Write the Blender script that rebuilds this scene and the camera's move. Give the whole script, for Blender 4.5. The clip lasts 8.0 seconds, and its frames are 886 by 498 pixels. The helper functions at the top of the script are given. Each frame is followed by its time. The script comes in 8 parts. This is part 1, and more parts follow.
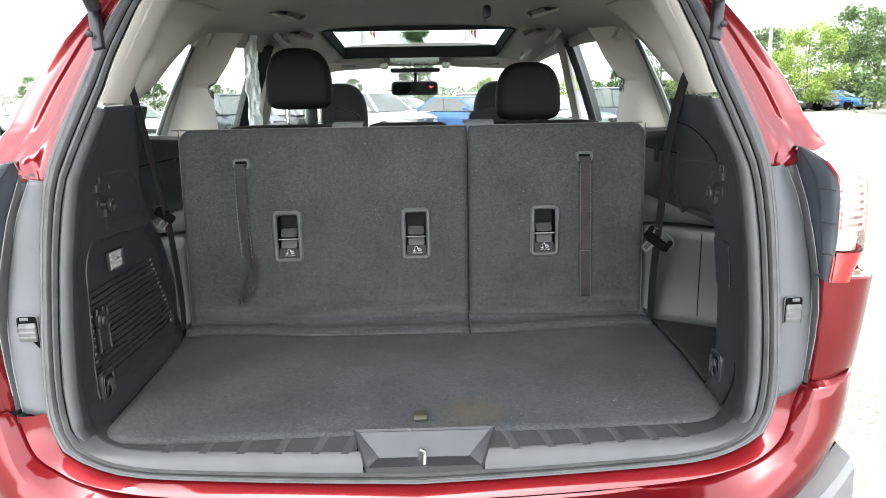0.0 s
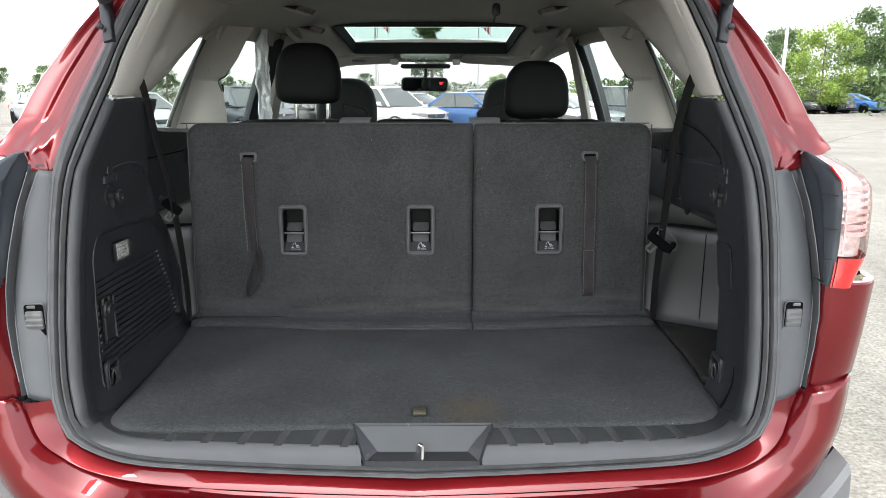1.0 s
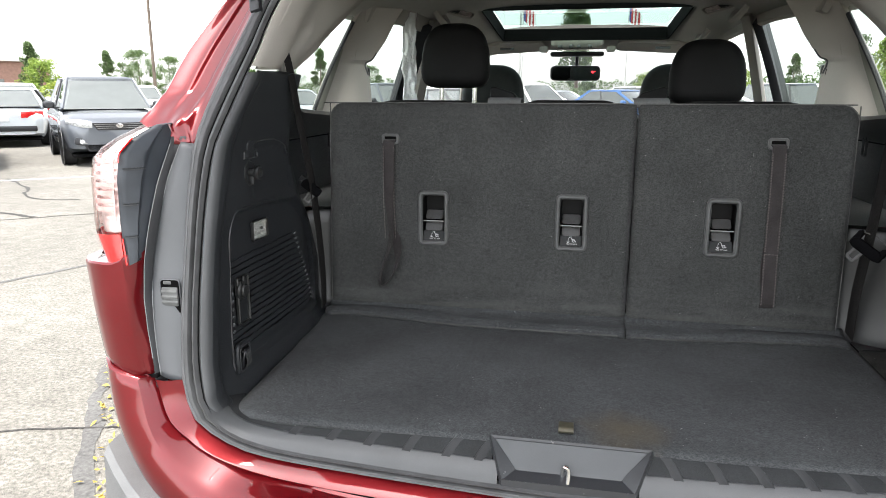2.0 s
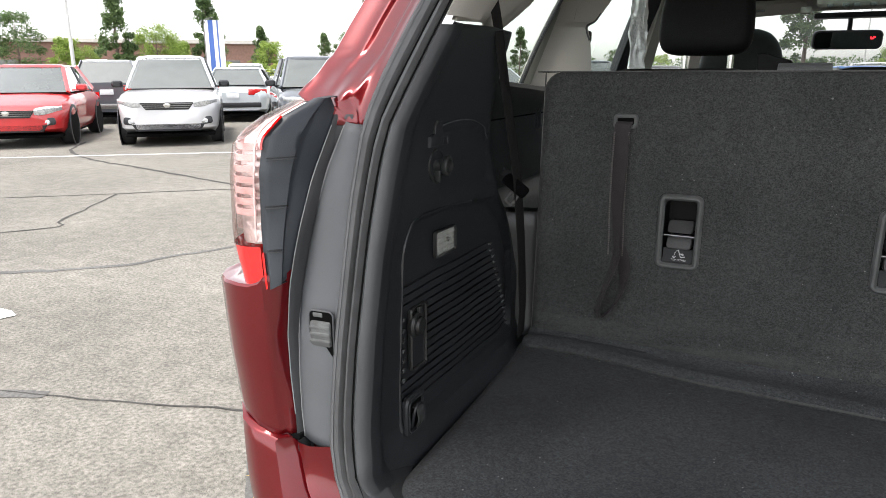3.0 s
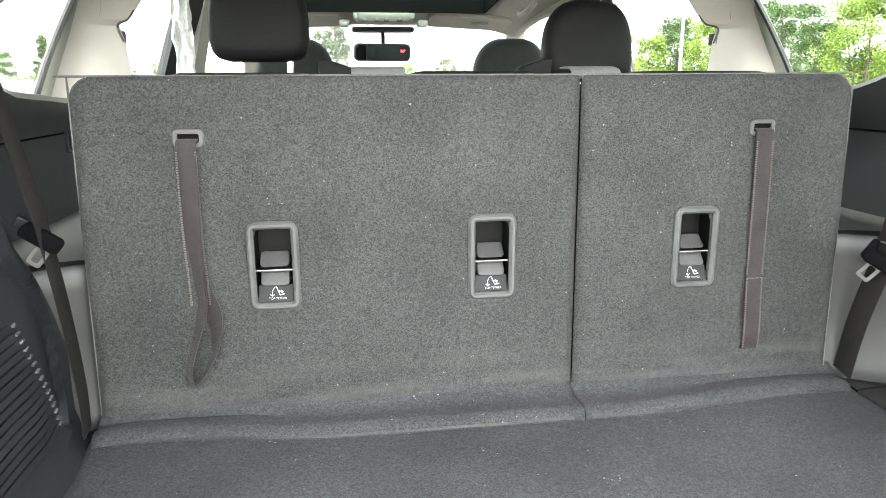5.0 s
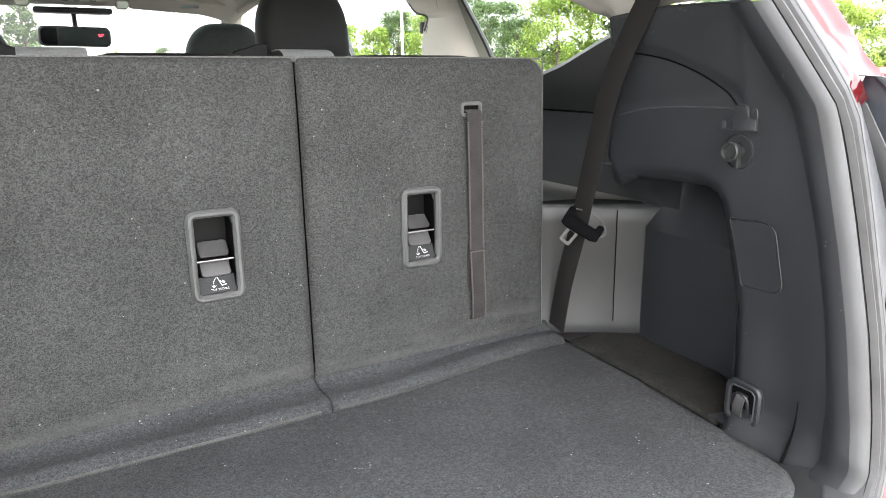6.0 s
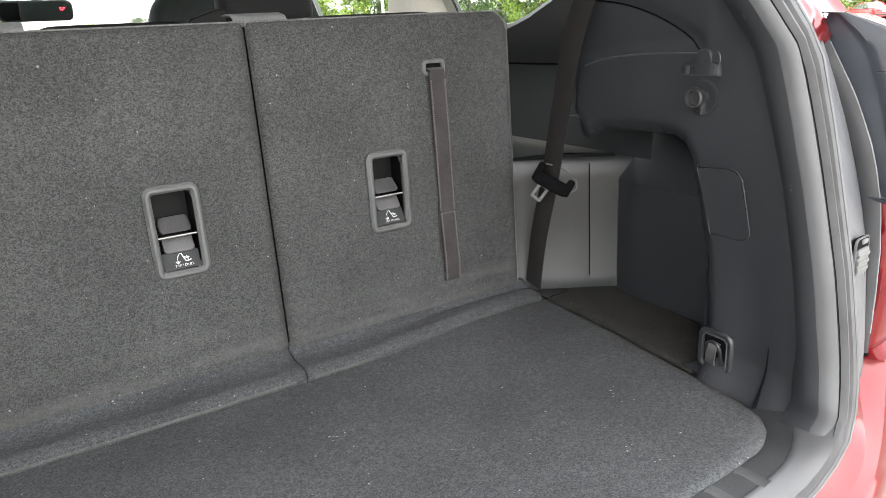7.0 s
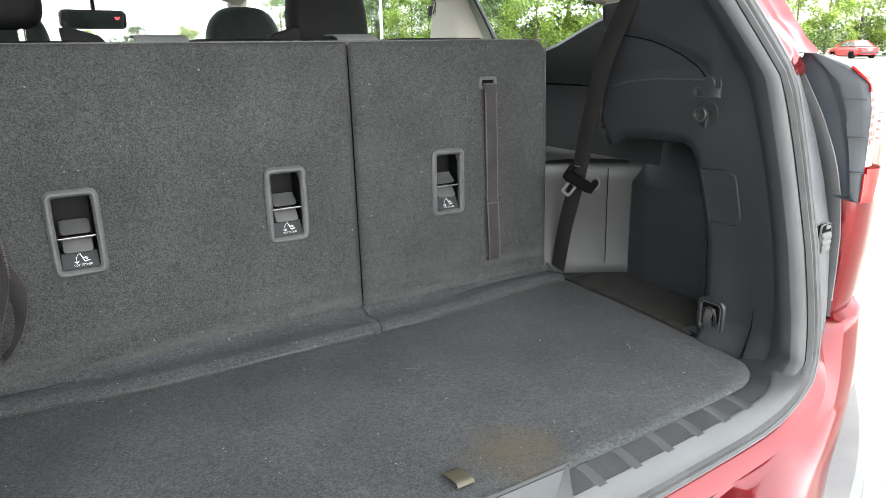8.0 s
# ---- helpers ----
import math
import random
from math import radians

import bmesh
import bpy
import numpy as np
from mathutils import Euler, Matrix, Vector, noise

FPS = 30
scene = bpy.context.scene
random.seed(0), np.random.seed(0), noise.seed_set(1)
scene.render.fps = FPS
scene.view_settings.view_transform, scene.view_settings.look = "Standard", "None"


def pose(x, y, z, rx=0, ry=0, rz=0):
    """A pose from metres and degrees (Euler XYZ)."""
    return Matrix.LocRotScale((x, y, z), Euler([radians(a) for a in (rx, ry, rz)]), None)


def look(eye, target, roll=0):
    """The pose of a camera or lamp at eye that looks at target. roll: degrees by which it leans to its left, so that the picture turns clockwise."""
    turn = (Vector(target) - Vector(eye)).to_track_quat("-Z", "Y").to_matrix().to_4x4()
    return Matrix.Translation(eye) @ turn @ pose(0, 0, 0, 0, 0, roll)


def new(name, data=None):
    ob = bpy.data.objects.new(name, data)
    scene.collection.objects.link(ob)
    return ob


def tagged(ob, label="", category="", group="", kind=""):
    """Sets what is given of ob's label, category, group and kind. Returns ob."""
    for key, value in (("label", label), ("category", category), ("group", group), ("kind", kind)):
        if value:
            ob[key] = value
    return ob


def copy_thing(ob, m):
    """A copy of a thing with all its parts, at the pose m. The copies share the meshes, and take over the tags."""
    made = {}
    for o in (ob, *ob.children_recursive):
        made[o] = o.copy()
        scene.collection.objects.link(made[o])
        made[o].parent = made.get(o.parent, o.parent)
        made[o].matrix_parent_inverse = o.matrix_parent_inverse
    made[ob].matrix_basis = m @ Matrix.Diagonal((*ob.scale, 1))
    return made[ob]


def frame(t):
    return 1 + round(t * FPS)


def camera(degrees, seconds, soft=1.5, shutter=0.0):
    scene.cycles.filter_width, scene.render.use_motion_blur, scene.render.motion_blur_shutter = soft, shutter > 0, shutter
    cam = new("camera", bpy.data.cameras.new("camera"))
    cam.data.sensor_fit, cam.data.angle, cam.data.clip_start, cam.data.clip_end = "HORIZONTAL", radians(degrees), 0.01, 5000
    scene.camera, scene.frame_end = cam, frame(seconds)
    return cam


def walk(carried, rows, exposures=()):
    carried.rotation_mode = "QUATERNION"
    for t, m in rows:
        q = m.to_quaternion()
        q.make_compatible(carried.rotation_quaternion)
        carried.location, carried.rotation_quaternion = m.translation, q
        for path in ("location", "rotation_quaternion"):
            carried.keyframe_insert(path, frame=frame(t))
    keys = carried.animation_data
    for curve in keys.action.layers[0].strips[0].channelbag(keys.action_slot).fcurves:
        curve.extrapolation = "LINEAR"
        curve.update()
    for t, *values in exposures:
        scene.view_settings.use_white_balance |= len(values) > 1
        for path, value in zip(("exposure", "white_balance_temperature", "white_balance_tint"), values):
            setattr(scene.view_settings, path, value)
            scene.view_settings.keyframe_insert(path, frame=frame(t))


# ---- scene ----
cam = camera(66.3, 8.0, 0.85)
PATH = [
    (0, (0.0302, -1.1068, 1.3769), (0.0677, 0.8453, 0.9432), -1.02),
    (0.5, (0.0319, -1.1237, 1.3832), (0.0506, 0.8245, 0.9310), -0.17),
    (1, (0.0419, -1.1148, 1.3809), (0.0534, 0.8350, 0.9357), -0.00),
    (1.5, (0.0543, -1.0928, 1.3733), (0.0422, 0.8599, 0.9413), -0.24),
    (1.7, (0.0505, -1.0655, 1.3581), (-0.0566, 0.8853, 0.9303), 0.24),
    (1.8, (0.0402, -1.0393, 1.3475), (-0.1350, 0.9062, 0.9180), 0.43),
    (2, (0.0073, -0.9780, 1.3352), (-0.3753, 0.9329, 0.8856), 0.12),
    (2.2, (-0.0523, -0.9069, 1.3308), (-0.5770, 0.9673, 0.8701), -0.55),
    (3.3, (-0.1839, -0.5437, 1.3088), (-1.1172, 1.1486, 0.7939), 0.14),
    (3.5, (-0.2087, -0.5049, 1.3083), (-1.0615, 1.2246, 0.7774), 0.40),
    (4, (-0.2417, -0.4438, 1.3103), (-0.7599, 1.4162, 0.7887), -0.34),
    (4.5, (-0.2418, -0.4249, 1.3075), (-0.4170, 1.5045, 0.8109), -0.29),
    (4.7, (-0.2325, -0.4137, 1.3026), (-0.2261, 1.5267, 0.8183), -0.34),
    (5, (-0.2166, -0.4070, 1.3004), (0.0599, 1.5161, 0.8256), -0.32),
    (5.2, (-0.2066, -0.3987, 1.2999), (0.2675, 1.4860, 0.8274), -0.34),
    (6.3, (-0.1648, -0.3822, 1.2888), (0.8721, 1.2373, 0.7392), -1.04),
    (6.5, (-0.1493, -0.3821, 1.2925), (0.8691, 1.2319, 0.6941), -2.31),
    (7, (-0.1463, -0.3896, 1.2893), (0.8198, 1.2490, 0.6715), -3.26),
    (7.5, (-0.2081, -0.4195, 1.2859), (0.8056, 1.1910, 0.6703), -3.67),
    (7.8, (-0.2618, -0.4994, 1.2901), (0.7090, 1.1515, 0.7136), -2.17),
    (8, (-0.3702, -0.5392, 1.2971), (0.6368, 1.0933, 0.7309), -0.91),
]
EXPOSURES = [(0, 2.9, 6400, 8), (0.8, 2.28, 6400, 8), (1.5, 2.12, 6450, 9), (2, 2.27, 6550, 10), (3.5, 1.55, 6600, 11), (4.0, 2.6, 6500, 8), (4.5, 3.85, 6850, 6), (5.0, 4.0, 6750, 7), (6.3, 3.45, 6750, 12), (7.0, 3.3, 6800, 11), (8, 3.2, 6600, 7)]
walk(cam, [(t, look(eye, target, roll)) for t, eye, target, roll in PATH], EXPOSURES)

# ---- light: a bright overcast sky over an open car park ----
world = bpy.data.worlds.new("overcast_sky")
scene.world = world
world.use_nodes = True
_n, _l = world.node_tree.nodes, world.node_tree.links
_sky = _n.new("ShaderNodeTexSky")
_sky.sky_type = "NISHITA"
_sky.sun_disc = False
_sky.sun_elevation, _sky.sun_rotation = radians(62), radians(191)
_sky.air_density, _sky.dust_density, _sky.ozone_density = 1.0, 1.6, 1.0
_hs = _n.new("ShaderNodeHueSaturation")
_hs.inputs["Saturation"].default_value = 0.18
_l.new(_sky.outputs[0], _hs.inputs["Color"])
_l.new(_hs.outputs[0], _n["Background"].inputs["Color"])
_n["Background"].inputs["Strength"].default_value = 0.15

sun = new("sun", bpy.data.lights.new("sun", "SUN"))
sun.data.energy, sun.data.angle, sun.data.color = 1.5, radians(14), (1.0, 0.96, 0.9)
sun.matrix_world = look((0, 0, 30), (0.10 * 20, 0.50 * 20, 0))

# ---- materials ----
def shade(name, colour, rough=0.6, metal=0.0, grain=(0, 0), stain=(0, 0), bump=(0, 0), coat=0.0, sheen=0.0, lint=0.0, each=0.0, spec=0.5, rrough=0.0, mottle=(0, 0), speck=(0, 0)):
    """A painted, moulded or woven surface. grain, stain: (size per metre, share of change); bump: (size per metre, height in metres)."""
    m = bpy.data.materials.new(name)
    m.use_nodes = True
    n, l = m.node_tree.nodes, m.node_tree.links
    b = n["Principled BSDF"]
    b.inputs["Roughness"].default_value, b.inputs["Metallic"].default_value = rough, metal
    b.inputs["Coat Weight"].default_value, b.inputs["Coat Roughness"].default_value = coat, 0.035
    b.inputs["Sheen Weight"].default_value = sheen
    b.inputs["Specular IOR Level"].default_value = spec
    place = n.new("ShaderNodeTexCoord").outputs["Object"]
    out = None
    base = n.new("ShaderNodeRGB")
    base.outputs[0].default_value = (*colour, 1)
    out = base.outputs[0]

    def scaled(source, size, amount, detail):
        t = n.new("ShaderNodeTexNoise")
        t.inputs["Scale"].default_value, t.inputs["Detail"].default_value = size, detail
        l.new(place, t.inputs["Vector"])
        r = n.new("ShaderNodeMapRange")
        r.inputs["From Min"].default_value, r.inputs["From Max"].default_value = 0.3, 0.7
        r.inputs["To Min"].default_value, r.inputs["To Max"].default_value = 1 - amount, 1 + amount
        l.new(t.outputs["Fac"], r.inputs["Value"])
        x = n.new("ShaderNodeVectorMath")
        x.operation = "SCALE"
        l.new(source, x.inputs[0])
        l.new(r.outputs[0], x.inputs["Scale"])
        return x.outputs[0], t

    if grain[0]:
        out, _ = scaled(out, grain[0], grain[1], 3)
    if stain[0]:
        out, st = scaled(out, stain[0], stain[1], 5)
        if rrough:
            r = n.new("ShaderNodeMapRange")
            r.inputs["To Min"].default_value, r.inputs["To Max"].default_value = rough - rrough, rough + rrough
            l.new(st.outputs["Fac"], r.inputs["Value"])
            l.new(r.outputs[0], b.inputs["Roughness"])
    if speck[0]:
        # single tufts: each small cell a little lighter or darker
        v = n.new("ShaderNodeTexVoronoi")
        v.inputs["Scale"].default_value = speck[0]
        l.new(place, v.inputs["Vector"])
        sp = n.new("ShaderNodeSeparateColor")
        l.new(v.outputs["Color"], sp.inputs[0])
        r = n.new("ShaderNodeMapRange")
        r.inputs["To Min"].default_value, r.inputs["To Max"].default_value = 1 - speck[1], 1 + speck[1]
        l.new(sp.outputs[0], r.inputs["Value"])
        x = n.new("ShaderNodeVectorMath")
        x.operation = "SCALE"
        l.new(out, x.inputs[0])
        l.new(r.outputs[0], x.inputs["Scale"])
        out = x.outputs[0]
    if mottle[0]:
        out, _ = scaled(out, mottle[0], mottle[1], 4)
    if lint:
        t = n.new("ShaderNodeTexVoronoi")
        t.inputs["Scale"].default_value = 130
        l.new(place, t.inputs["Vector"])
        t2 = n.new("ShaderNodeTexNoise")
        t2.inputs["Scale"].default_value = 45
        l.new(place, t2.inputs["Vector"])
        lo = n.new("ShaderNodeMath")
        lo.operation = "LESS_THAN"
        l.new(t.outputs["Distance"], lo.inputs[0])
        lim = n.new("ShaderNodeMapRange")
        lim.inputs["From Min"].default_value, lim.inputs["From Max"].default_value = 0.53, 0.74
        lim.inputs["To Min"].default_value, lim.inputs["To Max"].default_value = 0.0, 0.20
        l.new(t2.outputs["Fac"], lim.inputs["Value"])
        l.new(lim.outputs[0], lo.inputs[1])
        mx = n.new("ShaderNodeMix")
        mx.data_type = "RGBA"
        l.new(lo.outputs[0], mx.inputs["Factor"])
        l.new(out, mx.inputs["A"])
        mx.inputs["B"].default_value = (lint, lint, lint, 1)
        out = mx.outputs["Result"]
    if each:
        o = n.new("ShaderNodeObjectInfo")
        r = n.new("ShaderNodeMapRange")
        r.inputs["To Min"].default_value, r.inputs["To Max"].default_value = 1 - each, 1 + each
        l.new(o.outputs["Random"], r.inputs["Value"])
        x = n.new("ShaderNodeVectorMath")
        x.operation = "SCALE"
        l.new(out, x.inputs[0])
        l.new(r.outputs[0], x.inputs["Scale"])
        out = x.outputs[0]
    l.new(out, b.inputs["Base Color"])
    if bump[0]:
        t = n.new("ShaderNodeTexNoise")
        t.inputs["Scale"].default_value, t.inputs["Detail"].default_value = bump[0], 4
        l.new(place, t.inputs["Vector"])
        u = n.new("ShaderNodeBump")
        u.inputs["Strength"].default_value, u.inputs["Distance"].default_value = 1.0, bump[1]
        l.new(t.outputs["Fac"], u.inputs["Height"])
        l.new(u.outputs[0], b.inputs["Normal"])
    return m


def pane(name, tint, gloss=0.06, rough=0.0):
    """Thin glass: it lets light straight through, tinted, and mirrors a little."""
    m = bpy.data.materials.new(name)
    m.use_nodes = True
    n, l = m.node_tree.nodes, m.node_tree.links
    n.remove(n["Principled BSDF"])
    tr, gl, mx, fr, mp = (n.new(k) for k in ("ShaderNodeBsdfTransparent", "ShaderNodeBsdfGlossy", "ShaderNodeMixShader", "ShaderNodeFresnel", "ShaderNodeMapRange"))
    tr.inputs["Color"].default_value = (*tint, 1)
    gl.inputs["Roughness"].default_value = rough
    fr.inputs["IOR"].default_value = 1.45
    mp.inputs["To Min"].default_value, mp.inputs["To Max"].default_value = gloss - 0.05, 0.5
    l.new(fr.outputs[0], mp.inputs["Value"])
    l.new(mp.outputs[0], mx.inputs[0])
    l.new(tr.outputs[0], mx.inputs[1])
    l.new(gl.outputs[0], mx.inputs[2])
    l.new(mx.outputs[0], n["Material Output"].inputs["Surface"])
    return m


CARPET = shade("carpet", (0.0405, 0.042, 0.0415), 0.95, speck=(640, 0.42), mottle=(130, 0.13), stain=(7, 0.17), bump=(700, 0.0006), sheen=0.03, lint=0.14, spec=0.2)
# darker than worn carpet alone: the deep pocket's shade is put into its colour
CARPET_STRIP = shade("carpet_strip", (0.019, 0.0188, 0.0165), 0.95, speck=(540, 0.5), stain=(20, 0.35), bump=(800, 0.0018), sheen=0.02, lint=0.14, spec=0.2)
TRIM = shade("trim_dark", (0.0185, 0.0205, 0.0232), 0.37, spec=0.55, grain=(900, 0.15), stain=(9, 0.15), bump=(1600, 0.0003), rrough=0.08, lint=0.08)
TRIM_GLOSS = shade("trim_satin", (0.02, 0.021, 0.021), 0.35, stain=(25, 0.25), bump=(700, 0.0001))
TRIM_EDGE = shade("trim_edge", (0.045, 0.049, 0.053), 0.52, grain=(1200, 0.12), stain=(12, 0.12), bump=(1800, 0.0002))
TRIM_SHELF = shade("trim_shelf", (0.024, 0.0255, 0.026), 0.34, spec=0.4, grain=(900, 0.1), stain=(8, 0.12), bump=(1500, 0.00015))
# paler than the wall plastic, so that colour carries the edge's sheen
LIPMAT = shade("trim_lip", (0.052, 0.055, 0.058), 0.4, grain=(1200, 0.12), stain=(12, 0.12), bump=(1800, 0.0002))
GREY = shade("pillar_plastic", (0.0776, 0.0824, 0.0888), 0.48, grain=(1300, 0.1), stain=(10, 0.1), bump=(2000, 0.0002))
SEAL = shade("seal_rubber", (0.058, 0.060, 0.062), 0.6, stain=(30, 0.2), bump=(600, 0.0002))
SEAL_LIP = shade("seal_lip", (0.085, 0.088, 0.091), 0.6, stain=(30, 0.15), bump=(600, 0.0002))
PALE = shade("trim_pale", (0.41, 0.393, 0.355), 0.75, grain=(500, 0.06), stain=(6, 0.06), bump=(1100, 0.0003), spec=0.3)
LINER = shade("headliner_cloth", (0.44, 0.436, 0.402), 0.95, grain=(420, 0.1), stain=(5, 0.05), bump=(800, 0.0006), spec=0.2)
RED = shade("red_paint", (0.135, 0.0028, 0.0055), 0.3, metal=0.5, spec=0.2, grain=(3000, 0.12), stain=(4, 0.08), coat=1.0)
BLACK = shade("black_plastic", (0.012, 0.013, 0.016), 0.4, stain=(14, 0.15), bump=(900, 0.0001))
LAMPBOX = shade("lamp_housing", (0.028, 0.034, 0.042), 0.42, stain=(18, 0.2), bump=(500, 0.0002))
DARK = shade("dark_gap", (0.002, 0.002, 0.0022), 0.8, spec=0.1, stain=(20, 0.2))
WEB = shade("belt_webbing", (0.0135, 0.0128, 0.0125), 0.85, spec=0.15, grain=(900, 0.3), stain=(20, 0.15), bump=(1400, 0.0006))
STRAP = shade("strap_webbing", (0.029, 0.0255, 0.026), 0.8, spec=0.3, grain=(900, 0.35), stain=(30, 0.25), bump=(1300, 0.0007), sheen=0.06)
BEZEL = shade("bezel_plastic", (0.068, 0.071, 0.071), 0.5, grain=(1200, 0.15), stain=(30, 0.15), bump=(1600, 0.0002))
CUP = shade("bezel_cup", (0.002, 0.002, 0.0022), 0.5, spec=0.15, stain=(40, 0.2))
CHROME = shade("bright_metal", (0.72, 0.72, 0.7), 0.16, metal=1.0, stain=(60, 0.1))
STEEL = shade("dull_steel", (0.24, 0.24, 0.235), 0.4, metal=1.0, stain=(60, 0.2))
TONGUE = shade("tongue_steel", (0.06, 0.06, 0.06), 0.6, metal=0.2, stain=(60, 0.2))
BUCKLE = shade("buckle_plastic", (0.0025, 0.0025, 0.003), 0.8, spec=0.05, stain=(40, 0.2))
LEATHER = shade("seat_leather", (0.006, 0.0062, 0.0065), 0.62, spec=0.25, grain=(60, 0.1), stain=(9, 0.15), bump=(500, 0.0006))
WHITE = shade("white_print", (0.42, 0.43, 0.43), 0.7, stain=(300, 0.3))
FOIL = shade("plastic_film", (0.93, 0.95, 0.95), 0.3, metal=0.15, stain=(18, 0.05), bump=(26, 0.012))
GLASS = pane("clear_glass", (0.93, 0.96, 0.94), 0.07)
TINT = pane("tinted_glass", (0.55, 0.6, 0.57), 0.08)
ROOFGLASS = pane("roof_glass", (0.42, 0.55, 0.5), 0.08)
LENS_RED = shade("lens_red", (0.55, 0.012, 0.012), 0.12, stain=(40, 0.2), coat=1.0)
LENS_GLOW = shade("lens_red_edge", (0.6, 0.006, 0.006), 0.15, stain=(40, 0.2), coat=1.0)
LENS_PINK = shade("lens_ribs", (0.8, 0.56, 0.54), 0.2, stain=(60, 0.25), coat=0.6)
REFLECTOR = shade("lamp_reflector", (0.75, 0.68, 0.67), 0.3, metal=0.7, stain=(50, 0.3), bump=(120, 0.002))
LAMPSILVER = shade("lamp_silver", (0.9, 0.9, 0.88), 0.25, metal=0.35, stain=(170, 0.25))
CLEARCOVER = pane("clear_cover", (0.97, 0.98, 0.97), 0.08)
LENS_CLEAR = pane("lens_clear", (0.95, 0.86, 0.85), 0.1)
BUMPERFOOT = shade("bumper_foot", (0.13, 0.133, 0.135), 0.6, grain=(900, 0.2), stain=(12, 0.15), bump=(900, 0.0004))
GRIP_RIB = shade("grip_rib", (0.0205, 0.022, 0.0235), 0.6, spec=0.28, grain=(1200, 0.15), stain=(20, 0.2), bump=(1400, 0.0002))
GRIP = shade("grip_strip", (0.0175, 0.0188, 0.02), 0.7, spec=0.2, grain=(700, 0.25), stain=(20, 0.2), bump=(900, 0.0003))
TRIM_GRIP = shade("grip_pad", (0.017, 0.0185, 0.0195), 0.65, spec=0.3, grain=(700, 0.25), stain=(20, 0.2), bump=(900, 0.0003))
CARPET_FLOOR = shade("carpet_floor", (0.0435, 0.0465, 0.0485), 0.95, speck=(620, 0.42), mottle=(130, 0.13), stain=(6, 0.2), bump=(700, 0.0006), sheen=0.03, lint=0.19, spec=0.2)


def soil(m, where, size, colour, share):
    """A stain of its own shape, soaked into a carpet round one spot."""
    n, l = m.node_tree.nodes, m.node_tree.links
    b = n["Principled BSDF"]
    under = b.inputs["Base Color"].links[0].from_socket
    place = next(k for k in n if k.type == "TEX_COORD").outputs["Object"]
    wob = n.new("ShaderNodeTexNoise")
    wob.inputs["Scale"].default_value, wob.inputs["Detail"].default_value = 22, 5
    l.new(place, wob.inputs["Vector"])
    dist = n.new("ShaderNodeVectorMath")
    dist.operation = "DISTANCE"
    l.new(place, dist.inputs[0])
    dist.inputs[1].default_value = where
    add = n.new("ShaderNodeMath")
    add.operation = "MULTIPLY_ADD"
    l.new(wob.outputs["Fac"], add.inputs[0])
    add.inputs[1].default_value = size * 1.1
    l.new(dist.outputs["Value"], add.inputs[2])
    r = n.new("ShaderNodeMapRange")
    r.inputs["From Min"].default_value, r.inputs["From Max"].default_value = size * 0.7, size * 1.6
    r.inputs["To Min"].default_value, r.inputs["To Max"].default_value = share, 0.0
    l.new(add.outputs[0], r.inputs["Value"])
    mx = n.new("ShaderNodeMix")
    mx.data_type = "RGBA"
    l.new(r.outputs[0], mx.inputs["Factor"])
    l.new(under, mx.inputs["A"])
    mx.inputs["B"].default_value = (*colour, 1)
    l.new(mx.outputs["Result"], b.inputs["Base Color"])


def worn_foot(m, low, high, colour, share):
    """Pale rubbed streaks along the foot of a carpeted board, broken up by the pile."""
    n, l = m.node_tree.nodes, m.node_tree.links
    b = n["Principled BSDF"]
    under = b.inputs["Base Color"].links[0].from_socket
    place = next(k for k in n if k.type == "TEX_COORD").outputs["Object"]
    stretch = n.new("ShaderNodeMapping")
    stretch.inputs["Scale"].default_value = (5, 20, 42)
    l.new(place, stretch.inputs["Vector"])
    streak = n.new("ShaderNodeTexNoise")
    streak.inputs["Scale"].default_value, streak.inputs["Detail"].default_value = 1.0, 6
    l.new(stretch.outputs[0], streak.inputs["Vector"])
    height = n.new("ShaderNodeSeparateXYZ")
    l.new(place, height.inputs[0])
    up = n.new("ShaderNodeMapRange")
    up.interpolation_type = "SMOOTHSTEP"
    up.inputs["From Min"].default_value, up.inputs["From Max"].default_value = low, high
    up.inputs["To Min"].default_value, up.inputs["To Max"].default_value = 1.0, 0.0
    l.new(height.outputs["Z"], up.inputs["Value"])
    r = n.new("ShaderNodeMapRange")
    r.inputs["From Min"].default_value, r.inputs["From Max"].default_value = 0.42, 0.68
    r.inputs["To Min"].default_value, r.inputs["To Max"].default_value = 0.0, share
    l.new(streak.outputs["Fac"], r.inputs["Value"])
    both = n.new("ShaderNodeMath")
    both.operation = "MULTIPLY"
    l.new(up.outputs[0], both.inputs[0])
    l.new(r.outputs[0], both.inputs[1])
    mx = n.new("ShaderNodeMix")
    mx.data_type = "RGBA"
    l.new(both.outputs[0], mx.inputs["Factor"])
    l.new(under, mx.inputs["A"])
    mx.inputs["B"].default_value = (*colour, 1)
    l.new(mx.outputs["Result"], b.inputs["Base Color"])


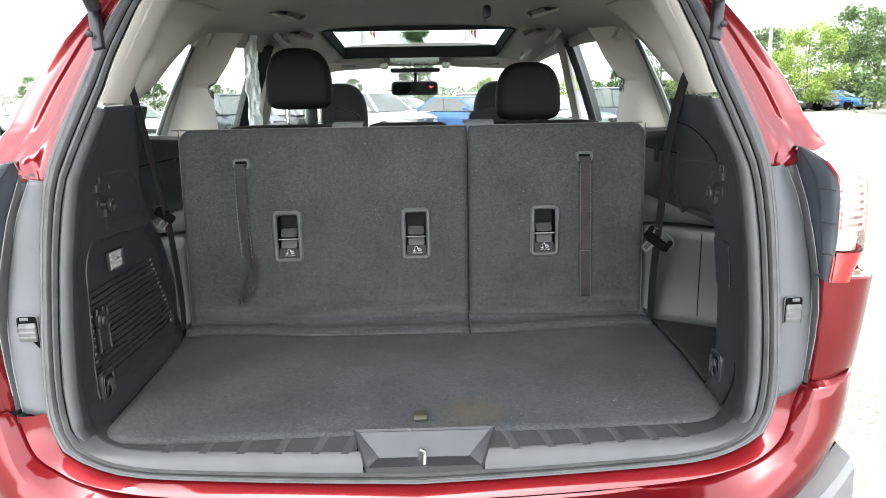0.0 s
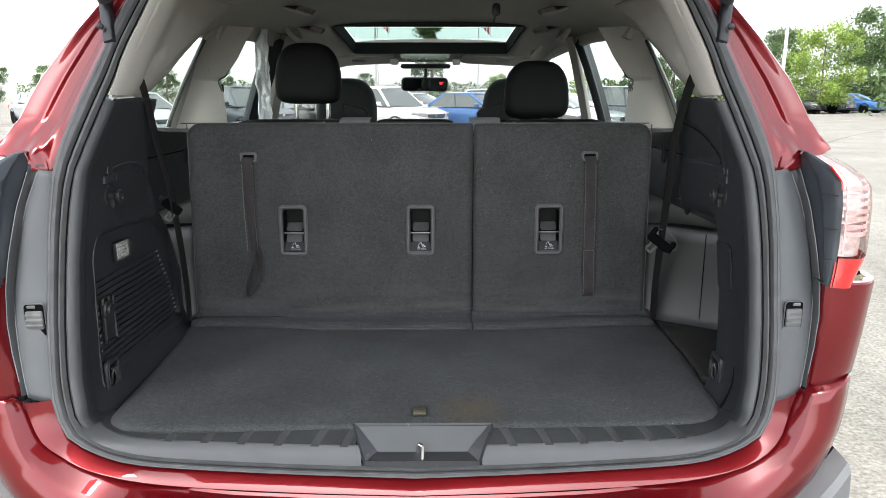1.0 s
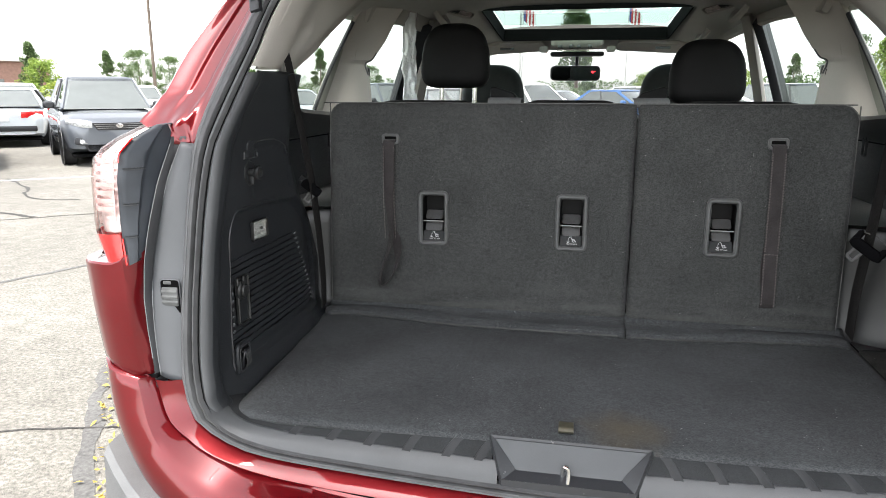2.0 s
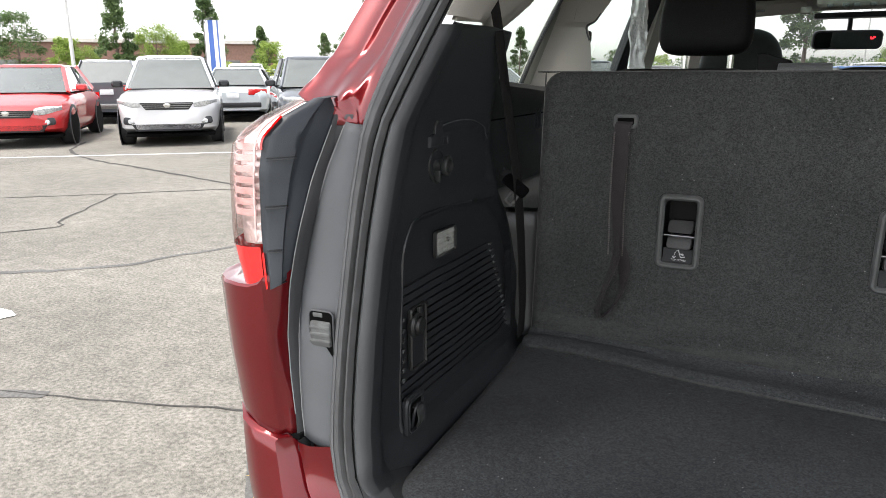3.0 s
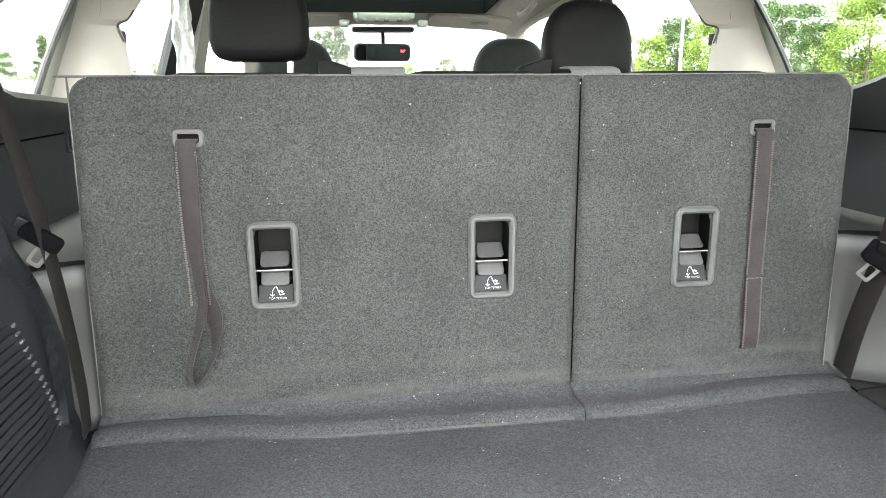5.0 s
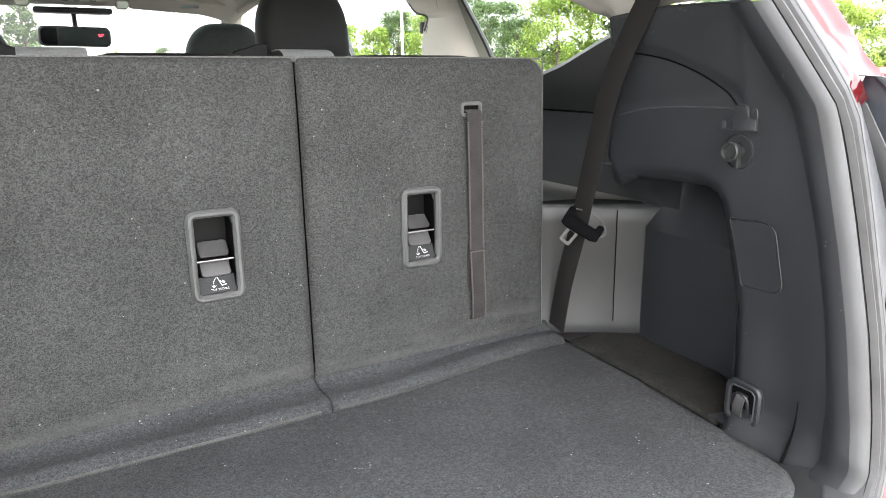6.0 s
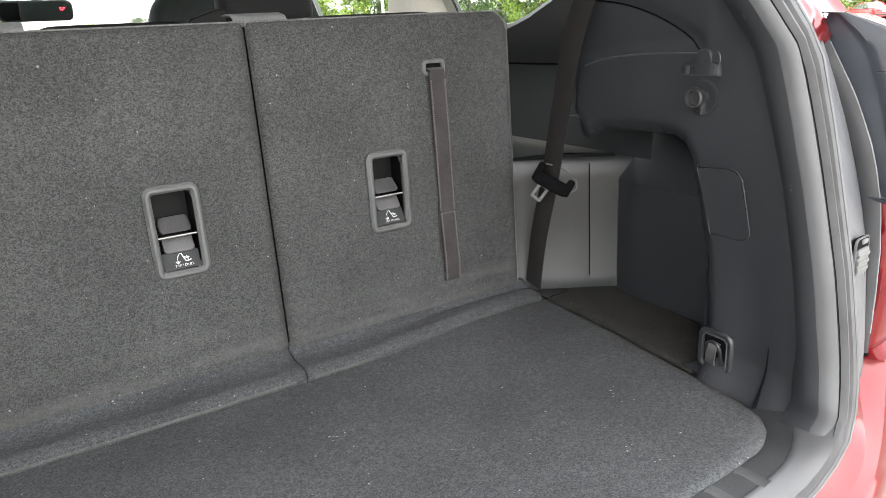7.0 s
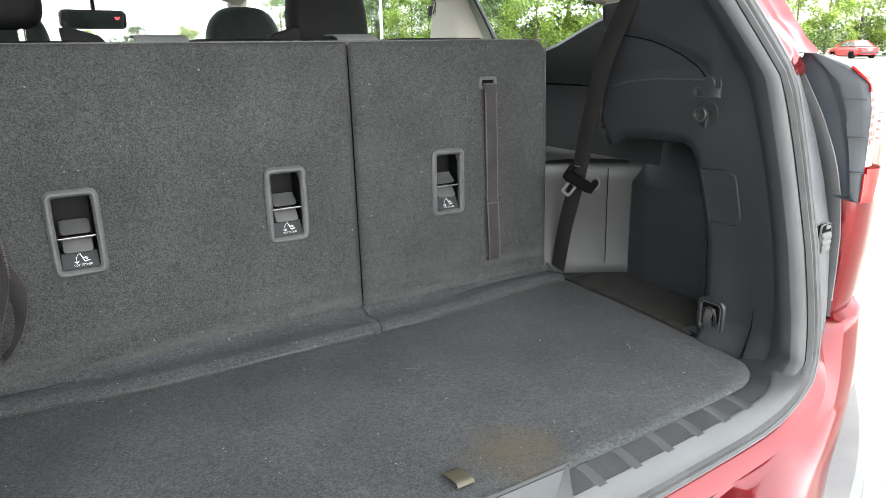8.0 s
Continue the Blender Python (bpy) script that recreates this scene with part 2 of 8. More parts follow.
worn_foot(CARPET, 0.83, 0.93, (0.085, 0.087, 0.084), 0.5)
soil(CARPET_FLOOR, (0.10, 0.06, 0.80), 0.075, (0.075, 0.06, 0.035), 0.55)
TABGOLD = shade("tab_fabric", (0.05, 0.046, 0.03), 0.55, grain=(700, 0.2), stain=(40, 0.2))
STITCH = shade("strap_stitching", (0.085, 0.074, 0.072), 0.8, each=0.1)
JAW = shade("jaw_plastic", (0.043, 0.044, 0.044), 0.5, grain=(700, 0.2), stain=(30, 0.2), bump=(900, 0.0002))
CHANNEL = shade("channel_plastic", (0.046, 0.048, 0.051), 0.5, grain=(900, 0.12), stain=(15, 0.15), bump=(1200, 0.0002))
LIP_EDGE = shade("lip_edge", (0.20, 0.205, 0.21), 0.4, grain=(300, 0.1), stain=(20, 0.25))
STOPPAD = shade("stop_rubber", (0.105, 0.11, 0.11), 0.55, grain=(700, 0.1), stain=(60, 0.2), bump=(900, 0.0002))
# paler than the trim: the teeth's glints are put into their colour
TOOTH = shade("glint_tooth", (0.09, 0.095, 0.098), 0.4, stain=(300, 0.5))
BINDING = shade("carpet_binding", (0.085, 0.086, 0.084), 0.9, grain=(400, 0.35), stain=(12, 0.3), bump=(500, 0.0006))
TAB = shade("grey_fabric", (0.11, 0.115, 0.115), 0.9, grain=(600, 0.2), stain=(30, 0.1), bump=(700, 0.0005))
LEATHER2 = shade("seat_leather_grey", (0.022, 0.027, 0.026), 0.6, spec=0.3, grain=(60, 0.1), stain=(9, 0.12), bump=(500, 0.0005))
MIRROR = shade("mirror_glass", (0.6, 0.63, 0.62), 0.02, metal=1.0)
REDLIGHT = bpy.data.materials.new("red_display")
REDLIGHT.use_nodes = True
REDLIGHT.node_tree.nodes["Principled BSDF"].inputs["Base Color"].default_value = (0.3, 0.0, 0.0, 1)
REDLIGHT.node_tree.nodes["Principled BSDF"].inputs["Emission Color"].default_value = (1.0, 0.02, 0.03, 1)
REDLIGHT.node_tree.nodes["Principled BSDF"].inputs["Emission Strength"].default_value = 1.2
ASPHALT = shade("asphalt", (0.165, 0.157, 0.139), 0.9, grain=(55, 0.38), mottle=(9, 0.16), stain=(0.7, 0.18), bump=(120, 0.006), spec=0.3)
CRACK = shade("crack_dark", (0.045, 0.043, 0.04), 0.95, grain=(60, 0.3))
TARSEAL = shade("tar_seal", (0.10, 0.098, 0.094), 0.85, grain=(60, 0.3), stain=(3, 0.2), bump=(60, 0.004))
LINEPAINT = shade("line_paint", (0.62, 0.62, 0.6), 0.8, grain=(40, 0.25), stain=(5, 0.15))
DRYLEAF = shade("dry_leaf", (0.42, 0.30, 0.06), 0.8, grain=(60, 0.4))
PAINT_SILVER = shade("paint_silver", (0.58, 0.58, 0.6), 0.35, metal=0.4, stain=(2, 0.04), coat=0.8)
PAINT_REDCAR = shade("paint_bright_red", (0.5, 0.022, 0.025), 0.35, stain=(2, 0.05), coat=1.0)
PAINT_GREY = shade("paint_dark_grey", (0.085, 0.095, 0.11), 0.35, metal=0.35, stain=(2, 0.06), coat=0.9)
PAINT_PALE = shade("paint_pale_silver", (0.5, 0.54, 0.57), 0.35, metal=0.35, stain=(2, 0.05), coat=0.8)
PAINT_WHITE = shade("paint_white", (0.78, 0.78, 0.78), 0.35, stain=(2, 0.03), coat=0.8)
PAINT_BLUE = shade("paint_blue", (0.03, 0.13, 0.36), 0.35, metal=0.2, stain=(2, 0.05), coat=1.0)
PAINT_BLACK = shade("paint_black", (0.015, 0.016, 0.018), 0.3, stain=(2, 0.05), coat=1.0)
CARGLASS = shade("car_glass", (0.085, 0.095, 0.09), 0.04, stain=(3, 0.1), coat=1.0, spec=0.9)
HEADLAMP = shade("head_lamp", (0.55, 0.57, 0.58), 0.12, metal=0.4, stain=(30, 0.4), coat=1.0)
TYRE = shade("tyre", (0.018, 0.018, 0.019), 0.85, grain=(80, 0.2), bump=(60, 0.004))
GRILLE = shade("grille_dark", (0.02, 0.02, 0.022), 0.4, stain=(30, 0.3))
PLATE = shade("plate_plain", (0.6, 0.62, 0.64), 0.5, stain=(20, 0.1))


def foliage(name, colour, dark):
    """Leaves that differ one by one and let a little light through."""
    m = shade(name, colour, 0.6)
    n, l = m.node_tree.nodes, m.node_tree.links
    b = n["Principled BSDF"]
    g = n.new("ShaderNodeNewGeometry")
    r = n.new("ShaderNodeValToRGB")
    r.color_ramp.elements[0].color = (*dark, 1)
    r.color_ramp.elements[1].color = (*colour, 1)
    l.new(g.outputs["Random Per Island"], r.inputs["Fac"])
    l.new(r.outputs[0], b.inputs["Base Color"])
    t = n.new("ShaderNodeBsdfTranslucent")
    l.new(r.outputs[0], t.inputs["Color"])
    x = n.new("ShaderNodeMixShader")
    x.inputs[0].default_value = 0.35
    l.new(b.outputs[0], x.inputs[1])
    l.new(t.outputs[0], x.inputs[2])
    l.new(x.outputs[0], n["Material Output"].inputs["Surface"])
    return m


LEAF_LIGHT = foliage("leaves_light", (0.30, 0.40, 0.08), (0.13, 0.21, 0.04))
LEAF_DARK = foliage("leaves_dark", (0.13, 0.20, 0.065), (0.05, 0.09, 0.035))
LEAF_YELLOW = foliage("leaves_yellow", (0.30, 0.36, 0.06), (0.14, 0.2, 0.04))
BARK = shade("bark", (0.12, 0.095, 0.075), 0.9, grain=(14, 0.3), stain=(2, 0.2), bump=(12, 0.02))
BRICK = shade("brown_brick", (0.22, 0.13, 0.10), 0.9, grain=(5, 0.15), stain=(0.3, 0.12), bump=(10, 0.01))
COPING = shade("pale_concrete", (0.5, 0.48, 0.44), 0.85, grain=(6, 0.1), stain=(0.6, 0.1))
POLE = shade("pole_metal", (0.55, 0.55, 0.54), 0.5, metal=0.3, stain=(2, 0.1))
BANNERWHITE = shade("banner_white", (0.75, 0.76, 0.78), 0.7, grain=(40, 0.05))
BANNERBLUE = shade("banner_blue", (0.06, 0.13, 0.4), 0.7, grain=(40, 0.08))


# ---- building helpers ----
def part(name, bm, material, parent=None, label="", angle=35, smooth=True, facing=None):
    """Links a bmesh as one mesh object, under a thing or a part where one is given."""
    bmesh.ops.recalc_face_normals(bm, faces=bm.faces)
    if facing and sum(f.normal.dot(Vector(facing)) * f.calc_area() for f in bm.faces) < 0:
        bmesh.ops.reverse_faces(bm, faces=bm.faces)
    me = bpy.data.meshes.new(name)
    bm.to_mesh(me)
    bm.free()
    me.materials.append(material)
    if smooth:
        me.shade_smooth()
        me.set_sharp_from_angle(angle=radians(angle))
    ob = new(name, me)
    if parent is not None:
        ob.parent = parent
    if label:
        ob["label"] = label
    return ob


def thing(name, label, category, group="", kind="", at=(0, 0, 0)):
    ob = new(name)
    ob.empty_display_size = 0.05
    ob.location = at
    return tagged(ob, label, category, group, kind)


def box(bm, x, y, z, sx, sy, sz, bevel=0.0, turn=None, segs=2):
    """A box by its centre and sizes, with rounded edges, turned by a matrix."""
    made = bmesh.ops.create_cube(bm, size=1.0)["verts"]
    m = Matrix.Translation((x, y, z)) @ (turn or Matrix.Identity(4)) @ Matrix.Diagonal((sx, sy, sz, 1))
    bmesh.ops.transform(bm, matrix=m, verts=made)
    if bevel:
        edges = list({e for v in made for e in v.link_edges})
        bmesh.ops.bevel(bm, geom=edges, offset=bevel, segments=segs, affect="EDGES", profile=0.5)
    return bm


def grid(bm, rows, closed=False):
    """Quads over rows of points; closed: each row runs round."""
    vs = [[bm.verts.new(p) for p in row] for row in rows]
    n = len(rows[0])
    for a, b in zip(vs, vs[1:]):
        for i in range(n if closed else n - 1):
            j = (i + 1) % n
            bm.faces.new((a[i], a[j], b[j], b[i]))
    return vs


def cap(bm, ring):
    bm.faces.new(ring)


def rrect(w, h, r, n=5):
    """A rounded rectangle round (0, 0), as points."""
    r = min(r, w / 2 - 1e-4, h / 2 - 1e-4)
    pts = []
    for cx, cy, a in ((w / 2 - r, h / 2 - r, 0), (r - w / 2, h / 2 - r, 90), (r - w / 2, r - h / 2, 180), (w / 2 - r, r - h / 2, 270)):
        pts += [(cx + r * math.cos(radians(a + 90 * k / n)), cy + r * math.sin(radians(a + 90 * k / n))) for k in range(n + 1)]
    return pts


def stack(bm, rings, m=None, ends=(True, True)):
    """A skin over rings of points (x, y, z), closed at its ends."""
    m = m or Matrix.Identity(4)
    vs = grid(bm, [[m @ Vector(p) for p in ring] for ring in rings], True)
    if ends[0]:
        cap(bm, vs[0][::-1])
    if ends[1]:
        cap(bm, vs[-1])
    return vs


def slab(bm, outline, m, depth, round_=0.0):
    """An outline (x, y) raised along z by depth, its top edge rounded."""
    c = Vector((sum(p[0] for p in outline) / len(outline), sum(p[1] for p in outline) / len(outline)))
    size = max((Vector(p) - c).length for p in outline)

    def ring(z, inset):
        return [(*(c + (Vector(p) - c) * (1 - inset / size)), z) for p in outline]

    rings = [ring(0, 0), ring(depth - round_, 0)]
    if round_:
        rings += [ring(depth - round_ * 0.3, round_ * 0.3), ring(depth, round_)]
    stack(bm, rings, m)


def frame_ring(bm, w, h, r, band, m, depth, round_=0.002):
    """A rounded rectangular frame: a raised band round an opening."""
    o, i = rrect(w, h, r), rrect(w - 2 * band, h - 2 * band, max(r - band, 0.002))
    o2, i2 = rrect(w - 2 * round_, h - 2 * round_, r - round_), rrect(w - 2 * band + 2 * round_, h - 2 * band + 2 * round_, max(r - band + round_, 0.002))
    rings = [[(*p, 0) for p in o], [(*p, depth - round_) for p in o], [(*p, depth) for p in o2], [(*p, depth) for p in i2], [(*p, depth - round_) for p in i], [(*p, 0) for p in i]]
    stack(bm, rings, m, (False, False))


def smoothed(pts, n, closed=False):
    """Points evenly along a smooth line through the given ones."""
    P = [Vector(p) for p in pts]
    fine = []
    for i in range(len(P) - (0 if closed else 1)):
        a, b, c, d = (P[(i + k) % len(P)] if closed else P[min(max(i + k, 0), len(P) - 1)] for k in (-1, 0, 1, 2))
        for k in range(12):
            t = k / 12
            fine.append(0.5 * (2 * b + (c - a) * t + (2 * a - 5 * b + 4 * c - d) * t * t + (3 * b - a - 3 * c + d) * t ** 3))
    fine.append(P[0] if closed else P[-1])
    run = [0.0]
    for a, b in zip(fine, fine[1:]):
        run.append(run[-1] + (b - a).length)
    out, k = [], 0
    for i in range(n):
        s = run[-1] * i / (n if closed else n - 1)
        while k < len(run) - 2 and run[k + 1] < s:
            k += 1
        f = (s - run[k]) / max(run[k + 1] - run[k], 1e-9)
        out.append(fine[k].lerp(fine[k + 1], min(max(f, 0), 1)))
    return out


def tube(bm, pts, r, segs=8, n=None, closed=False):
    """A round rod along a line; r: one radius, or one at each end."""
    line = smoothed(pts, n or max(2, 4 * len(pts)), closed) if len(pts) > 2 else [Vector(p) for p in pts]
    r0, r1 = (r, r) if isinstance(r, (int, float)) else r
    rings, side = [], None
    for i, p in enumerate(line):
        d = (line[min(i + 1, len(line) - 1)] - line[max(i - 1, 0)]).normalized()
        side = d.orthogonal().normalized() if side is None else (side - d * side.dot(d)).normalized()
        up, rr = d.cross(side), r0 + (r1 - r0) * i / max(len(line) - 1, 1)
        rings.append([p + (side * math.cos(2 * math.pi * k / segs) + up * math.sin(2 * math.pi * k / segs)) * rr for k in range(segs)])
    if closed:
        rings.append(rings[0])
    vs = grid(bm, rings, True)
    if not closed:
        cap(bm, vs[0][::-1])
        cap(bm, vs[-1])


def band(bm, pts, across, width, thick, n=24):
    """A flat strap along a line; across: the way of its width, one or one for each point."""
    line = smoothed(pts, n)
    ways = smoothed(across, n) if isinstance(across, list) else [Vector(across)] * n
    rows = []
    for i, p in enumerate(line):
        d = (line[min(i + 1, n - 1)] - line[max(i - 1, 0)]).normalized()
        w = (ways[i] - d * ways[i].dot(d)).normalized() * width / 2
        o = d.cross(w).normalized() * thick / 2
        rows.append([p - w - o * 0.6, p - w * 0.96 - o, p + w * 0.96 - o, p + w - o * 0.6, p + w + o * 0.6, p + w * 0.96 + o, p - w * 0.96 + o, p - w + o * 0.6])
    vs = grid(bm, rows, True)
    cap(bm, vs[0][::-1])
    cap(bm, vs[-1])


def lathe(bm, profile, m, segs=20, ends=(True, True)):
    """A turned shape: (radius, height) pairs round the z axis of m."""
    rings = [[(r * math.cos(2 * math.pi * k / segs), r * math.sin(2 * math.pi * k / segs), h) for k in range(segs)] for r, h in profile]
    stack(bm, rings, m, ends)


def inside(p, poly):
    x, y, hit = p[0], p[1], False
    for (x0, y0), (x1, y1) in zip(poly, poly[1:] + poly[:1]):
        if (y0 > y) != (y1 > y) and x < (x1 - x0) * (y - y0) / (y1 - y0) + x0:
            hit = not hit
    return hit


def nearest(p, poly):
    best, where = 1e9, p
    for a, b in zip(poly, poly[1:] + poly[:1]):
        ax, ay, dx, dy = a[0], a[1], b[0] - a[0], b[1] - a[1]
        t = min(max(((p[0] - ax) * dx + (p[1] - ay) * dy) / max(dx * dx + dy * dy, 1e-12), 0), 1)
        q = (ax + t * dx, ay + t * dy)
        d = math.dist(p, q)
        if d < best:
            best, where = d, q
    return best, where


def sheet(bm, poly, step, lift, holes=()):
    """A fine net over an outline (u, v) with holes, each point carried to lift(u, v)."""
    us, vs_ = [p[0] for p in poly], [p[1] for p in poly]
    nu, nv = int((max(us) - min(us)) / step) + 2, int((max(vs_) - min(vs_)) / step) + 2
    keep, corner = {}, {}
    for i in range(nu):
        for j in range(nv):
            c = (min(us) + (i + 0.5) * step, min(vs_) + (j + 0.5) * step)
            if inside(c, poly) and not any(inside(c, h) for h in holes):
                keep[i, j] = True
    count = {}
    for i, j in keep:
        for a, b in ((i, j), (i + 1, j), (i + 1, j + 1), (i, j + 1)):
            count[a, b] = count.get((a, b), 0) + 1
    for (a, b), k in count.items():
        p = (min(us) + a * step, min(vs_) + b * step)
        if k < 4:
            p = min((nearest(p, list(h)) for h in (poly, *holes)), key=lambda q: q[0])[1]
        corner[a, b] = bm.verts.new(lift(*p))
    for i, j in keep:
        bm.faces.new((corner[i, j], corner[i + 1, j], corner[i + 1, j + 1], corner[i, j + 1]))


def thick(ob, t, offset=-1.0):
    m = ob.modifiers.new("thickness", "SOLIDIFY")
    m.thickness, m.offset = t, offset
    return ob


def ease(a, b, x):
    t = min(max((x - a) / (b - a), 0), 1)
    return t * t * (3 - 2 * t)


def lerp_table(x, table):
    if x <= table[0][0]:
        return table[0][1]
    for (a, p), (b, q) in zip(table, table[1:]):
        if x <= b:
            return p + (q - p) * (x - a) / (b - a)
    return table[-1][1]


def wall_frame(side, y, z, x=None, turn=0.0):
    """The frame of a spot on the cargo wall: its x runs along the car, its y up, its z into the cargo space."""
    x = wall_x(y, z) if x is None else x
    m = Matrix(((0, 0, -side, side * x), (1, 0, 0, y), (0, 1, 0, z), (0, 0, 0, 1)))
    return m @ pose(0, 0, 0, 0, 0, turn)


def back_frame(x, z, y, turn=0.0):
    """The frame of a spot on an upright face that looks to the rear."""
    return Matrix(((1, 0, 0, x), (0, 0, -1, y), (0, 1, 0, z), (0, 0, 0, 1))) @ pose(0, 0, 0, 0, 0, turn)


# ---- the red car: its rear opening and outer skin ----
REAR = [(0.4, -0.06), (0.6, -0.05), (0.74, -0.04), (0.85, -0.02), (1.0, 0.01), (1.25, 0.074), (1.37, 0.153), (1.5, 0.243), (1.62, 0.33), (1.7, 0.375), (1.8, 0.44)]
SEAL_IN = [(0.0, 1.668), (0.2, 1.665), (0.36, 1.655), (0.44, 1.638), (0.49, 1.61), (0.521, 1.571), (0.536, 1.516), (0.551, 1.461), (0.5589, 1.408), (0.5685, 1.366), (0.582, 1.307), (0.592, 1.259), (0.6, 1.211), (0.604, 1.162), (0.606, 1.113), (0.606, 1.016), (0.604, 0.917), (0.598, 0.867), (0.588, 0.827), (0.569, 0.802), (0.53, 0.781), (0.475, 0.769), (0.4, 0.762), (0.2, 0.752), (0.0, 0.746)]
SEAL_OUT = [(0.0, 1.715), (0.2, 1.711), (0.38, 1.7), (0.47, 1.68), (0.525, 1.645), (0.56, 1.572), (0.577, 1.516), (0.588, 1.465), (0.6015, 1.408), (0.6147, 1.357), (0.6265, 1.303), (0.6305, 1.257), (0.6335, 1.211), (0.6365, 1.162), (0.6365, 1.113), (0.6355, 1.016), (0.6335, 0.917), (0.6295, 0.865), (0.6177, 0.825), (0.601, 0.797), (0.558, 0.773), (0.508, 0.756), (0.42, 0.746), (0.2, 0.734), (0.0, 0.726)]
EDGE_IN = [(max(x - 0.013, 0), z + (0.008 if z < 0.8 else 0)) for x, z in SEAL_IN]


def rear_y(z):
    return lerp_table(z, REAR)


def loop(half, n=60):
    """A half outline, from the top's middle to the bottom's, mirrored into a whole ring of even points."""
    line = smoothed([(x, z, 0) for x, z in half], n)
    return [(p.x, p.y) for p in line] + [(-p.x, p.y) for p in line[-2:0:-1]]


def half_rail(half, n, lo=None, hi=None):
    line = [(p.x, p.y) for p in smoothed([(x, z, 0) for x, z in half], 160)]
    line = [p for p in line if (hi is None or p[1] <= hi) and (lo is None or p[1] >= lo)]
    return [(p.x, p.y) for p in smoothed([(x, z, 0) for x, z in line[:: max(1, len(line) // 24)]] + [(*line[-1], 0)], n)]


suv = thing("sport_utility_vehicle", "dark red sport utility vehicle parked with its tailgate open", "car")

# the double rubber seal that runs round the opening, and the moulded edge inside it
_in, _out, _edge = loop(SEAL_IN), loop(SEAL_OUT), loop(EDGE_IN)
for name, prof, mat in (("door_seal", ((0.0, 0.004), (0.05, -0.006), (0.15, -0.012), (0.26, -0.011), (0.34, -0.004), (0.38, 0.006), (0.43, -0.003), (0.56, -0.010), (0.75, -0.0105), (0.9, -0.007), (1.0, 0.004)), SEAL),):
    bm = bmesh.new()
    rows = []
    for s, dy in prof:
        rows.append([(a + (c - a) * s, rear_y(b + (d - b) * s) + dy, b + (d - b) * s) for (a, b), (c, d) in zip(_in, _out)])
    grid(bm, rows, True)
    part(name, bm, mat, suv, "black rubber seal round the tailgate opening")
bm = bmesh.new()
rows = []
for s, dy in ((0.78, -0.0105), (0.86, -0.0115), (0.95, -0.0095), (1.03, -0.002), (1.06, 0.006)):
    rows.append([(a + (c - a) * s, rear_y(b + (d - b) * s) + dy, b + (d - b) * s) for (a, b), (c, d) in zip(_in, _out)])
grid(bm, rows, True)
part("seal_lip", bm, SEAL_LIP, suv, "grey outer lip of the seal")

# near-black ribbons over the seal stand in for shade in its grooves
for s0, s1, dy in ((-0.04, 0.025, -0.0045), (0.35, 0.415, -0.0045)):
    bm = bmesh.new()
    rows = []
    for s in (s0, (s0 + s1) / 2, s1):
        rows.append([(a + (c - a) * s, rear_y(b + (d - b) * s) + dy, b + (d - b) * s) for (a, b), (c, d) in zip(_in, _out)])
    grid(bm, rows, True)
    part("seal_groove", bm, DARK, suv)
# moulded edge of the inner trim: sheen painted grey below the waist, pale above
LIP = [(0.77, 0.5645), (0.8, 0.5705), (0.827, 0.5775), (0.862, 0.584), (0.97, 0.5885), (1.09, 0.5905), (1.13, 0.5885), (1.165, 0.587), (1.2, 0.5845), (1.25, 0.579), (1.29, 0.5715), (1.353, 0.5555), (1.372, 0.5515)]
for side in (1, -1):
    for name, mat, lo, hi, lab in (("pillar_edge", LIPMAT, 0.79, 1.372, "rounded edge of the cargo side trim, greyed for its sheen"), ("upper_pillar_edge", PALE, 1.372, 1.66, "pale upper edge of the rear pillar trim")):
        a, b = half_rail(SEAL_IN, 60, lo, hi), half_rail(EDGE_IN, 60, lo, hi)
        bm = bmesh.new()
        rows = []
        if name == "upper_pillar_edge":
            for s, dy in ((-0.2, 0.01), (0.1, -0.001), (0.4, -0.004), (0.7, 0.002), (0.95, 0.014), (1.05, 0.03), (1.1, 0.05)):
                rows.append([(side * (p[0] + (q[0] - p[0]) * s), rear_y(p[1]) + dy, p[1] + (q[1] - p[1]) * s) for p, q in zip(a, b)])
        else:
            for s, dy in ((-0.15, 0.01), (0.0, 0.0), (0.12, -0.004), (0.3, -0.0055), (0.55, -0.004), (0.78, 0.0), (0.93, 0.005), (1.02, 0.012), (1.08, 0.020), (1.10, 0.028), (1.02, 0.034), (0.4, 0.05)):
                row = []
                for i, (x, z) in enumerate(a):
                    (xa, za), (xb, zb) = a[max(i - 1, 0)], a[min(i + 1, len(a) - 1)]
                    run = math.hypot(xb - xa, zb - za)
                    nx, nz = (zb - za) / run, -(xb - xa) / run
                    low = ease(0.93, 0.85, z)
                    wide = (x - lerp_table(z, LIP)) * (1 - low) + 0.016 * low * (0.1 + 0.9 * ease(0.788, 0.85, z))
                    nx, nz = nx * low - (1 - low), nz * low
                    row.append((side * (x + nx * wide * s), rear_y(z) + dy + 0.010 * ease(0.835, 0.80, z), z + nz * wide * s))
                rows.append(row)
        grid(bm, rows if name == "upper_pillar_edge" else rows[:8])
        part(name, bm, mat, suv, lab)
        if name == "pillar_edge":
            bm = bmesh.new()
            grid(bm, rows[7:])
            part("trim_return", bm, TRIM, suv, "dark inner face of the edge")
bm = bmesh.new()
rows = []
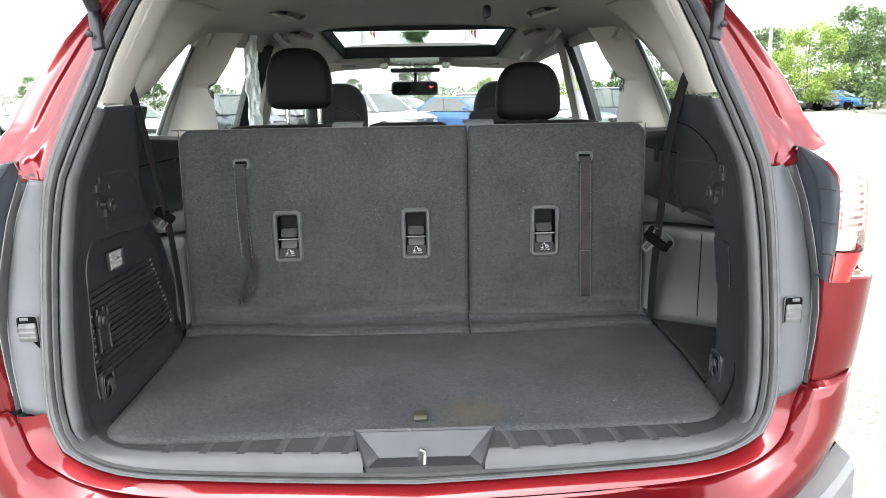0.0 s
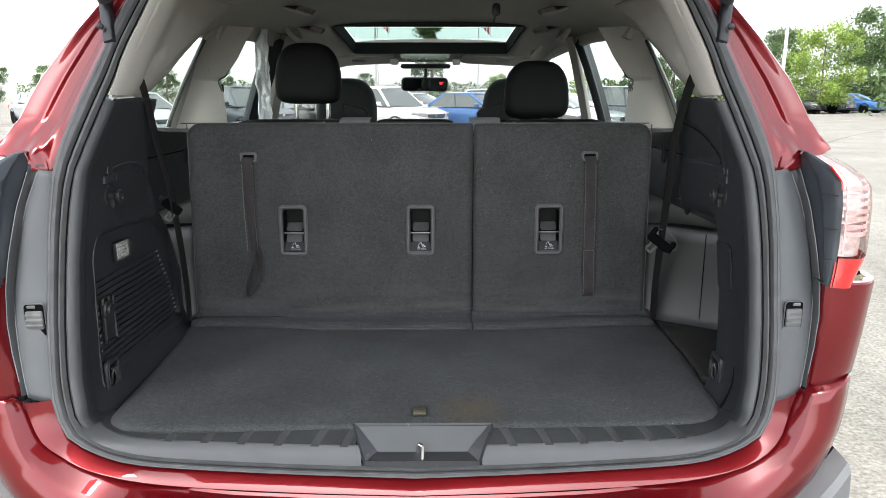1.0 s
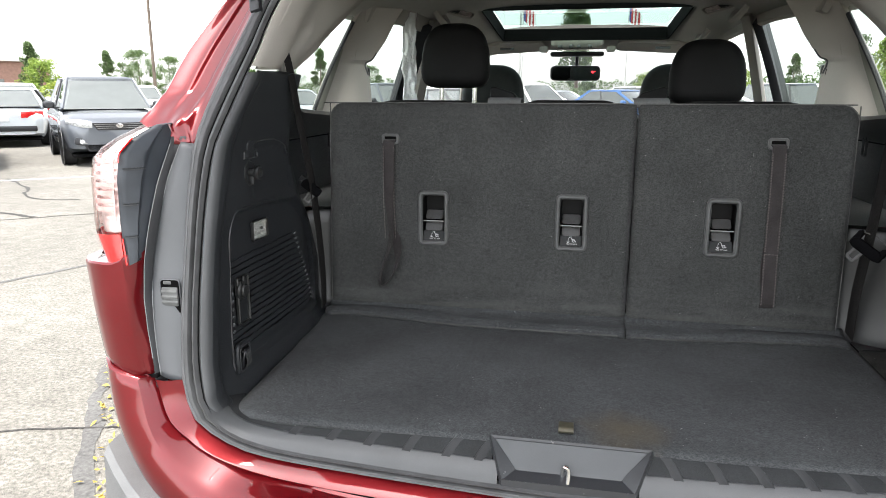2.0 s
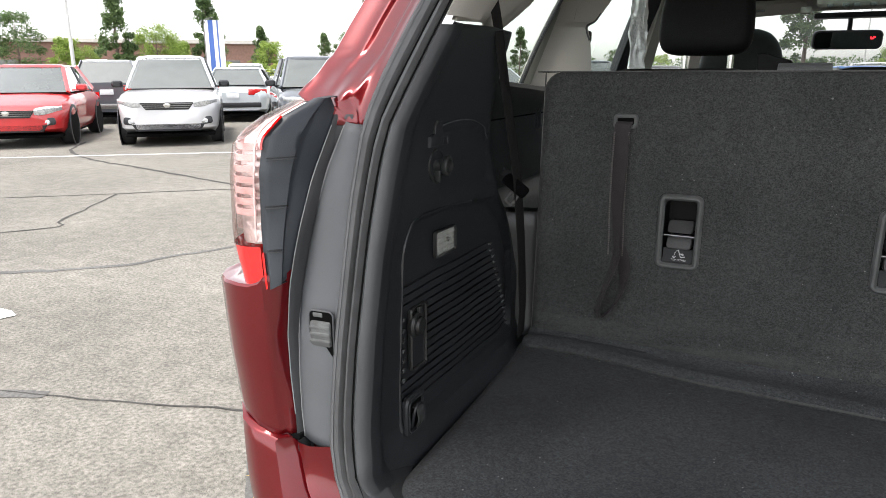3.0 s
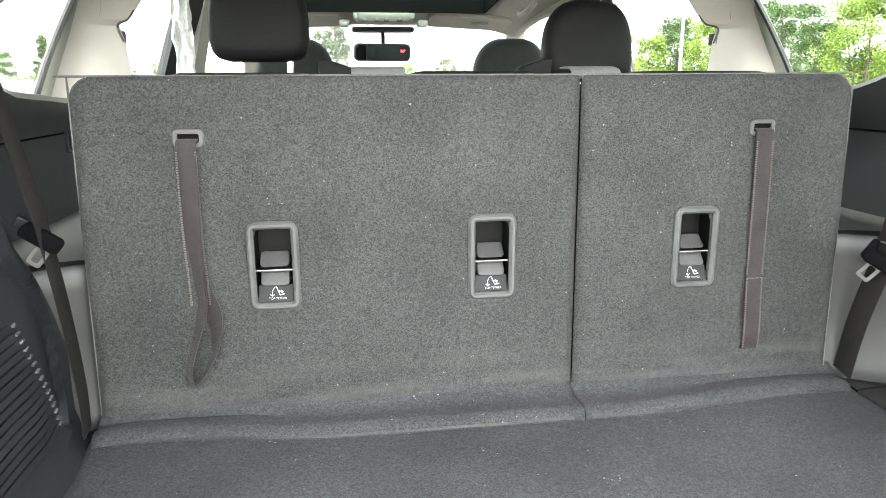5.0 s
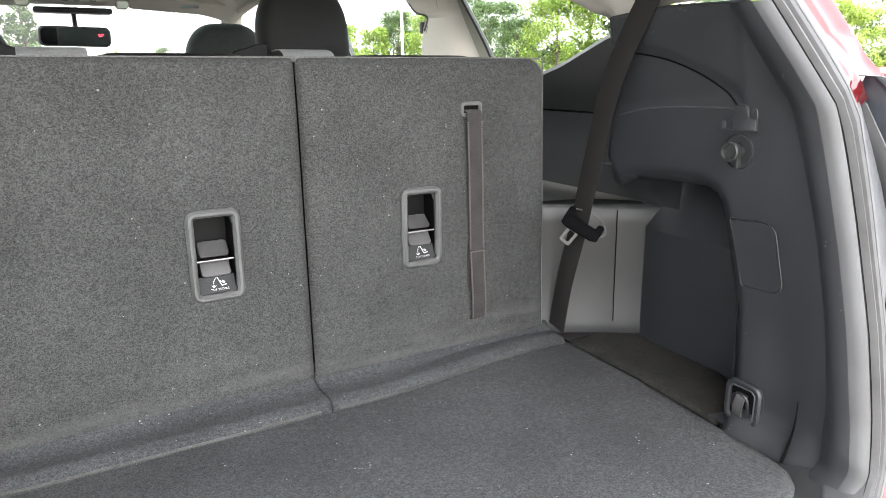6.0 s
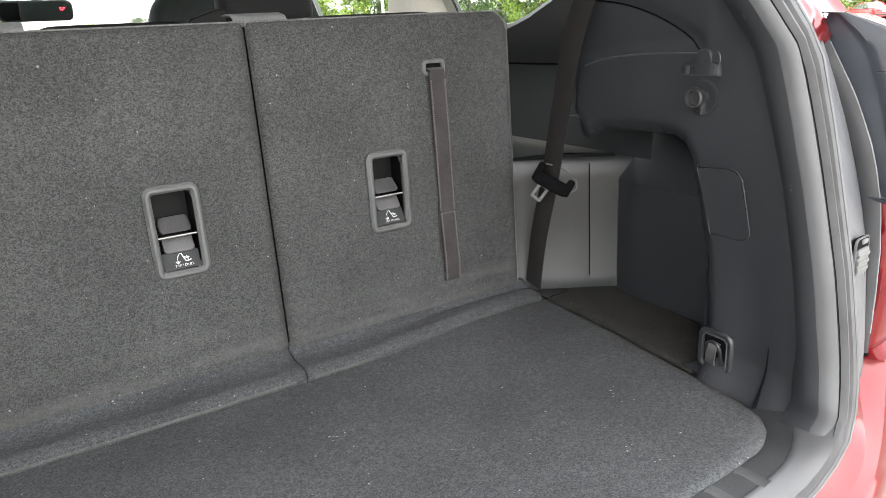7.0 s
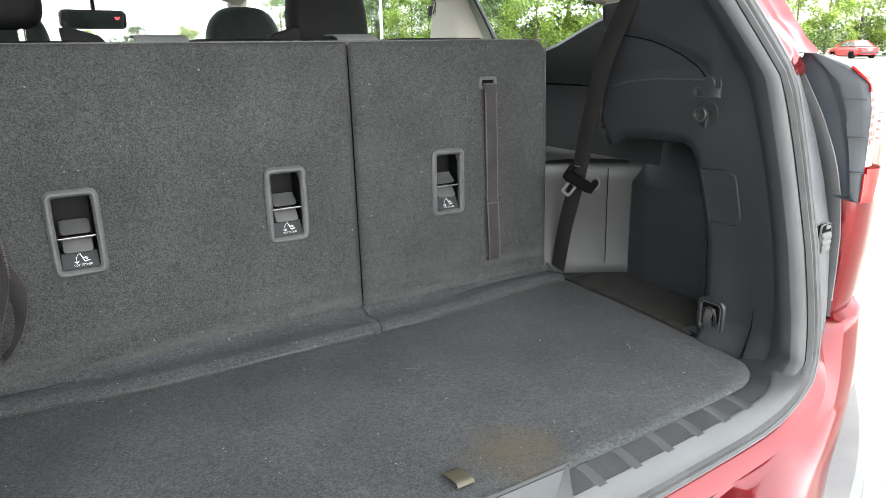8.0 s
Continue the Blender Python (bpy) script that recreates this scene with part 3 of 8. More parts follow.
for dy, dz in ((0.0, 0.002), (0.004, -0.03), (0.02, -0.052), (0.05, -0.056), (0.09, -0.05), (0.14, -0.03)):
    rows.append([(x, rear_y(1.65) + dy, 1.668 + dz - 0.02 * (abs(x) / 0.5) ** 4) for x in np.linspace(-0.5, 0.5, 31)])
grid(bm, rows)
part("header_trim", bm, PALE, suv, "pale moulded trim across the rear of the roof")

# grey plastic panels beside the seal, each with its stop pad; lines of the corner by height: (z, x, y)
PANEL_EDGE = [(0.83, 0.682, 0.006), (0.866, 0.684, 0.004), (0.9, 0.688, 0.006), (0.95, 0.695, 0.014), (1.0, 0.699, 0.022), (1.05, 0.702, 0.034), (1.1, 0.698, 0.046), (1.15, 0.692, 0.060), (1.2, 0.684, 0.076), (1.255, 0.667, 0.094)]
LIP_LINE = [(0.83, 0.688, -0.004), (0.9, 0.693, 0.0), (0.95, 0.700, 0.004), (1.0, 0.704, 0.008), (1.06, 0.702, 0.014), (1.1, 0.698, 0.022), (1.13, 0.695, 0.030), (1.16, 0.693, 0.042), (1.19, 0.692, 0.056), (1.22, 0.688, 0.072), (1.25, 0.684, 0.088), (1.265, 0.684, 0.095), (1.282, 0.689, 0.092)]
LENS_LINE = [(1.06, 0.706, -0.012), (1.09, 0.710, -0.010), (1.13, 0.714, -0.007), (1.2, 0.713, -0.005), (1.24, 0.712, 0.004), (1.262, 0.705, 0.03), (1.282, 0.69, 0.075)]
CREASE = [(0.866, 0.701, 0.0), (0.9, 0.704, -0.002), (0.96, 0.708, -0.005), (1.0, 0.711, -0.005), (1.066, 0.718, -0.002)]
# the left corner stands a little further to the rear
LEFT_SHIFT = {id(PANEL_EDGE): (-0.014, -0.026), id(LIP_LINE): (-0.015, -0.028), id(LENS_LINE): (-0.002, -0.022), id(CREASE): (-0.010, -0.040)}


def on_line(z, line, side):
    """The spot (x, y) of a line of the corner at a height, x counted outward."""
    dx, dy = LEFT_SHIFT[id(line)] if side < 0 else (0, 0)
    return lerp_table(z, [(a, b) for a, b, _ in line]) + dx, lerp_table(z, [(a, c) for a, _, c in line]) + dy


def seal_x(z):
    return lerp_table(z, sorted((z_, x_) for x_, z_ in SEAL_OUT[4:19]))


for side in (1, -1):
    pillar = new("pillar_panel")
    pillar.parent = suv
    pillar["label"] = "smooth grey plastic panel beside the tailgate seal"
    bm = bmesh.new()
    rows = []
    for k in range(33):
        f = k / 32
        row = []
        for s in np.linspace(0, 1, 15):
            ztop, zbot = 1.250 + 0.004 * s, 0.856 + 0.012 * s
            z = ztop + (zbot - ztop) * f
            ex, ey = on_line(z, PANEL_EDGE, side)
            x0 = seal_x(z) - 0.004
            row.append((side * (x0 + (ex - x0) * s), rear_y(z) + (ey - rear_y(z)) * s ** 1.5 - 0.006 * math.sin(math.pi * s) ** 0.8, z))
        rows.append(row)
    grid(bm, rows)
    thick(part("panel", bm, GREY, pillar, facing=(0, -1, 0)), 0.003)
    # the slotted stop: a dark cut-out that a ridged rubber block stands in
    stop_x, stop_y = (0.6575, rear_y(1.0)) if side > 0 else (0.653, rear_y(1.0) - 0.0070)
    m = pose(side * stop_x, stop_y - 0.0008, 1.001, 0, 0, 6) @ pose(0, 0, 0, 90, 0, 0)
    bm = bmesh.new()
    frame_ring(bm, 0.035, 0.061, 0.007, 0.0016, m @ pose(0, 0, 0.001), 0.0030, 0.0007)
    stop = part("stop_recess", bm, GREY, pillar)
    bm = bmesh.new()
    slab(bm, rrect(0.032, 0.0585, 0.006), m @ pose(0, 0, -0.002), 0.0052)
    part("stop_hole", bm, DARK, stop)
    bm = bmesh.new()
    box(bm, side * (stop_x + 0.0005), stop_y - 0.0018, 1.0015, 0.0285, 0.011, 0.033, 0.003, pose(0, 0, 0, 0, 0, 6))
    for k in range(3):
        box(bm, side * stop_x, stop_y - 0.0066, 0.9925 + 0.009 * k, 0.0285, 0.004, 0.0052, 0.0015, pose(0, 0, 0, 0, 0, 6))
    part("stop_pad", bm, STOPPAD, stop, "ridged pale grey rubber stop pad")
    for dz in (-0.0245, 0.0245):
        bm = bmesh.new()
        box(bm, side * (stop_x + 0.004), stop_y - 0.0036, 1.001 + dz, 0.014, 0.004, 0.006, 0.0015, pose(0, 0, 0, 0, 0, 6))
        part("stop_clip", bm, STOPPAD, stop)
    # dark channel and bright edge outside the grey panel
    bm = bmesh.new()
    rows = []
    for z in np.linspace(1.262, 0.83, 40):
        (px, py), (lx, ly) = on_line(z, PANEL_EDGE, side), on_line(z, LIP_LINE, side)
        rows.append([(side * x, y, z) for x, y in ((px - 0.004, py + 0.010), (px + 0.001, py + 0.009), (lx - 0.003, py * 0.4 + ly * 0.6 + 0.006), (lx - 0.001, ly + 0.0015), (lx, ly), (lx + 0.0015, ly + 0.0015), (lx + 0.003, ly + 0.03))])
    grid(bm, rows)
    part("channel_moulding", bm, CHANNEL, pillar, "dark plastic moulding along the lamp")
    for line, low in ((LIP_LINE, 0.90), (PANEL_EDGE, 0.868)):
        bm = bmesh.new()
        tube(bm, [(side * on_line(z, line, side)[0], on_line(z, line, side)[1] - 0.0002, z) for z in np.linspace(1.25, low, 22)], 0.0007, 6)
        part("bright_lip", bm, LIP_EDGE, pillar, "thin pale edge line")

# tail lamps
def lens_point(side, s, z, off=0.0):
    """A spot of the lens: from the housing's rim, round the corner, to the side of the car."""
    x0, y0 = on_line(z, LENS_LINE, side)
    a = s * math.pi / 2
    wide = 0.092 - 0.045 * ease(1.225, 1.285, z) - 0.022 * (1 - ease(1.06, 1.12, z))
    return (x0 + (wide - off) * math.sin(a), y0 - 0.004 - 0.016 * math.sin(math.pi * min(s * 1.4, 1)) + (0.15 - 0.8 * off) * (1 - math.cos(a)) + off * math.cos(a), z)


def housing_point(side, s, z):
    """A spot of the lamp's housing: from the bright lip out to the edge of the lens."""
    (ix, iy), (ox, oy) = on_line(z, LIP_LINE, side), on_line(z, LENS_LINE, side)
    bulge = 0.5 * math.sin(math.pi * s) * 0.010 + 0.004 * ease(0.42, 0.50, s) - 0.004 * ease(0.88, 1.0, s)
    x, y = ix + 0.002 + (ox - ix - 0.002) * s, iy + 0.006 * (1 - s) + (oy - iy) * s
    return x - 0.8 * bulge, y - 0.5 * bulge, z + 0.014 * (1 - s) * ease(1.10, 1.06, z)


for side in (1, -1):
    lamp = new("tail_lamp")
    lamp.parent = suv
    lamp["label"] = "red and clear tail lamp with a dark grey inner housing"
    bm = bmesh.new()
    rows = [[(side * x, y, z) for x, y, z in (housing_point(side, s, z) for s in np.linspace(0, 1, 17))] for z in np.linspace(1.060, 1.282, 37)]
    rows.insert(0, [(x, y + 0.03, z + 0.002) for x, y, z in rows[0]])
    rows.append([(x, y + 0.03, z + 0.002) for x, y, z in rows[-1]])
    grid(bm, rows)
    housing = part("lamp_housing", bm, LAMPBOX, lamp, "dark grey ribbed lamp housing")
    # no relief is cut: dark bands stand in for shade in the grooves
    for z in (1.108, 1.160, 1.216):
        line = [(side * x, y - 0.0006, q) for x, y, q in (housing_point(side, s, z) for s in (0.46, 0.55, 0.65, 0.78, 0.92))]
        bm = bmesh.new()
        band(bm, line, (0, 0, 1), 0.0012, 0.002, 12)
        part("groove", bm, BLACK, housing)
        bm = bmesh.new()
        band(bm, [(x - side * 0.0004, y_ - 0.0004, z_ - 0.0022) for x, y_, z_ in line], (0, 0, 1), 0.0012, 0.003, 12)
        part("rib", bm, TRIM_EDGE, housing)
    for name, z0, z1, mat, lab in (("red_lens", 1.062, 1.112, LENS_RED, "red lower lens"), ("clear_lens", 1.112, 1.280, LENS_CLEAR, "clear lens over bright ribs")):
        bm = bmesh.new()
        grid(bm, [[(side * p[0], p[1], p[2]) for p in (lens_point(side, s, z0 + (z1 - z0) * k / 10) for s in np.linspace(0, 1, 13))] for k in range(11)])
        lens = part(name, bm, mat, lamp, lab)
        if name == "clear_lens":
            for k in range(7):
                bm = bmesh.new()
                z = 1.152 + 0.0128 * k
                band(bm, [(side * p[0], p[1], p[2]) for p in (lens_point(side, s, z, 0.006) for s in np.linspace(0.04, 0.9, 8))], (0, 0, 1), 0.0078, 0.002, 12)
                part("lens_rib", bm, LENS_PINK, lens)
            bm = bmesh.new()
            grid(bm, [[(side * p[0], p[1], p[2]) for p in (lens_point(side, s, 1.113 + 0.164 * k / 8, 0.014) for s in np.linspace(0, 1, 9))] for k in range(9)])
            part("reflector", bm, REFLECTOR, lens, "bright reflector bowl")
    bm = bmesh.new()
    tube(bm, [(side * (on_line(z, LENS_LINE, side)[0] + 0.004), on_line(z, LENS_LINE, side)[1] - 0.005, z) for z in (1.12, 1.15, 1.18, 1.21, 1.24, 1.26, 1.278)], 0.0012, 6)
    part("lens_rim", bm, LENS_PINK, lamp, "clear rim of the lens")
    for zz in ((1.062, 1.075, 1.09, 1.105), (1.226, 1.238, 1.250, 1.262)):
        bm = bmesh.new()
        band(bm, [(side * (on_line(z, LENS_LINE, side)[0] - 0.002), on_line(z, LENS_LINE, side)[1] - 0.002, z) for z in zz], (side * 0.5, 1, 0), 0.004, 0.0025, 10)
        part("red_edge", bm, LENS_GLOW, lamp, "deep red inner edge of the lens")

# painted gutter between seal and roof side, above the lamp
RED_OUT = [(1.245, 0.70), (1.262, 0.735), (1.272, 0.757), (1.29, 0.752), (1.315, 0.737), (1.343, 0.722), (1.375, 0.714), (1.41, 0.703), (1.483, 0.666), (1.572, 0.612), (1.66, 0.56), (1.72, 0.52)]


def seal_out_x(z):
    return lerp_table(z, sorted((z_, x_) for x_, z_ in SEAL_OUT[3:19]))


for side in (1, -1):
    bm = bmesh.new()
    rows = []
    for k in range(64):
        z = 1.249 + (1.70 - 1.249) * k / 63
        a = seal_out_x(z) - 0.004
        b = lerp_table(z, RED_OUT)
        if z < 1.285:
            b = min(b, 0.672 + (z - 1.249) * 2.4)
        row = []
        for j in range(33):
            s = j / 32
            x = a + (b - a) * s
            d = 0.006 * ease(0.02, 0.16, s) + 0.010 * ease(0.20, 0.27, s) - 0.004 * ease(0.48, 0.56, s) - 0.006 * ease(0.62, 0.95, s)
            d *= 0.35 + 0.65 * ease(1.27, 1.36, z)
            d += 0.035 * ease(0.9, 1.0, s) ** 2
            # the pressed blister above the grey panel and the dent at the shoulder
            u, v = (x - 0.668) / 0.02, (z - 1.276) / 0.03
            d -= 0.013 * math.exp(-((u + 0.5 * v) ** 2) * 1.7 - v * v * 1.4)
            u, v = (x - 0.722) / 0.026, (z - 1.302) / 0.026
            d += 0.012 * math.exp(-u * u - v * v * 1.5)
            u, v = (x - 0.705) / 0.05, (z - 1.336) / 0.006
            d += 0.004 * math.exp(-u * u - v * v)
            d += 0.016 * ease(a + 0.002, a + 0.05, x) * (1 - ease(1.25, 1.31, z))
            if side < 0:
                d -= 0.020 * ease(a + 0.002, a + 0.05, x) * (1 - ease(1.25, 1.36, z))
            row.append((side * x, rear_y(z) - 0.004 + d, z))
        rows.append(row)
    grid(bm, rows)
    thick(part("gutter_panel", bm, RED, suv, "dark red pressed panel beside the tailgate opening", facing=(0, -1, 0)), 0.002)
    # tailgate strut and its black bracket at the top of the gutter
    strut = new("gate_strut")
    strut.parent = suv
    strut["label"] = "black tailgate support strut on a black bracket"
    bm = bmesh.new()
    box(bm, side * 0.590, rear_y(1.53) - 0.016, 1.520, 0.022, 0.020, 0.115, 0.005, pose(0, 0, 0, -32, side * 18, 0))
    part("bracket", bm, BLACK, strut)
    bm = bmesh.new()
    tube(bm, [(side * 0.592, rear_y(1.56) - 0.035, 1.555), (side * 0.606, 0.05, 1.80), (side * 0.61, -0.12, 2.0)], 0.014, 12)
    part("cylinder", bm, BLACK, strut)
    bm = bmesh.new()
    lathe(bm, [(0.002, 0), (0.006, 0.001), (0.006, 0.006), (0.003, 0.008)], pose(side * 0.592, rear_y(1.5) - 0.02, 1.505, 90, 0, 0), 12)
    part("ball_joint", bm, BLACK, strut)

# lower quarter: an inner face, a crease and an outer face that rounds to the side
for side in (1, -1):
    bm = bmesh.new()
    rows = []
    for k in range(25):
        z = 0.874 + (1.064 - 0.874) * k / 24
        (lx, ly), (cx, cy) = on_line(z, LIP_LINE, side), on_line(z, CREASE, side)
        row = [(lx + 0.002, ly + 0.03), (lx + 0.001, ly + 0.003), (lx + (cx - lx) * 0.35, ly + (cy - ly) * 0.40), (cx - 0.0035, cy + 0.006), (cx - 0.0005, cy + 0.0008), (cx + 0.0035, cy - 0.0012), (cx + 0.016, cy - 0.004), (cx + 0.03, cy - 0.006), (cx + 0.055, cy - 0.001), (cx + 0.076, cy + 0.013), (cx + 0.090, cy + 0.034), (cx + 0.097, cy + 0.07), (cx + 0.103, cy + 0.12), (cx + 0.11, cy + 0.2)]
        lift = 0.024 * (1 - k / 24)
        rows.append([(side * x, y, z + lift * ease(0.69, 0.77, x) + 0.014 * ease(0.97, 1.064, z) * (1 - ease(0.700, 0.718, x))) for x, y in row])
    # the shoulder turned in under the lamp
    top = rows[-1]
    rows.append([(x, y + 0.003, z + 0.003) for x, y, z in top])
    rows.append([(x - side * 0.004, y + 0.035, z + 0.005) for x, y, z in top])
    grid(bm, rows)
    thick(part("quarter_panel", bm, RED, suv, "dark red rear corner panel below the lamp", facing=(0, -1, 0)), 0.002)
    bm = bmesh.new()
    gx, gy = on_line(0.87, LIP_LINE, side)
    box(bm, side * (gx + 0.006), gy + 0.013, 0.870, 0.022, 0.03, 0.007, 0.001)
    part("panel_gap", bm, DARK, suv)

FLANGE = [(0, 0.704), (0.2, 0.71), (0.4, 0.722), (0.5, 0.735), (0.575, 0.757), (0.625, 0.785), (0.655, 0.82), (0.676, 0.864)]
bm = bmesh.new()
fl = [(p.x, p.y) for p in smoothed([(x, z, 0) for x, z in FLANGE], 40)]
so = [(p.x, p.y) for p in smoothed([(x, z, 0) for x, z in SEAL_OUT[:16:-1]], 40)]


def flange_y(k):
    """How far the panel's outer edge stands to the rear, along the flange."""
    x, z = fl[k]
    up = ease(0.75, 0.85, z)
    return rear_y(so[k][1]) - 0.027 * (1 - up) + 0.013 * up


def leftward(row):
    """The row with its left end set to the rear, as the corner above it."""
    return [(x, y - (0.027 * ease(0.50, 0.68, -x) if z > 0.6 else 0), z) for x, y, z in row]


rows = []
for s, dz in ((0, 0), (0.15, 0), (0.5, 0), (0.86, 0), (0.97, 0), (1.0, 0.0012), (1.012, 0.005), (1.014, 0.03)):
    right = []
    for k, ((a, b), (c, d)) in enumerate(zip(so, fl)):
        y0 = rear_y(b) + 0.003
        right.append((a + (c - a) * s, y0 + (flange_y(k) - y0) * min(s, 1) - 0.003 * math.sin(math.pi * min(s, 1)) + dz, b + (d - b) * s))
    rows.append([(x, y - 0.027 * ease(0.60, 0.67, -x), z) for x, y, z in [(-x, y, z) for x, y, z in right[:0:-1]] + right])
grid(bm, rows)
part("sill_panel", bm, RED, suv, "dark red body panel under the tailgate seal")
# the bumper: a valley beside the panel, a ledge, a rounded shoulder and a face, wrapping round the corner
MIDDLE = ((0.001, -0.020), (0.005, -0.024), (0.008, -0.045), (0.012, -0.075), (0.022, -0.100), (0.045, -0.114), (0.080, -0.118), (0.11, -0.116), (0.14, -0.112), (0.2, -0.10))
CORNER = ((0.001, 0.022), (0.004, 0.018), (0.008, 0.006), (0.011, -0.003), (0.014, -0.008), (0.045, -0.012), (0.075, -0.002), (0.100, 0.022), (0.115, 0.06), (0.122, 0.14))
WIDEN = (0, 0.10, 0.45, 0.85, 1.0, 0.7, 0.4, 0.2, 0.0, 0.0)
bm = bmesh.new()
rows = []
for i, ((a0, b0), (a1, b1)) in enumerate(zip(MIDDLE, CORNER)):
    right = []
    for k in range(40):
        (xa, za), (xb, zb) = fl[max(k - 1, 0)], fl[min(k + 1, 39)]
        run = math.hypot(xb - xa, zb - za)
        nx, nz = (zb - za) / run, -(xb - xa) / run
        turn = ease(0.72, 1.0, k / 39)
        nx, nz = nx + (0.96 - nx) * turn, nz + (0.27 - nz) * turn
        w = ease(0.40, 0.97, k / 39)
        a = a0 + (a1 - a0) * w + 0.032 * WIDEN[i] * math.exp(-((k - 31) / 5.5) ** 2)
        side_on = ease(0.22, 0.62, k / 39) * max(i - 4, 0) / 5
        w += (1 - w) * side_on ** 1.5
        right.append((fl[k][0] + nx * a + max(0.676 - fl[k][0], 0) * side_on, (-0.048 + b0) * (1 - w) + (rear_y(fl[k][1]) + b1) * w, fl[k][1] + nz * a))
    right.append((right[-1][0] - 0.002, right[-1][1] + 0.004, right[-1][2] + 0.003))
    right.append((right[-1][0] - 0.004, right[-1][1] + 0.06, right[-1][2] + 0.004))
    rows.append(leftward([(-x, y, z) for x, y, z in right[:0:-1]] + right))
rows.append([(x + math.copysign(0.80 - abs(x), x) * ease(0.30, 0.55, abs(x)), y + (0.16 - y) * ease(0.30, 0.55, abs(x)), z) for x, y, z in rows[-1]])
grid(bm, rows)
part("bumper", bm, RED, suv, "dark red painted rear bumper", facing=(0, -1, 0.3))
bm = bmesh.new()
rows = []
for dy, dz in ((-0.06, 0.004), (-0.105, 0.0), (-0.118, -0.012), (-0.125, -0.10), (-0.115, -0.22), (-0.06, -0.32)):
    row = []
    for k in range(41):
        a = -1 + k / 20
        row.append((a * 0.775, dy - 0.07 + 0.103 * abs(a / 0.9) ** 4 - 0.02 * ease(0.5, 0.9, -a), 0.60 + 0.10 * abs(a / 0.9) ** 3 + dz))
    rows.append([(-0.83, 0.35, 0.72 + dz)] + row + [(0.83, 0.35, 0.72 + dz)])
grid(bm, rows)
part("bumper_foot", bm, BUMPERFOOT, suv, "grey textured lower bumper")

# sides, roof and nose of the body, closing the car round the cabin
for side in (1, -1):
    bm = bmesh.new()
    rows = []
    for z, x in ((0.38, 0.80), (0.6, 0.84), (0.85, 0.86), (1.05, 0.85), (1.2, 0.835), (1.245, 0.815)):
        rows.append([(side * (x - 0.05 * (1 - ease(0.05, 0.5, y))), y, z) for y in np.linspace(0.10, 3.7, 19)])
    grid(bm, rows)
    thick(part("body_side", bm, RED, suv), 0.004)
bm = bmesh.new()
rows = []
for y, z in ((0.30, 1.70), (0.5, 1.745), (1.0, 1.77), (1.6, 1.77), (1.93, 1.765)):
    rows.append([(x, y, z - 0.05 * (abs(x) / 0.62) ** 3) for x in np.linspace(-0.62, 0.62, 13)])
grid(bm, rows)
roof = thick(part("roof", bm, RED, suv), 0.02)
bm = bmesh.new()
for side in (1, -1):
    grid(bm, [[(side * x, y, (1.765 if y < 2.2 else (1.74 if y < 2.5 else 1.665)) - 0.05 * (x / 0.62) ** 3) for x in (0.455, 0.54, 0.62)] for y in (1.925, 2.3, 2.62)])
grid(bm, [[(x, y, z - 0.05 * (abs(x) / 0.62) ** 3) for x in np.linspace(-0.62, 0.62, 9)] for y, z in ((2.60, 1.662), (2.75, 1.64), (2.85, 1.61))])
part("roof_front", bm, RED, suv)
bm = bmesh.new()
grid(bm, [[(x, y, z) for x in np.linspace(-0.78, 0.78, 9)] for y, z in ((3.55, 1.08), (3.7, 1.06), (4.4, 0.95), (4.5, 0.5))])
part("bonnet", bm, RED, suv)
# the open tailgate overhead
bm = bmesh.new()
grid(bm, [[(x, y, z + 0.03 * (1 - (x / 0.66) ** 2)) for x in np.linspace(-0.73, 0.73, 9)] for y, z in ((0.34, 1.74), (0.1, 1.93), (-0.2, 2.06), (-0.5, 2.13), (-0.72, 2.12))])
thick(part("tailgate", bm, RED, suv, "dark red open tailgate overhead"), 0.05)

# its wheels
for sx in (1, -1):
    for wy in (0.75, 3.55):
        wheel = new("wheel")
        wheel.parent = suv
        m = pose(sx * 0.70, wy, 0.36, 0, sx * 90, 0)
        bm = bmesh.new()
        lathe(bm, [(0.22, 0.0), (0.34, 0.0), (0.36, 0.03), (0.36, 0.19), (0.34, 0.22), (0.26, 0.225), (0.25, 0.18)], m @ pose(0, 0, -0.08), 32)
        part("tyre", bm, TYRE, wheel)
        bm = bmesh.new()
        lathe(bm, [(0.001, 0.12), (0.06, 0.12), (0.07, 0.105), (0.24, 0.10), (0.25, 0.12), (0.235, 0.13)], m @ pose(0, 0, -0.01), 32, (True, False))
        part("rim", bm, STEEL, wheel)


# ---- cargo space: side trims, floor, sill ----
WALL = [(0.78, 0.570), (0.80, 0.574), (0.825, 0.586), (0.85, 0.593), (1.2, 0.592), (1.25, 0.588), (1.3, 0.580), (1.37, 0.563)]


def wall_x(y, z):
    x = lerp_table(z, WALL)
    back = rear_y(z) + 0.012
    return x + (lerp_table(z, LIP) + 0.003 - x) * (1 - ease(back, back + 0.05, y)) + 0.02 * ease(0.43, 0.56, y)


def dent(y, z, poly, depth, soft):
    """How far a pressed field goes in at a spot: depth inside its outline, easing off over soft metres."""
    d = nearest((y, z), poly)[0]
    return depth * ease(0, soft, d) if inside((y, z), poly) else 0.0


def back_edge(z, grow=0.012):
    return rear_y(z) + grow


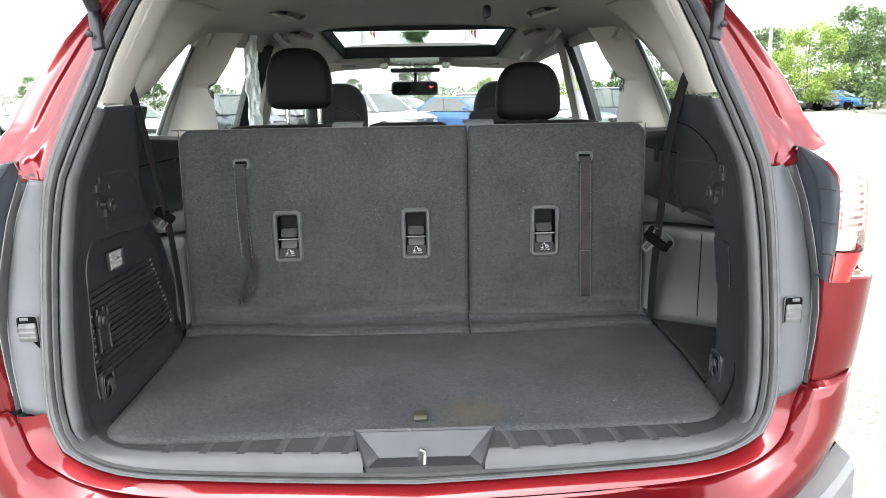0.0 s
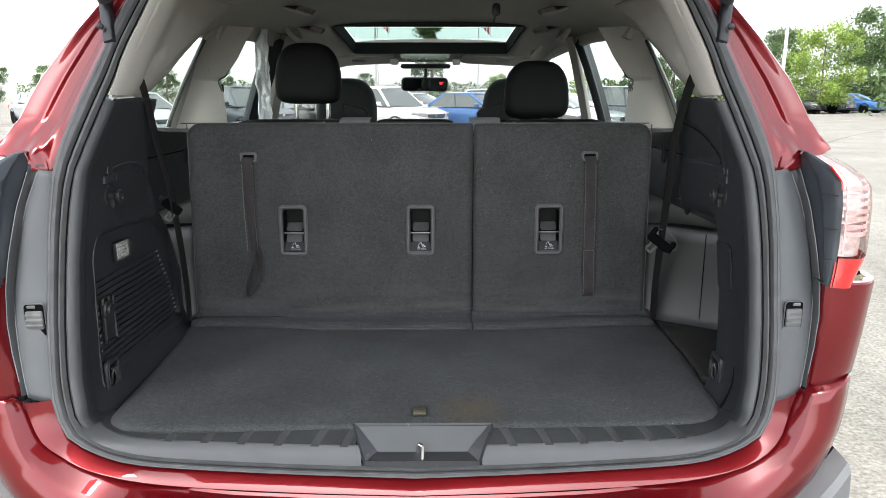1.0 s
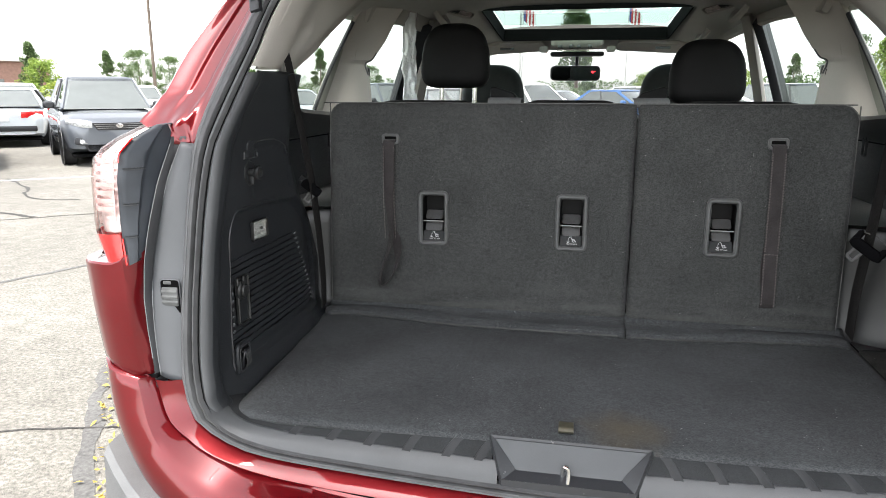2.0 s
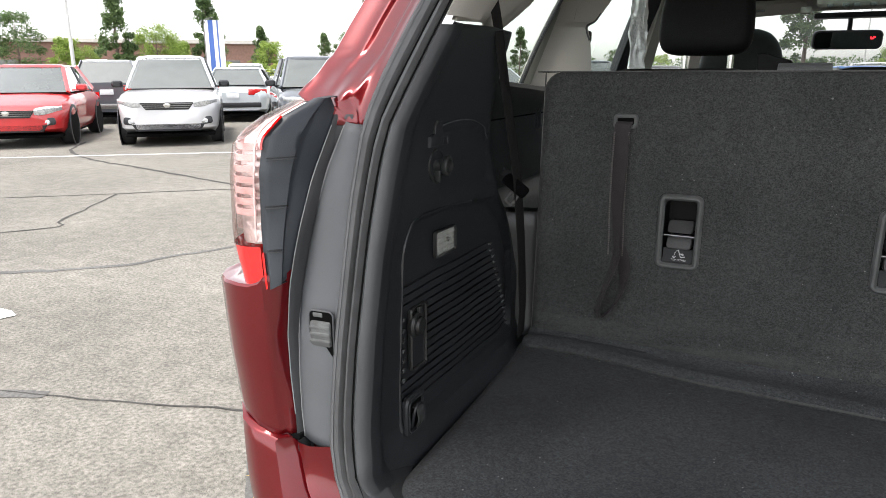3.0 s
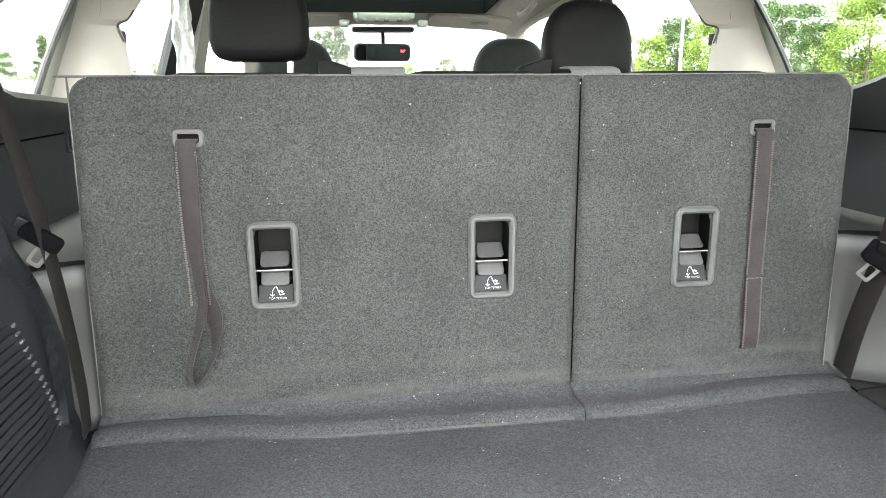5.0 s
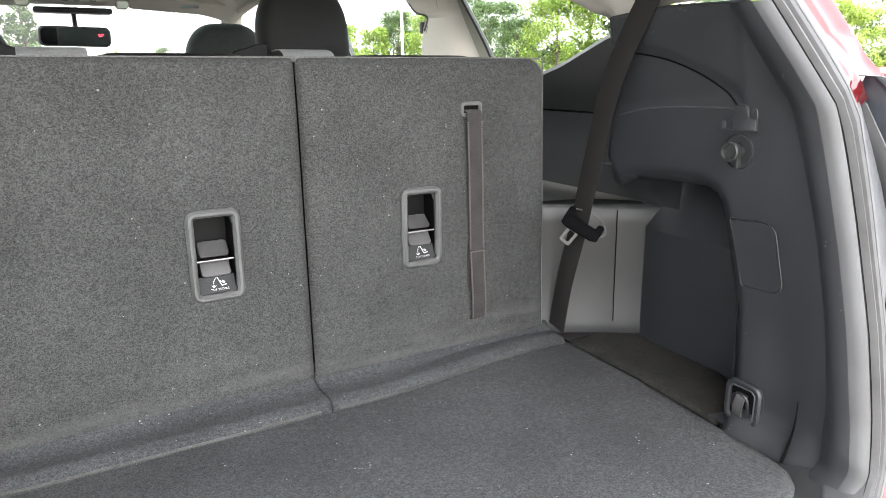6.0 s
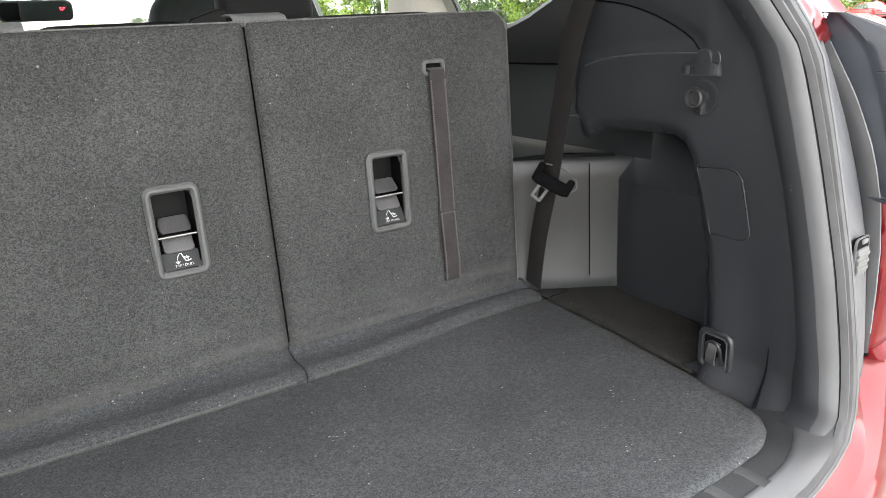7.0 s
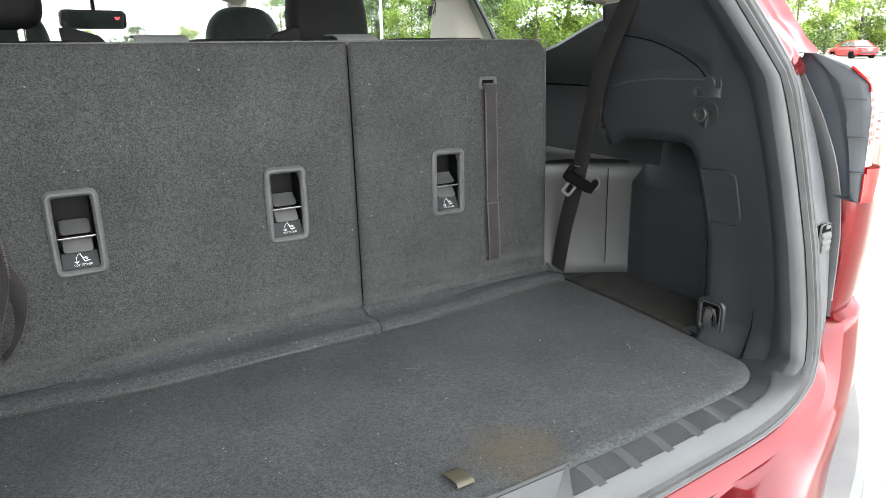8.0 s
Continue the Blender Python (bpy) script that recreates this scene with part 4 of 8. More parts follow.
ARCH = [(0.082, 0.826), (0.082, 0.913), (0.095, 1.084), (0.107, 1.11), (0.132, 1.128), (0.225, 1.129), (0.385, 1.115), (0.44, 1.07), (0.488, 1.0), (0.512, 0.9), (0.516, 0.84)]
POCKET = [(0.185, 1.242), (0.287, 1.243), (0.35, 1.226), (0.372, 1.2), (0.372, 1.14), (0.2, 1.14), (0.188, 1.2)]
left_trim = thing("cargo_side_trim", "black moulded plastic cargo side trim with ribbed grille", "side trim", kind="structure")
zs = [float(z) for z in np.linspace(0.786, 1.372, 32)]
left_outline = [(back_edge(z, 0.012 + 0.006 * ease(0.84, 0.93, z)), z) for z in zs] + [(0.30, 1.374), (0.380, 1.370), (0.368, 1.305), (0.36, 1.223), (0.405, 1.12), (0.466, 1.05), (0.515, 1.0), (0.548, 0.95), (0.560, 0.88), (0.566, 0.786)]


def left_wall(y, z):
    d = dent(y, z, ARCH, 0.011, 0.009) + dent(y, z, POCKET, 0.005, 0.006)
    return (-(wall_x(y, z) + d), y, z)


bm = bmesh.new()
sheet(bm, left_outline, 0.0065, left_wall)
thick(part("trim_panel", bm, TRIM, left_trim, facing=(1, 0, 0)), 0.004)
# ribs of the grille
rib_group = 15
for k in range(rib_group):
    z = 1.032 - k * 0.0123
    y0 = lerp_table(z, [(0.85, 0.098), (0.91, 0.094), (1.04, 0.108)])
    if 0.905 < z < 1.0:
        y0 = 0.172
    y1 = lerp_table(z, [(0.845, 0.488), (1.029, 0.386)])
    bm = bmesh.new()
    line = [(-(wall_x(y, z) + 0.0108 - (0.0018 if y < y1 - 0.004 else 0.0)), y, z + 0.0006 * math.sin(40 * y)) for y in np.linspace(y0, y1, 9)]
    band(bm, line, (0, 0.0, 1), 0.0092, 0.005, 14)
    part("grille_rib", bm, TRIM, left_trim)
    bm = bmesh.new()
    box(bm, -(wall_x(y1, z) + 0.0065), y1 + 0.004, z + 0.002, 0.004, 0.009, 0.0035, 0.0012, pose(0, 0, 0, 14, 0, 0))
    part("grille_tooth", bm, TOOTH, left_trim)
for k in range(7):
    z = 0.992 - k * 0.0145
    bm = bmesh.new()
    box(bm, -(wall_x(0.11, z) + 0.007), 0.1045, z, 0.004, 0.008, 0.0055, 0.0015, pose(0, 0, 0, 20, 0, 0))
    part("grille_tooth", bm, TOOTH, left_trim)


def tie_ring(side, y, z, parent):
    """A folding tie-down ring in a moulded pocket."""
    m = wall_frame(side, y, z)
    bm = bmesh.new()
    frame_ring(bm, 0.055, 0.063, 0.014, 0.0095, m @ pose(0, 0, -0.003), 0.0075, 0.0028)
    f = part("ring_frame", bm, TRIM, parent, "moulded frame of a tie-down ring")
    bm = bmesh.new()
    tube(bm, [m @ Vector((u, v, 0.0046)) for u, v in rrect(0.0385, 0.0465, 0.008, 3)], 0.0009, 5, 60, True)
    part("frame_edge", bm, TRIM_EDGE, f)
    bm = bmesh.new()
    stack(bm, [[(*p, 0.0012) for p in rrect(0.038, 0.046, 0.007)], [(*p, 0.0018) for p in rrect(0.02, 0.03, 0.005)]], m, (False, True))
    part("ring_pocket", bm, CUP, f)
    bm = bmesh.new()
    tube(bm, [m @ Vector(p) for p in ((-0.011, -0.016, 0.003), (-0.010, 0.008, 0.007), (0, 0.016, 0.008), (0.010, 0.008, 0.007), (0.011, -0.016, 0.003))], 0.0026, 8)
    part("ring", bm, BLACK, f, "black folding ring")
    bm = bmesh.new()
    band(bm, [m @ Vector(p) for p in ((-0.002, 0.014, 0.003), (-0.002, 0.012, 0.009), (-0.001, 0.004, 0.011), (0.001, -0.008, 0.0105), (0.003, -0.018, 0.006))], [(m.to_3x3() @ Vector((1, 0.15, 0)))] * 5, 0.014, 0.003, 14)
    part("ring_tongue", bm, JAW, f, "grey tongue")


def side_hook(side, y, z, parent):
    """A shopping hook: a moulded bracket over a round stud that stands in an oval dish."""
    m = wall_frame(side, y, z)
    outline = [(-0.026, 0.027), (0.029, 0.027), (0.030, 0.038), (0.027, 0.041), (0.013, 0.042), (0.009, 0.046), (0.008, 0.056), (0.003, 0.060), (-0.007, 0.060), (-0.013, 0.053), (-0.014, 0.044), (-0.025, 0.041)]
    bm = bmesh.new()
    slab(bm, outline, m @ pose(0, 0, -0.002), 0.0085, 0.003)
    f = part("hook_bracket", bm, TRIM, parent, "moulded black hook bracket")
    bm = bmesh.new()
    slab(bm, rrect(0.015, 0.0095, 0.0015), m @ pose(0.0165, 0.0335, 0.004), 0.0030)
    part("hook_window", bm, BLACK, f)
    bm = bmesh.new()
    slab(bm, rrect(0.005, 0.0085, 0.001), m @ pose(0.0205, 0.0335, 0.005), 0.0032)
    part("hook_block", bm, TRIM_EDGE, f)
    bm = bmesh.new()
    tube(bm, [m @ Vector((u, v, 0.0052)) for u, v in outline[3:12]], 0.0009, 5, 40)
    part("bracket_edge", bm, TRIM_SHELF, f)
    bm = bmesh.new()
    tube(bm, [m @ Vector((u, v, 0.0055)) for u, v in ((0.028, 0.028), (0.0, 0.0275), (-0.025, 0.028))], 0.0008, 5, 20)
    part("bracket_edge", bm, TRIM_EDGE, f)
    bm = bmesh.new()
    lathe(bm, [(0.0238, -0.001), (0.0232, 0.0022), (0.0216, 0.0026), (0.0205, 0.0014)], m @ Matrix.Diagonal((0.94, 1.0, 1, 1)), 32, (False, False))
    base = part("stud_dish", bm, TRIM_GLOSS, parent, "oval dish round the hook stud")
    bm = bmesh.new()
    lathe(bm, [(0.0208, 0.0012), (0.012, 0.0009), (0.0005, 0.0008)], m @ Matrix.Diagonal((0.94, 1.0, 1, 1)), 32, (False, True))
    part("dish_floor", bm, TRIM, base)
    bm = bmesh.new()
    lathe(bm, [(0.0085, 0.0), (0.0082, 0.011), (0.0120, 0.0135), (0.0134, 0.017), (0.0130, 0.0205), (0.0112, 0.0222), (0.0092, 0.0215), (0.0086, 0.017), (0.0005, 0.0165)], m @ pose(-0.001, 0.001, 0), 26)
    part("stud", bm, TRIM_SHELF, base, "black round hook stud")
    bm = bmesh.new()
    box(bm, 0, 0, 0, 0.004, 0.019, 0.010, 0.0015)
    bmesh.ops.transform(bm, matrix=m @ pose(-0.004, -0.012, 0.005), verts=bm.verts)
    part("stud_web", bm, TRIM_SHELF, base)


def wall_bead(points, wall, radius, material, parent, name="crease", proud=0.0006):
    """A thin moulded line that follows a side wall through points (y, z)."""
    bm = bmesh.new()
    line = smoothed([(y, z, 0) for y, z in points], 40)
    way = 1 if wall(0.2, 1.0)[0] < 0 else -1
    tube(bm, [Vector(wall(p.x, p.y)) + Vector((way * proud, 0, 0)) for p in line], radius, 6, 60)
    return part(name, bm, material, parent)


tie_ring(-1, 0.119, 0.852, left_trim)
side_hook(-1, 0.186, 1.189, left_trim)
# paler than the wall, so the crease reads as a lit edge
wall_bead([(0.196, 1.238), (0.206, 1.2435), (0.245, 1.246), (0.29, 1.244), (0.335, 1.232), (0.358, 1.212)], left_wall, 0.0014, TRIM_EDGE, left_trim)
wall_bead([(0.0835, 0.84), (0.084, 0.913), (0.092, 1.02), (0.097, 1.084), (0.109, 1.108), (0.134, 1.126), (0.225, 1.127), (0.30, 1.121)], left_wall, 0.0032, TRIM, left_trim, "arch_bead", -0.0012)
# 12-volt socket in its upright pocket
m = wall_frame(-1, 0.140, 0.958, 0.600)
bm = bmesh.new()
frame_ring(bm, 0.044, 0.092, 0.006, 0.004, m, 0.006, 0.002)
pocket = part("socket_pocket", bm, TRIM_GLOSS, left_trim, "upright pocket for the power socket")
bm = bmesh.new()
slab(bm, rrect(0.037, 0.085, 0.004), m @ pose(0, 0, -0.002), 0.0035)
part("pocket_floor", bm, TRIM, pocket)
bm = bmesh.new()
lathe(bm, [(0.018, 0), (0.018, 0.006), (0.015, 0.009), (0.0125, 0.009), (0.0125, 0.011), (0.010, 0.014), (0.0005, 0.0145)], m @ pose(-0.008, 0.020, 0.001), 24)
part("socket_cover", bm, TRIM_GLOSS, pocket, "round black power socket cover")
bm = bmesh.new()
box(bm, 0, 0, 0, 0.008, 0.014, 0.006, 0.002)
bmesh.ops.transform(bm, matrix=m @ pose(0.000, 0.038, 0.006), verts=bm.verts)
part("socket_hinge", bm, TRIM_GLOSS, pocket)
# cargo lamp
lamp = thing("cargo_lamp", "small clear rectangular cargo lamp set in black trim", "lamp")
m = wall_frame(-1, 0.224, 1.075, 0.6005)
bm = bmesh.new()
frame_ring(bm, 0.064, 0.040, 0.005, 0.003, m, 0.006, 0.001)
part("lamp_rim", bm, TRIM_GLOSS, lamp)
bm = bmesh.new()
slab(bm, rrect(0.058, 0.034, 0.003), m @ pose(0, 0, 0.0005), 0.001)
facet = random.Random(5)
for i in range(7):
    for j in range(4):
        cx, cy = -0.0245 + 0.0082 * i, -0.0125 + 0.0083 * j
        tip = bm.verts.new(m @ Vector((cx + facet.uniform(-0.002, 0.002), cy + facet.uniform(-0.002, 0.002), facet.uniform(0.003, 0.0055))))
        foot = [bm.verts.new(m @ Vector((cx + u * 0.0041, cy + v * 0.0041, 0.0016))) for u, v in ((-1, -1), (1, -1), (1, 1), (-1, 1))]
        for p, q in zip(foot, foot[1:] + foot[:1]):
            bm.faces.new((p, q, tip))
part("lamp_reflector", bm, LAMPSILVER, lamp, smooth=False)
bm = bmesh.new()
lathe(bm, [(0.0005, 0), (0.004, 0), (0.0038, 0.003), (0.0025, 0.005), (0.0005, 0.0052)], m @ pose(0.006, 0.002, 0.001), 12)
part("bulb", bm, CHROME, lamp)
bm = bmesh.new()
slab(bm, rrect(0.058, 0.034, 0.003), m @ pose(0, 0, 0.0062), 0.0012)
part("lamp_lens", bm, CLEARCOVER, lamp)

# the other side: open pocket, access door
right_trim = thing("cargo_side_trim", "black moulded plastic cargo side trim with open storage pocket", "side trim", kind="structure")
right_outline = [(back_edge(z, 0.012 + 0.006 * ease(0.84, 0.93, z)), z) for z in zs] + [(0.30, 1.376), (0.412, 1.368), (0.418, 1.30), (0.425, 1.2), (0.432, 1.14), (0.428, 1.122), (0.418, 1.113), (0.404, 1.113), (0.381, 1.126), (0.307, 1.133), (0.245, 1.134), (0.226, 1.126), (0.214, 1.108), (0.207, 1.085), (0.181, 0.989), (0.173, 0.9), (0.172, 0.86), (0.176, 0.786)]


def right_wall(y, z):
    # the wall rolls outward along the rim of the pocket
    rim = 0.014 * (1 - ease(0.0, 0.02, nearest((y, z), right_outline[len(zs) + 4:])[0]))
    up = 0.004 * ease(0.0, 0.006, z - lerp_table(y, [(0.19, 1.25), (0.215, 1.252), (0.30, 1.246), (0.385, 1.232)])) * ease(0.18, 0.2, y)
    arc = 0.004 * ease(0.0, 0.007, z - lerp_table(y, [(0.17, 1.23), (0.188, 1.25), (0.205, 1.268), (0.235, 1.282), (0.315, 1.312), (0.40, 1.326)])) * ease(0.16, 0.2, y)
    low = -0.008 * (1 - ease(0.93, 1.0, z)) * ease(0.05, 0.09, y) * (1 - ease(0.10, 0.15, y))
    return (wall_x(y, z) + rim + up - arc - 0.5 * low, y, z)


bm = bmesh.new()
sheet(bm, right_outline, 0.0065, right_wall)
thick(part("trim_panel", bm, TRIM, right_trim, facing=(-1, 0, 0)), 0.004)
tie_ring(1, 0.144, 0.849, right_trim)
side_hook(1, 0.190, 1.188, right_trim)
# crease lines in two tones: paler for a lit edge, near-black for shade
wall_bead([(0.405, 1.224), (0.359, 1.235), (0.297, 1.241), (0.233, 1.2425), (0.198, 1.2425)], right_wall, 0.0013, TRIM_EDGE, right_trim)
wall_bead([(0.415, 1.320), (0.33, 1.309), (0.272, 1.292), (0.226, 1.27), (0.198, 1.248), (0.176, 1.222), (0.166, 1.214)], right_wall, 0.0013, DARK, right_trim, proud=0.0)
bm = bmesh.new()
tube(bm, [(wall_x(0.069, z) - 0.0008, 0.070 - 0.02 * (z - 0.79), z) for z in (0.794, 0.82, 0.85, 0.885)], (0.0024, 0.0005), 6)
part("corner_slit", bm, DARK, right_trim)
m = wall_frame(1, 0.172, 1.2345)
bm = bmesh.new()
lathe(bm, [(0.0005, 0.0), (0.0095, 0.0), (0.0095, 0.0012), (0.0085, 0.002), (0.0005, 0.002)], m @ Matrix.Diagonal((0.75, 1.2, 1, 1)), 18)
part("screw_cap", bm, TRIM, right_trim)
DOOR = [(0.191, 1.099), (0.150, 1.103), (0.138, 1.1025), (0.130, 1.099), (0.124, 1.092), (0.121, 1.082), (0.108, 1.030), (0.108, 1.022), (0.112, 1.016), (0.120, 1.013), (0.164, 1.014)]
bm = bmesh.new()
for grow, lift_, mat, nm, lab in ((1.0, 0.0014, DARK, "door_seam", ""), (0.965, 0.0034, TRIM, "access_door", "flush access door")):
    bm = bmesh.new()
    c = (0.155, 1.058)
    pts = [(c[0] + (y - c[0]) * grow, c[1] + (z - c[1]) * grow) for y, z in DOOR]
    rows = [[(right_wall(y, z)[0] + 0.004, y, z) for y, z in pts], [(right_wall(y, z)[0] - lift_, y, z) for y, z in pts]]
    vs = grid(bm, rows, True)
    cap(bm, vs[1])
    part(nm, bm, mat, right_trim, lab, smooth=False)
bm = bmesh.new()
ring_ = [(a[0] + (b[0] - a[0]) * k / 4, a[1] + (b[1] - a[1]) * k / 4) for a, b in zip(DOOR, DOOR[1:] + DOOR[:1]) for k in range(4)]
tube(bm, [(right_wall(y, z)[0] - 0.0020, y, z) for y, z in ring_], 0.0008, 5, 120, True)
part("door_edge", bm, TRIM_SHELF, right_trim)
# inside of the pocket
pocket = thing("storage_pocket", "dark moulded storage pocket behind the wheel arch", "storage pocket", kind="structure")
bm = bmesh.new()
rows = []
for z in np.linspace(0.79, 1.16, 14):
    lean = lerp_table(z, [(1.02, 0.0), (1.075, 0.042), (1.16, 0.075)])
    rows.append([(0.60 + (0.125 + lean) * s, 0.172, z) for s in (0, 0.5, 0.9)] + [(0.722 + lean, y, z) for y in np.linspace(0.18, 0.43, 9)] + [(0.734 + lean, 0.470 - 0.45 * lean, z)])
grid(bm, rows)
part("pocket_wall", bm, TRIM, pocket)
bm = bmesh.new()
grid(bm, [[(x, y, 1.142 - 0.01 * s) for y in np.linspace(0.17, 0.47, 7)] for s, x in ((0, 0.605), (0.5, 0.70), (1, 0.81))])
part("pocket_roof", bm, TRIM, pocket)
bm = bmesh.new()
grid(bm, [[(x, y, 0.8085) for y in np.linspace(0.16, 0.62, 9)] for x in (0.60, 0.68, 0.76)])
part("pocket_base", bm, TRIM, pocket)
shelf = thing("wheel_arch_trim", "satin dark grey wheel arch trim with a flat armrest top", "side trim", "wheel arch trims", kind="structure")
for side in (1, -1):
    # two satin faces that meet the pocket, and the armrest over them
    bm = bmesh.new()
    for (xa, ya), (xb, yb) in (((0.535, 0.594), (0.692, 0.4992)), ((0.692, 0.4992), (0.835, 0.400))):
        rows = []
        for z, push in ((0.812, -0.002), (0.832, -0.002), (0.838, 0.0), (0.95, 0.004), (1.02, 0.006), (1.046, 0.006), (1.056, 0.012), (1.062, 0.026)):
            rows.append([(side * (xa + (xb - xa) * s + 0.3 * push), ya + (yb - ya) * s + push, z) for s in (0, 0.01, 0.25, 0.5, 0.75, 0.99, 1)])
        grid(bm, rows)
    part("arch_face", bm, TRIM_SHELF, shelf)
    bm = bmesh.new()
    tube(bm, [(side * 0.6925, 0.4975, 0.836), (side * 0.6935, 0.5015, 0.95), (side * 0.694, 0.5035, 1.046)], 0.0011, 5)
    part("arch_seam", bm, DARK, shelf)
    bm = bmesh.new()
    rows = []
    for s in np.linspace(0, 1, 8):
        rows.append([(side * (0.55 + 0.19 * s), 0.585 - 0.115 * s + t, 1.062 + 0.006 * math.sin(math.pi * s)) for t in (0, 0.03, 0.2, 0.6, 1.2)])
    grid(bm, rows)
    part("armrest", bm, TRIM_SHELF, shelf)
    bm = bmesh.new()
    rows = []
    for z, x in ((1.06, 0.735), (1.15, 0.742), (1.212, 0.748)):
        rows.append([(side * x, y, z) for y in np.linspace(0.40, 1.85, 24)])
    grid(bm, rows)
    part("quarter_trim", bm, TRIM, shelf)
    bm = bmesh.new()
    rows = []
    for z, x in ((1.2125, 0.752), (1.214, 0.742), (1.222, 0.737), (1.245, 0.731), (1.262, 0.727), (1.272, 0.735), (1.275, 0.755)):
        rows.append([(side * x, y, z + (0.085 * (1 - ease(0.50, 0.82, y)) + 0.016 * ease(1.1, 0.8, y)) * ease(1.222, 1.262, z)) for y in np.linspace(0.40, 1.85, 24)])
    grid(bm, rows)
    part("window_ledge", bm, TRIM_SHELF, shelf, "satin grey ledge under the quarter glass")
    bm = bmesh.new()
    tube(bm, [(side * 0.7435, y, 1.2125) for y in np.linspace(0.42, 1.8, 8)], 0.0022, 5)
    part("ledge_seam", bm, DARK, shelf)
    bm = bmesh.new()
    frame_ring(bm, 0.026, 0.075, 0.009, 0.005, wall_frame(side, 1.0, 1.21, 0.742), 0.006, 0.002)
    part("trim_slot", bm, TRIM, shelf)
    bm = bmesh.new()
    lathe(bm, [(0.0005, 0), (0.008, 0), (0.007, 0.006), (0.0005, 0.007)], wall_frame(side, 0.575, 1.255, 0.738), 12)
    part("trim_button", bm, BLACK, shelf)

# pale pillar trims and quarter glass
for side in (1, -1):
    upper = thing("rear_pillar_trim", "pale grey cloth-grained rear pillar trim with belt slot", "pillar trim", "pillar trims", kind="structure")

    def d_pillar(y, z, side=side):
        x0 = lerp_table(z, [(1.36, 0.562), (1.408, 0.549), (1.461, 0.538), (1.516, 0.523), (1.571, 0.508), (1.62, 0.478)])
        b = back_edge(z, 0.02)
        slot = dent(y, z, [(0.365, 1.425), (0.42, 1.385), (0.455, 1.40), (0.56, 1.475), (0.54, 1.49), (0.46, 1.485), (0.42, 1.47)], 0.010, 0.014)
        roll = 0.020 * ease(0.03, 0.0, nearest((y, z), PILLAR_FRONT)[0])
        return (side * (x0 + 0.068 * ease(b + 0.05, b + 0.28, y) + slot + roll), y, z)

    PILLAR_FRONT = [(0.93, 1.60), (0.87, 1.56), (0.82, 1.537), (0.72, 1.483), (0.635, 1.431), (0.54, 1.388), (0.49, 1.372)]
    outline = [(back_edge(z, 0.02), z) for z in (1.374, 1.41, 1.46, 1.51, 1.56, 1.62)] + [(0.93, 1.63)] + PILLAR_FRONT + [(0.414, 1.372), (0.30, 1.378)]
    bm = bmesh.new()
    sheet(bm, outline, 0.009, d_pillar)
    thick(part("pillar_panel", bm, PALE, upper, facing=(-side, 0, 0)), 0.006)
    bm = bmesh.new()
    frame_ring(bm, 0.05, 0.008, 0.0035, 0.0015, wall_frame(side, 0.325, 1.425, 0.574), 0.003, 0.001)
    part("belt_slot", bm, BEZEL, upper)
    mid = thing("middle_pillar_trim", "pale grey middle pillar trim behind the second row", "pillar trim", "pillar trims", kind="structure")
    REAR_EDGE = [(1.22, (0.815, 1.02)), (1.328, (0.785, 1.06)), (1.40, (0.762, 1.09)), (1.466, (0.738, 1.12)), (1.55, (0.705, 1.16)), (1.60, (0.68, 1.18))]
    FRONT_EDGE = [(1.22, (0.665, 1.19)), (1.30, (0.663, 1.19)), (1.39, (0.671, 1.19)), (1.424, (0.680, 1.19)), (1.438, (0.672, 1.235)), (1.46, (0.66, 1.25)), (1.50, (0.632, 1.255)), (1.56, (0.60, 1.26)), (1.60, (0.575, 1.27))]

    def edge_at(z, table):
        return Vector((lerp_table(z, [(k, v[0]) for k, v in table]), lerp_table(z, [(k, v[1]) for k, v in table])))

    bm = bmesh.new()
    rows = []
    for z in list(np.linspace(1.22, 1.41, 12)) + list(np.linspace(1.415, 1.445, 9)) + list(np.linspace(1.455, 1.60, 12)):
        a, b = edge_at(z, REAR_EDGE), edge_at(z, FRONT_EDGE)
        n_ = Vector((-(b - a).y, (b - a).x)).normalized() * -1
        row = []
        for s in np.linspace(0, 1, 15):
            p = a.lerp(b, s) - n_ * (0.022 * math.sin(math.pi * s) ** 0.7) * -1
            row.append((side * p.x, p.y, z))
        rows.append([(side * (a.x + 0.02), a.y + 0.012, z)] + row + [(side * (b.x + 0.03), b.y + 0.012, z)])
    grid(bm, rows)
    part("pillar_panel", bm, PALE, mid)
    bm = bmesh.new()
    tube(bm, [(side * (v[0] + 0.004), v[1] - 0.004, k) for k, v in REAR_EDGE[:-1]], 0.0065, 6)
    part("glass_edge", bm, BLACK, mid, "black edge of the quarter glass")
    bm = bmesh.new()
    tube(bm, [(side * (v[0] + 0.002), v[1] - 0.004, k) for k, v in FRONT_EDGE[2:6]], 0.0025, 5)
    part("cover_seam", bm, BEZEL, mid)
    belt = thing("second_row_belt", "thin black seat belt hanging from the middle pillar", "seat belt", "second row belts")
    bm = bmesh.new()
    band(bm, [(side * 0.690, 1.20, 1.405), (side * 0.688, 1.205, 1.37), (side * 0.684, 1.21, 1.30), (side * 0.68, 1.21, 1.1)], (0.55, 1, 0), 0.034, 0.0015, 14)
    part("webbing", bm, WEB, belt)
    bm = bmesh.new()
    box(bm, side * 0.690, 1.205, 1.40, 0.03, 0.03, 0.03, 0.006)
    part("guide", bm, BLACK, belt)

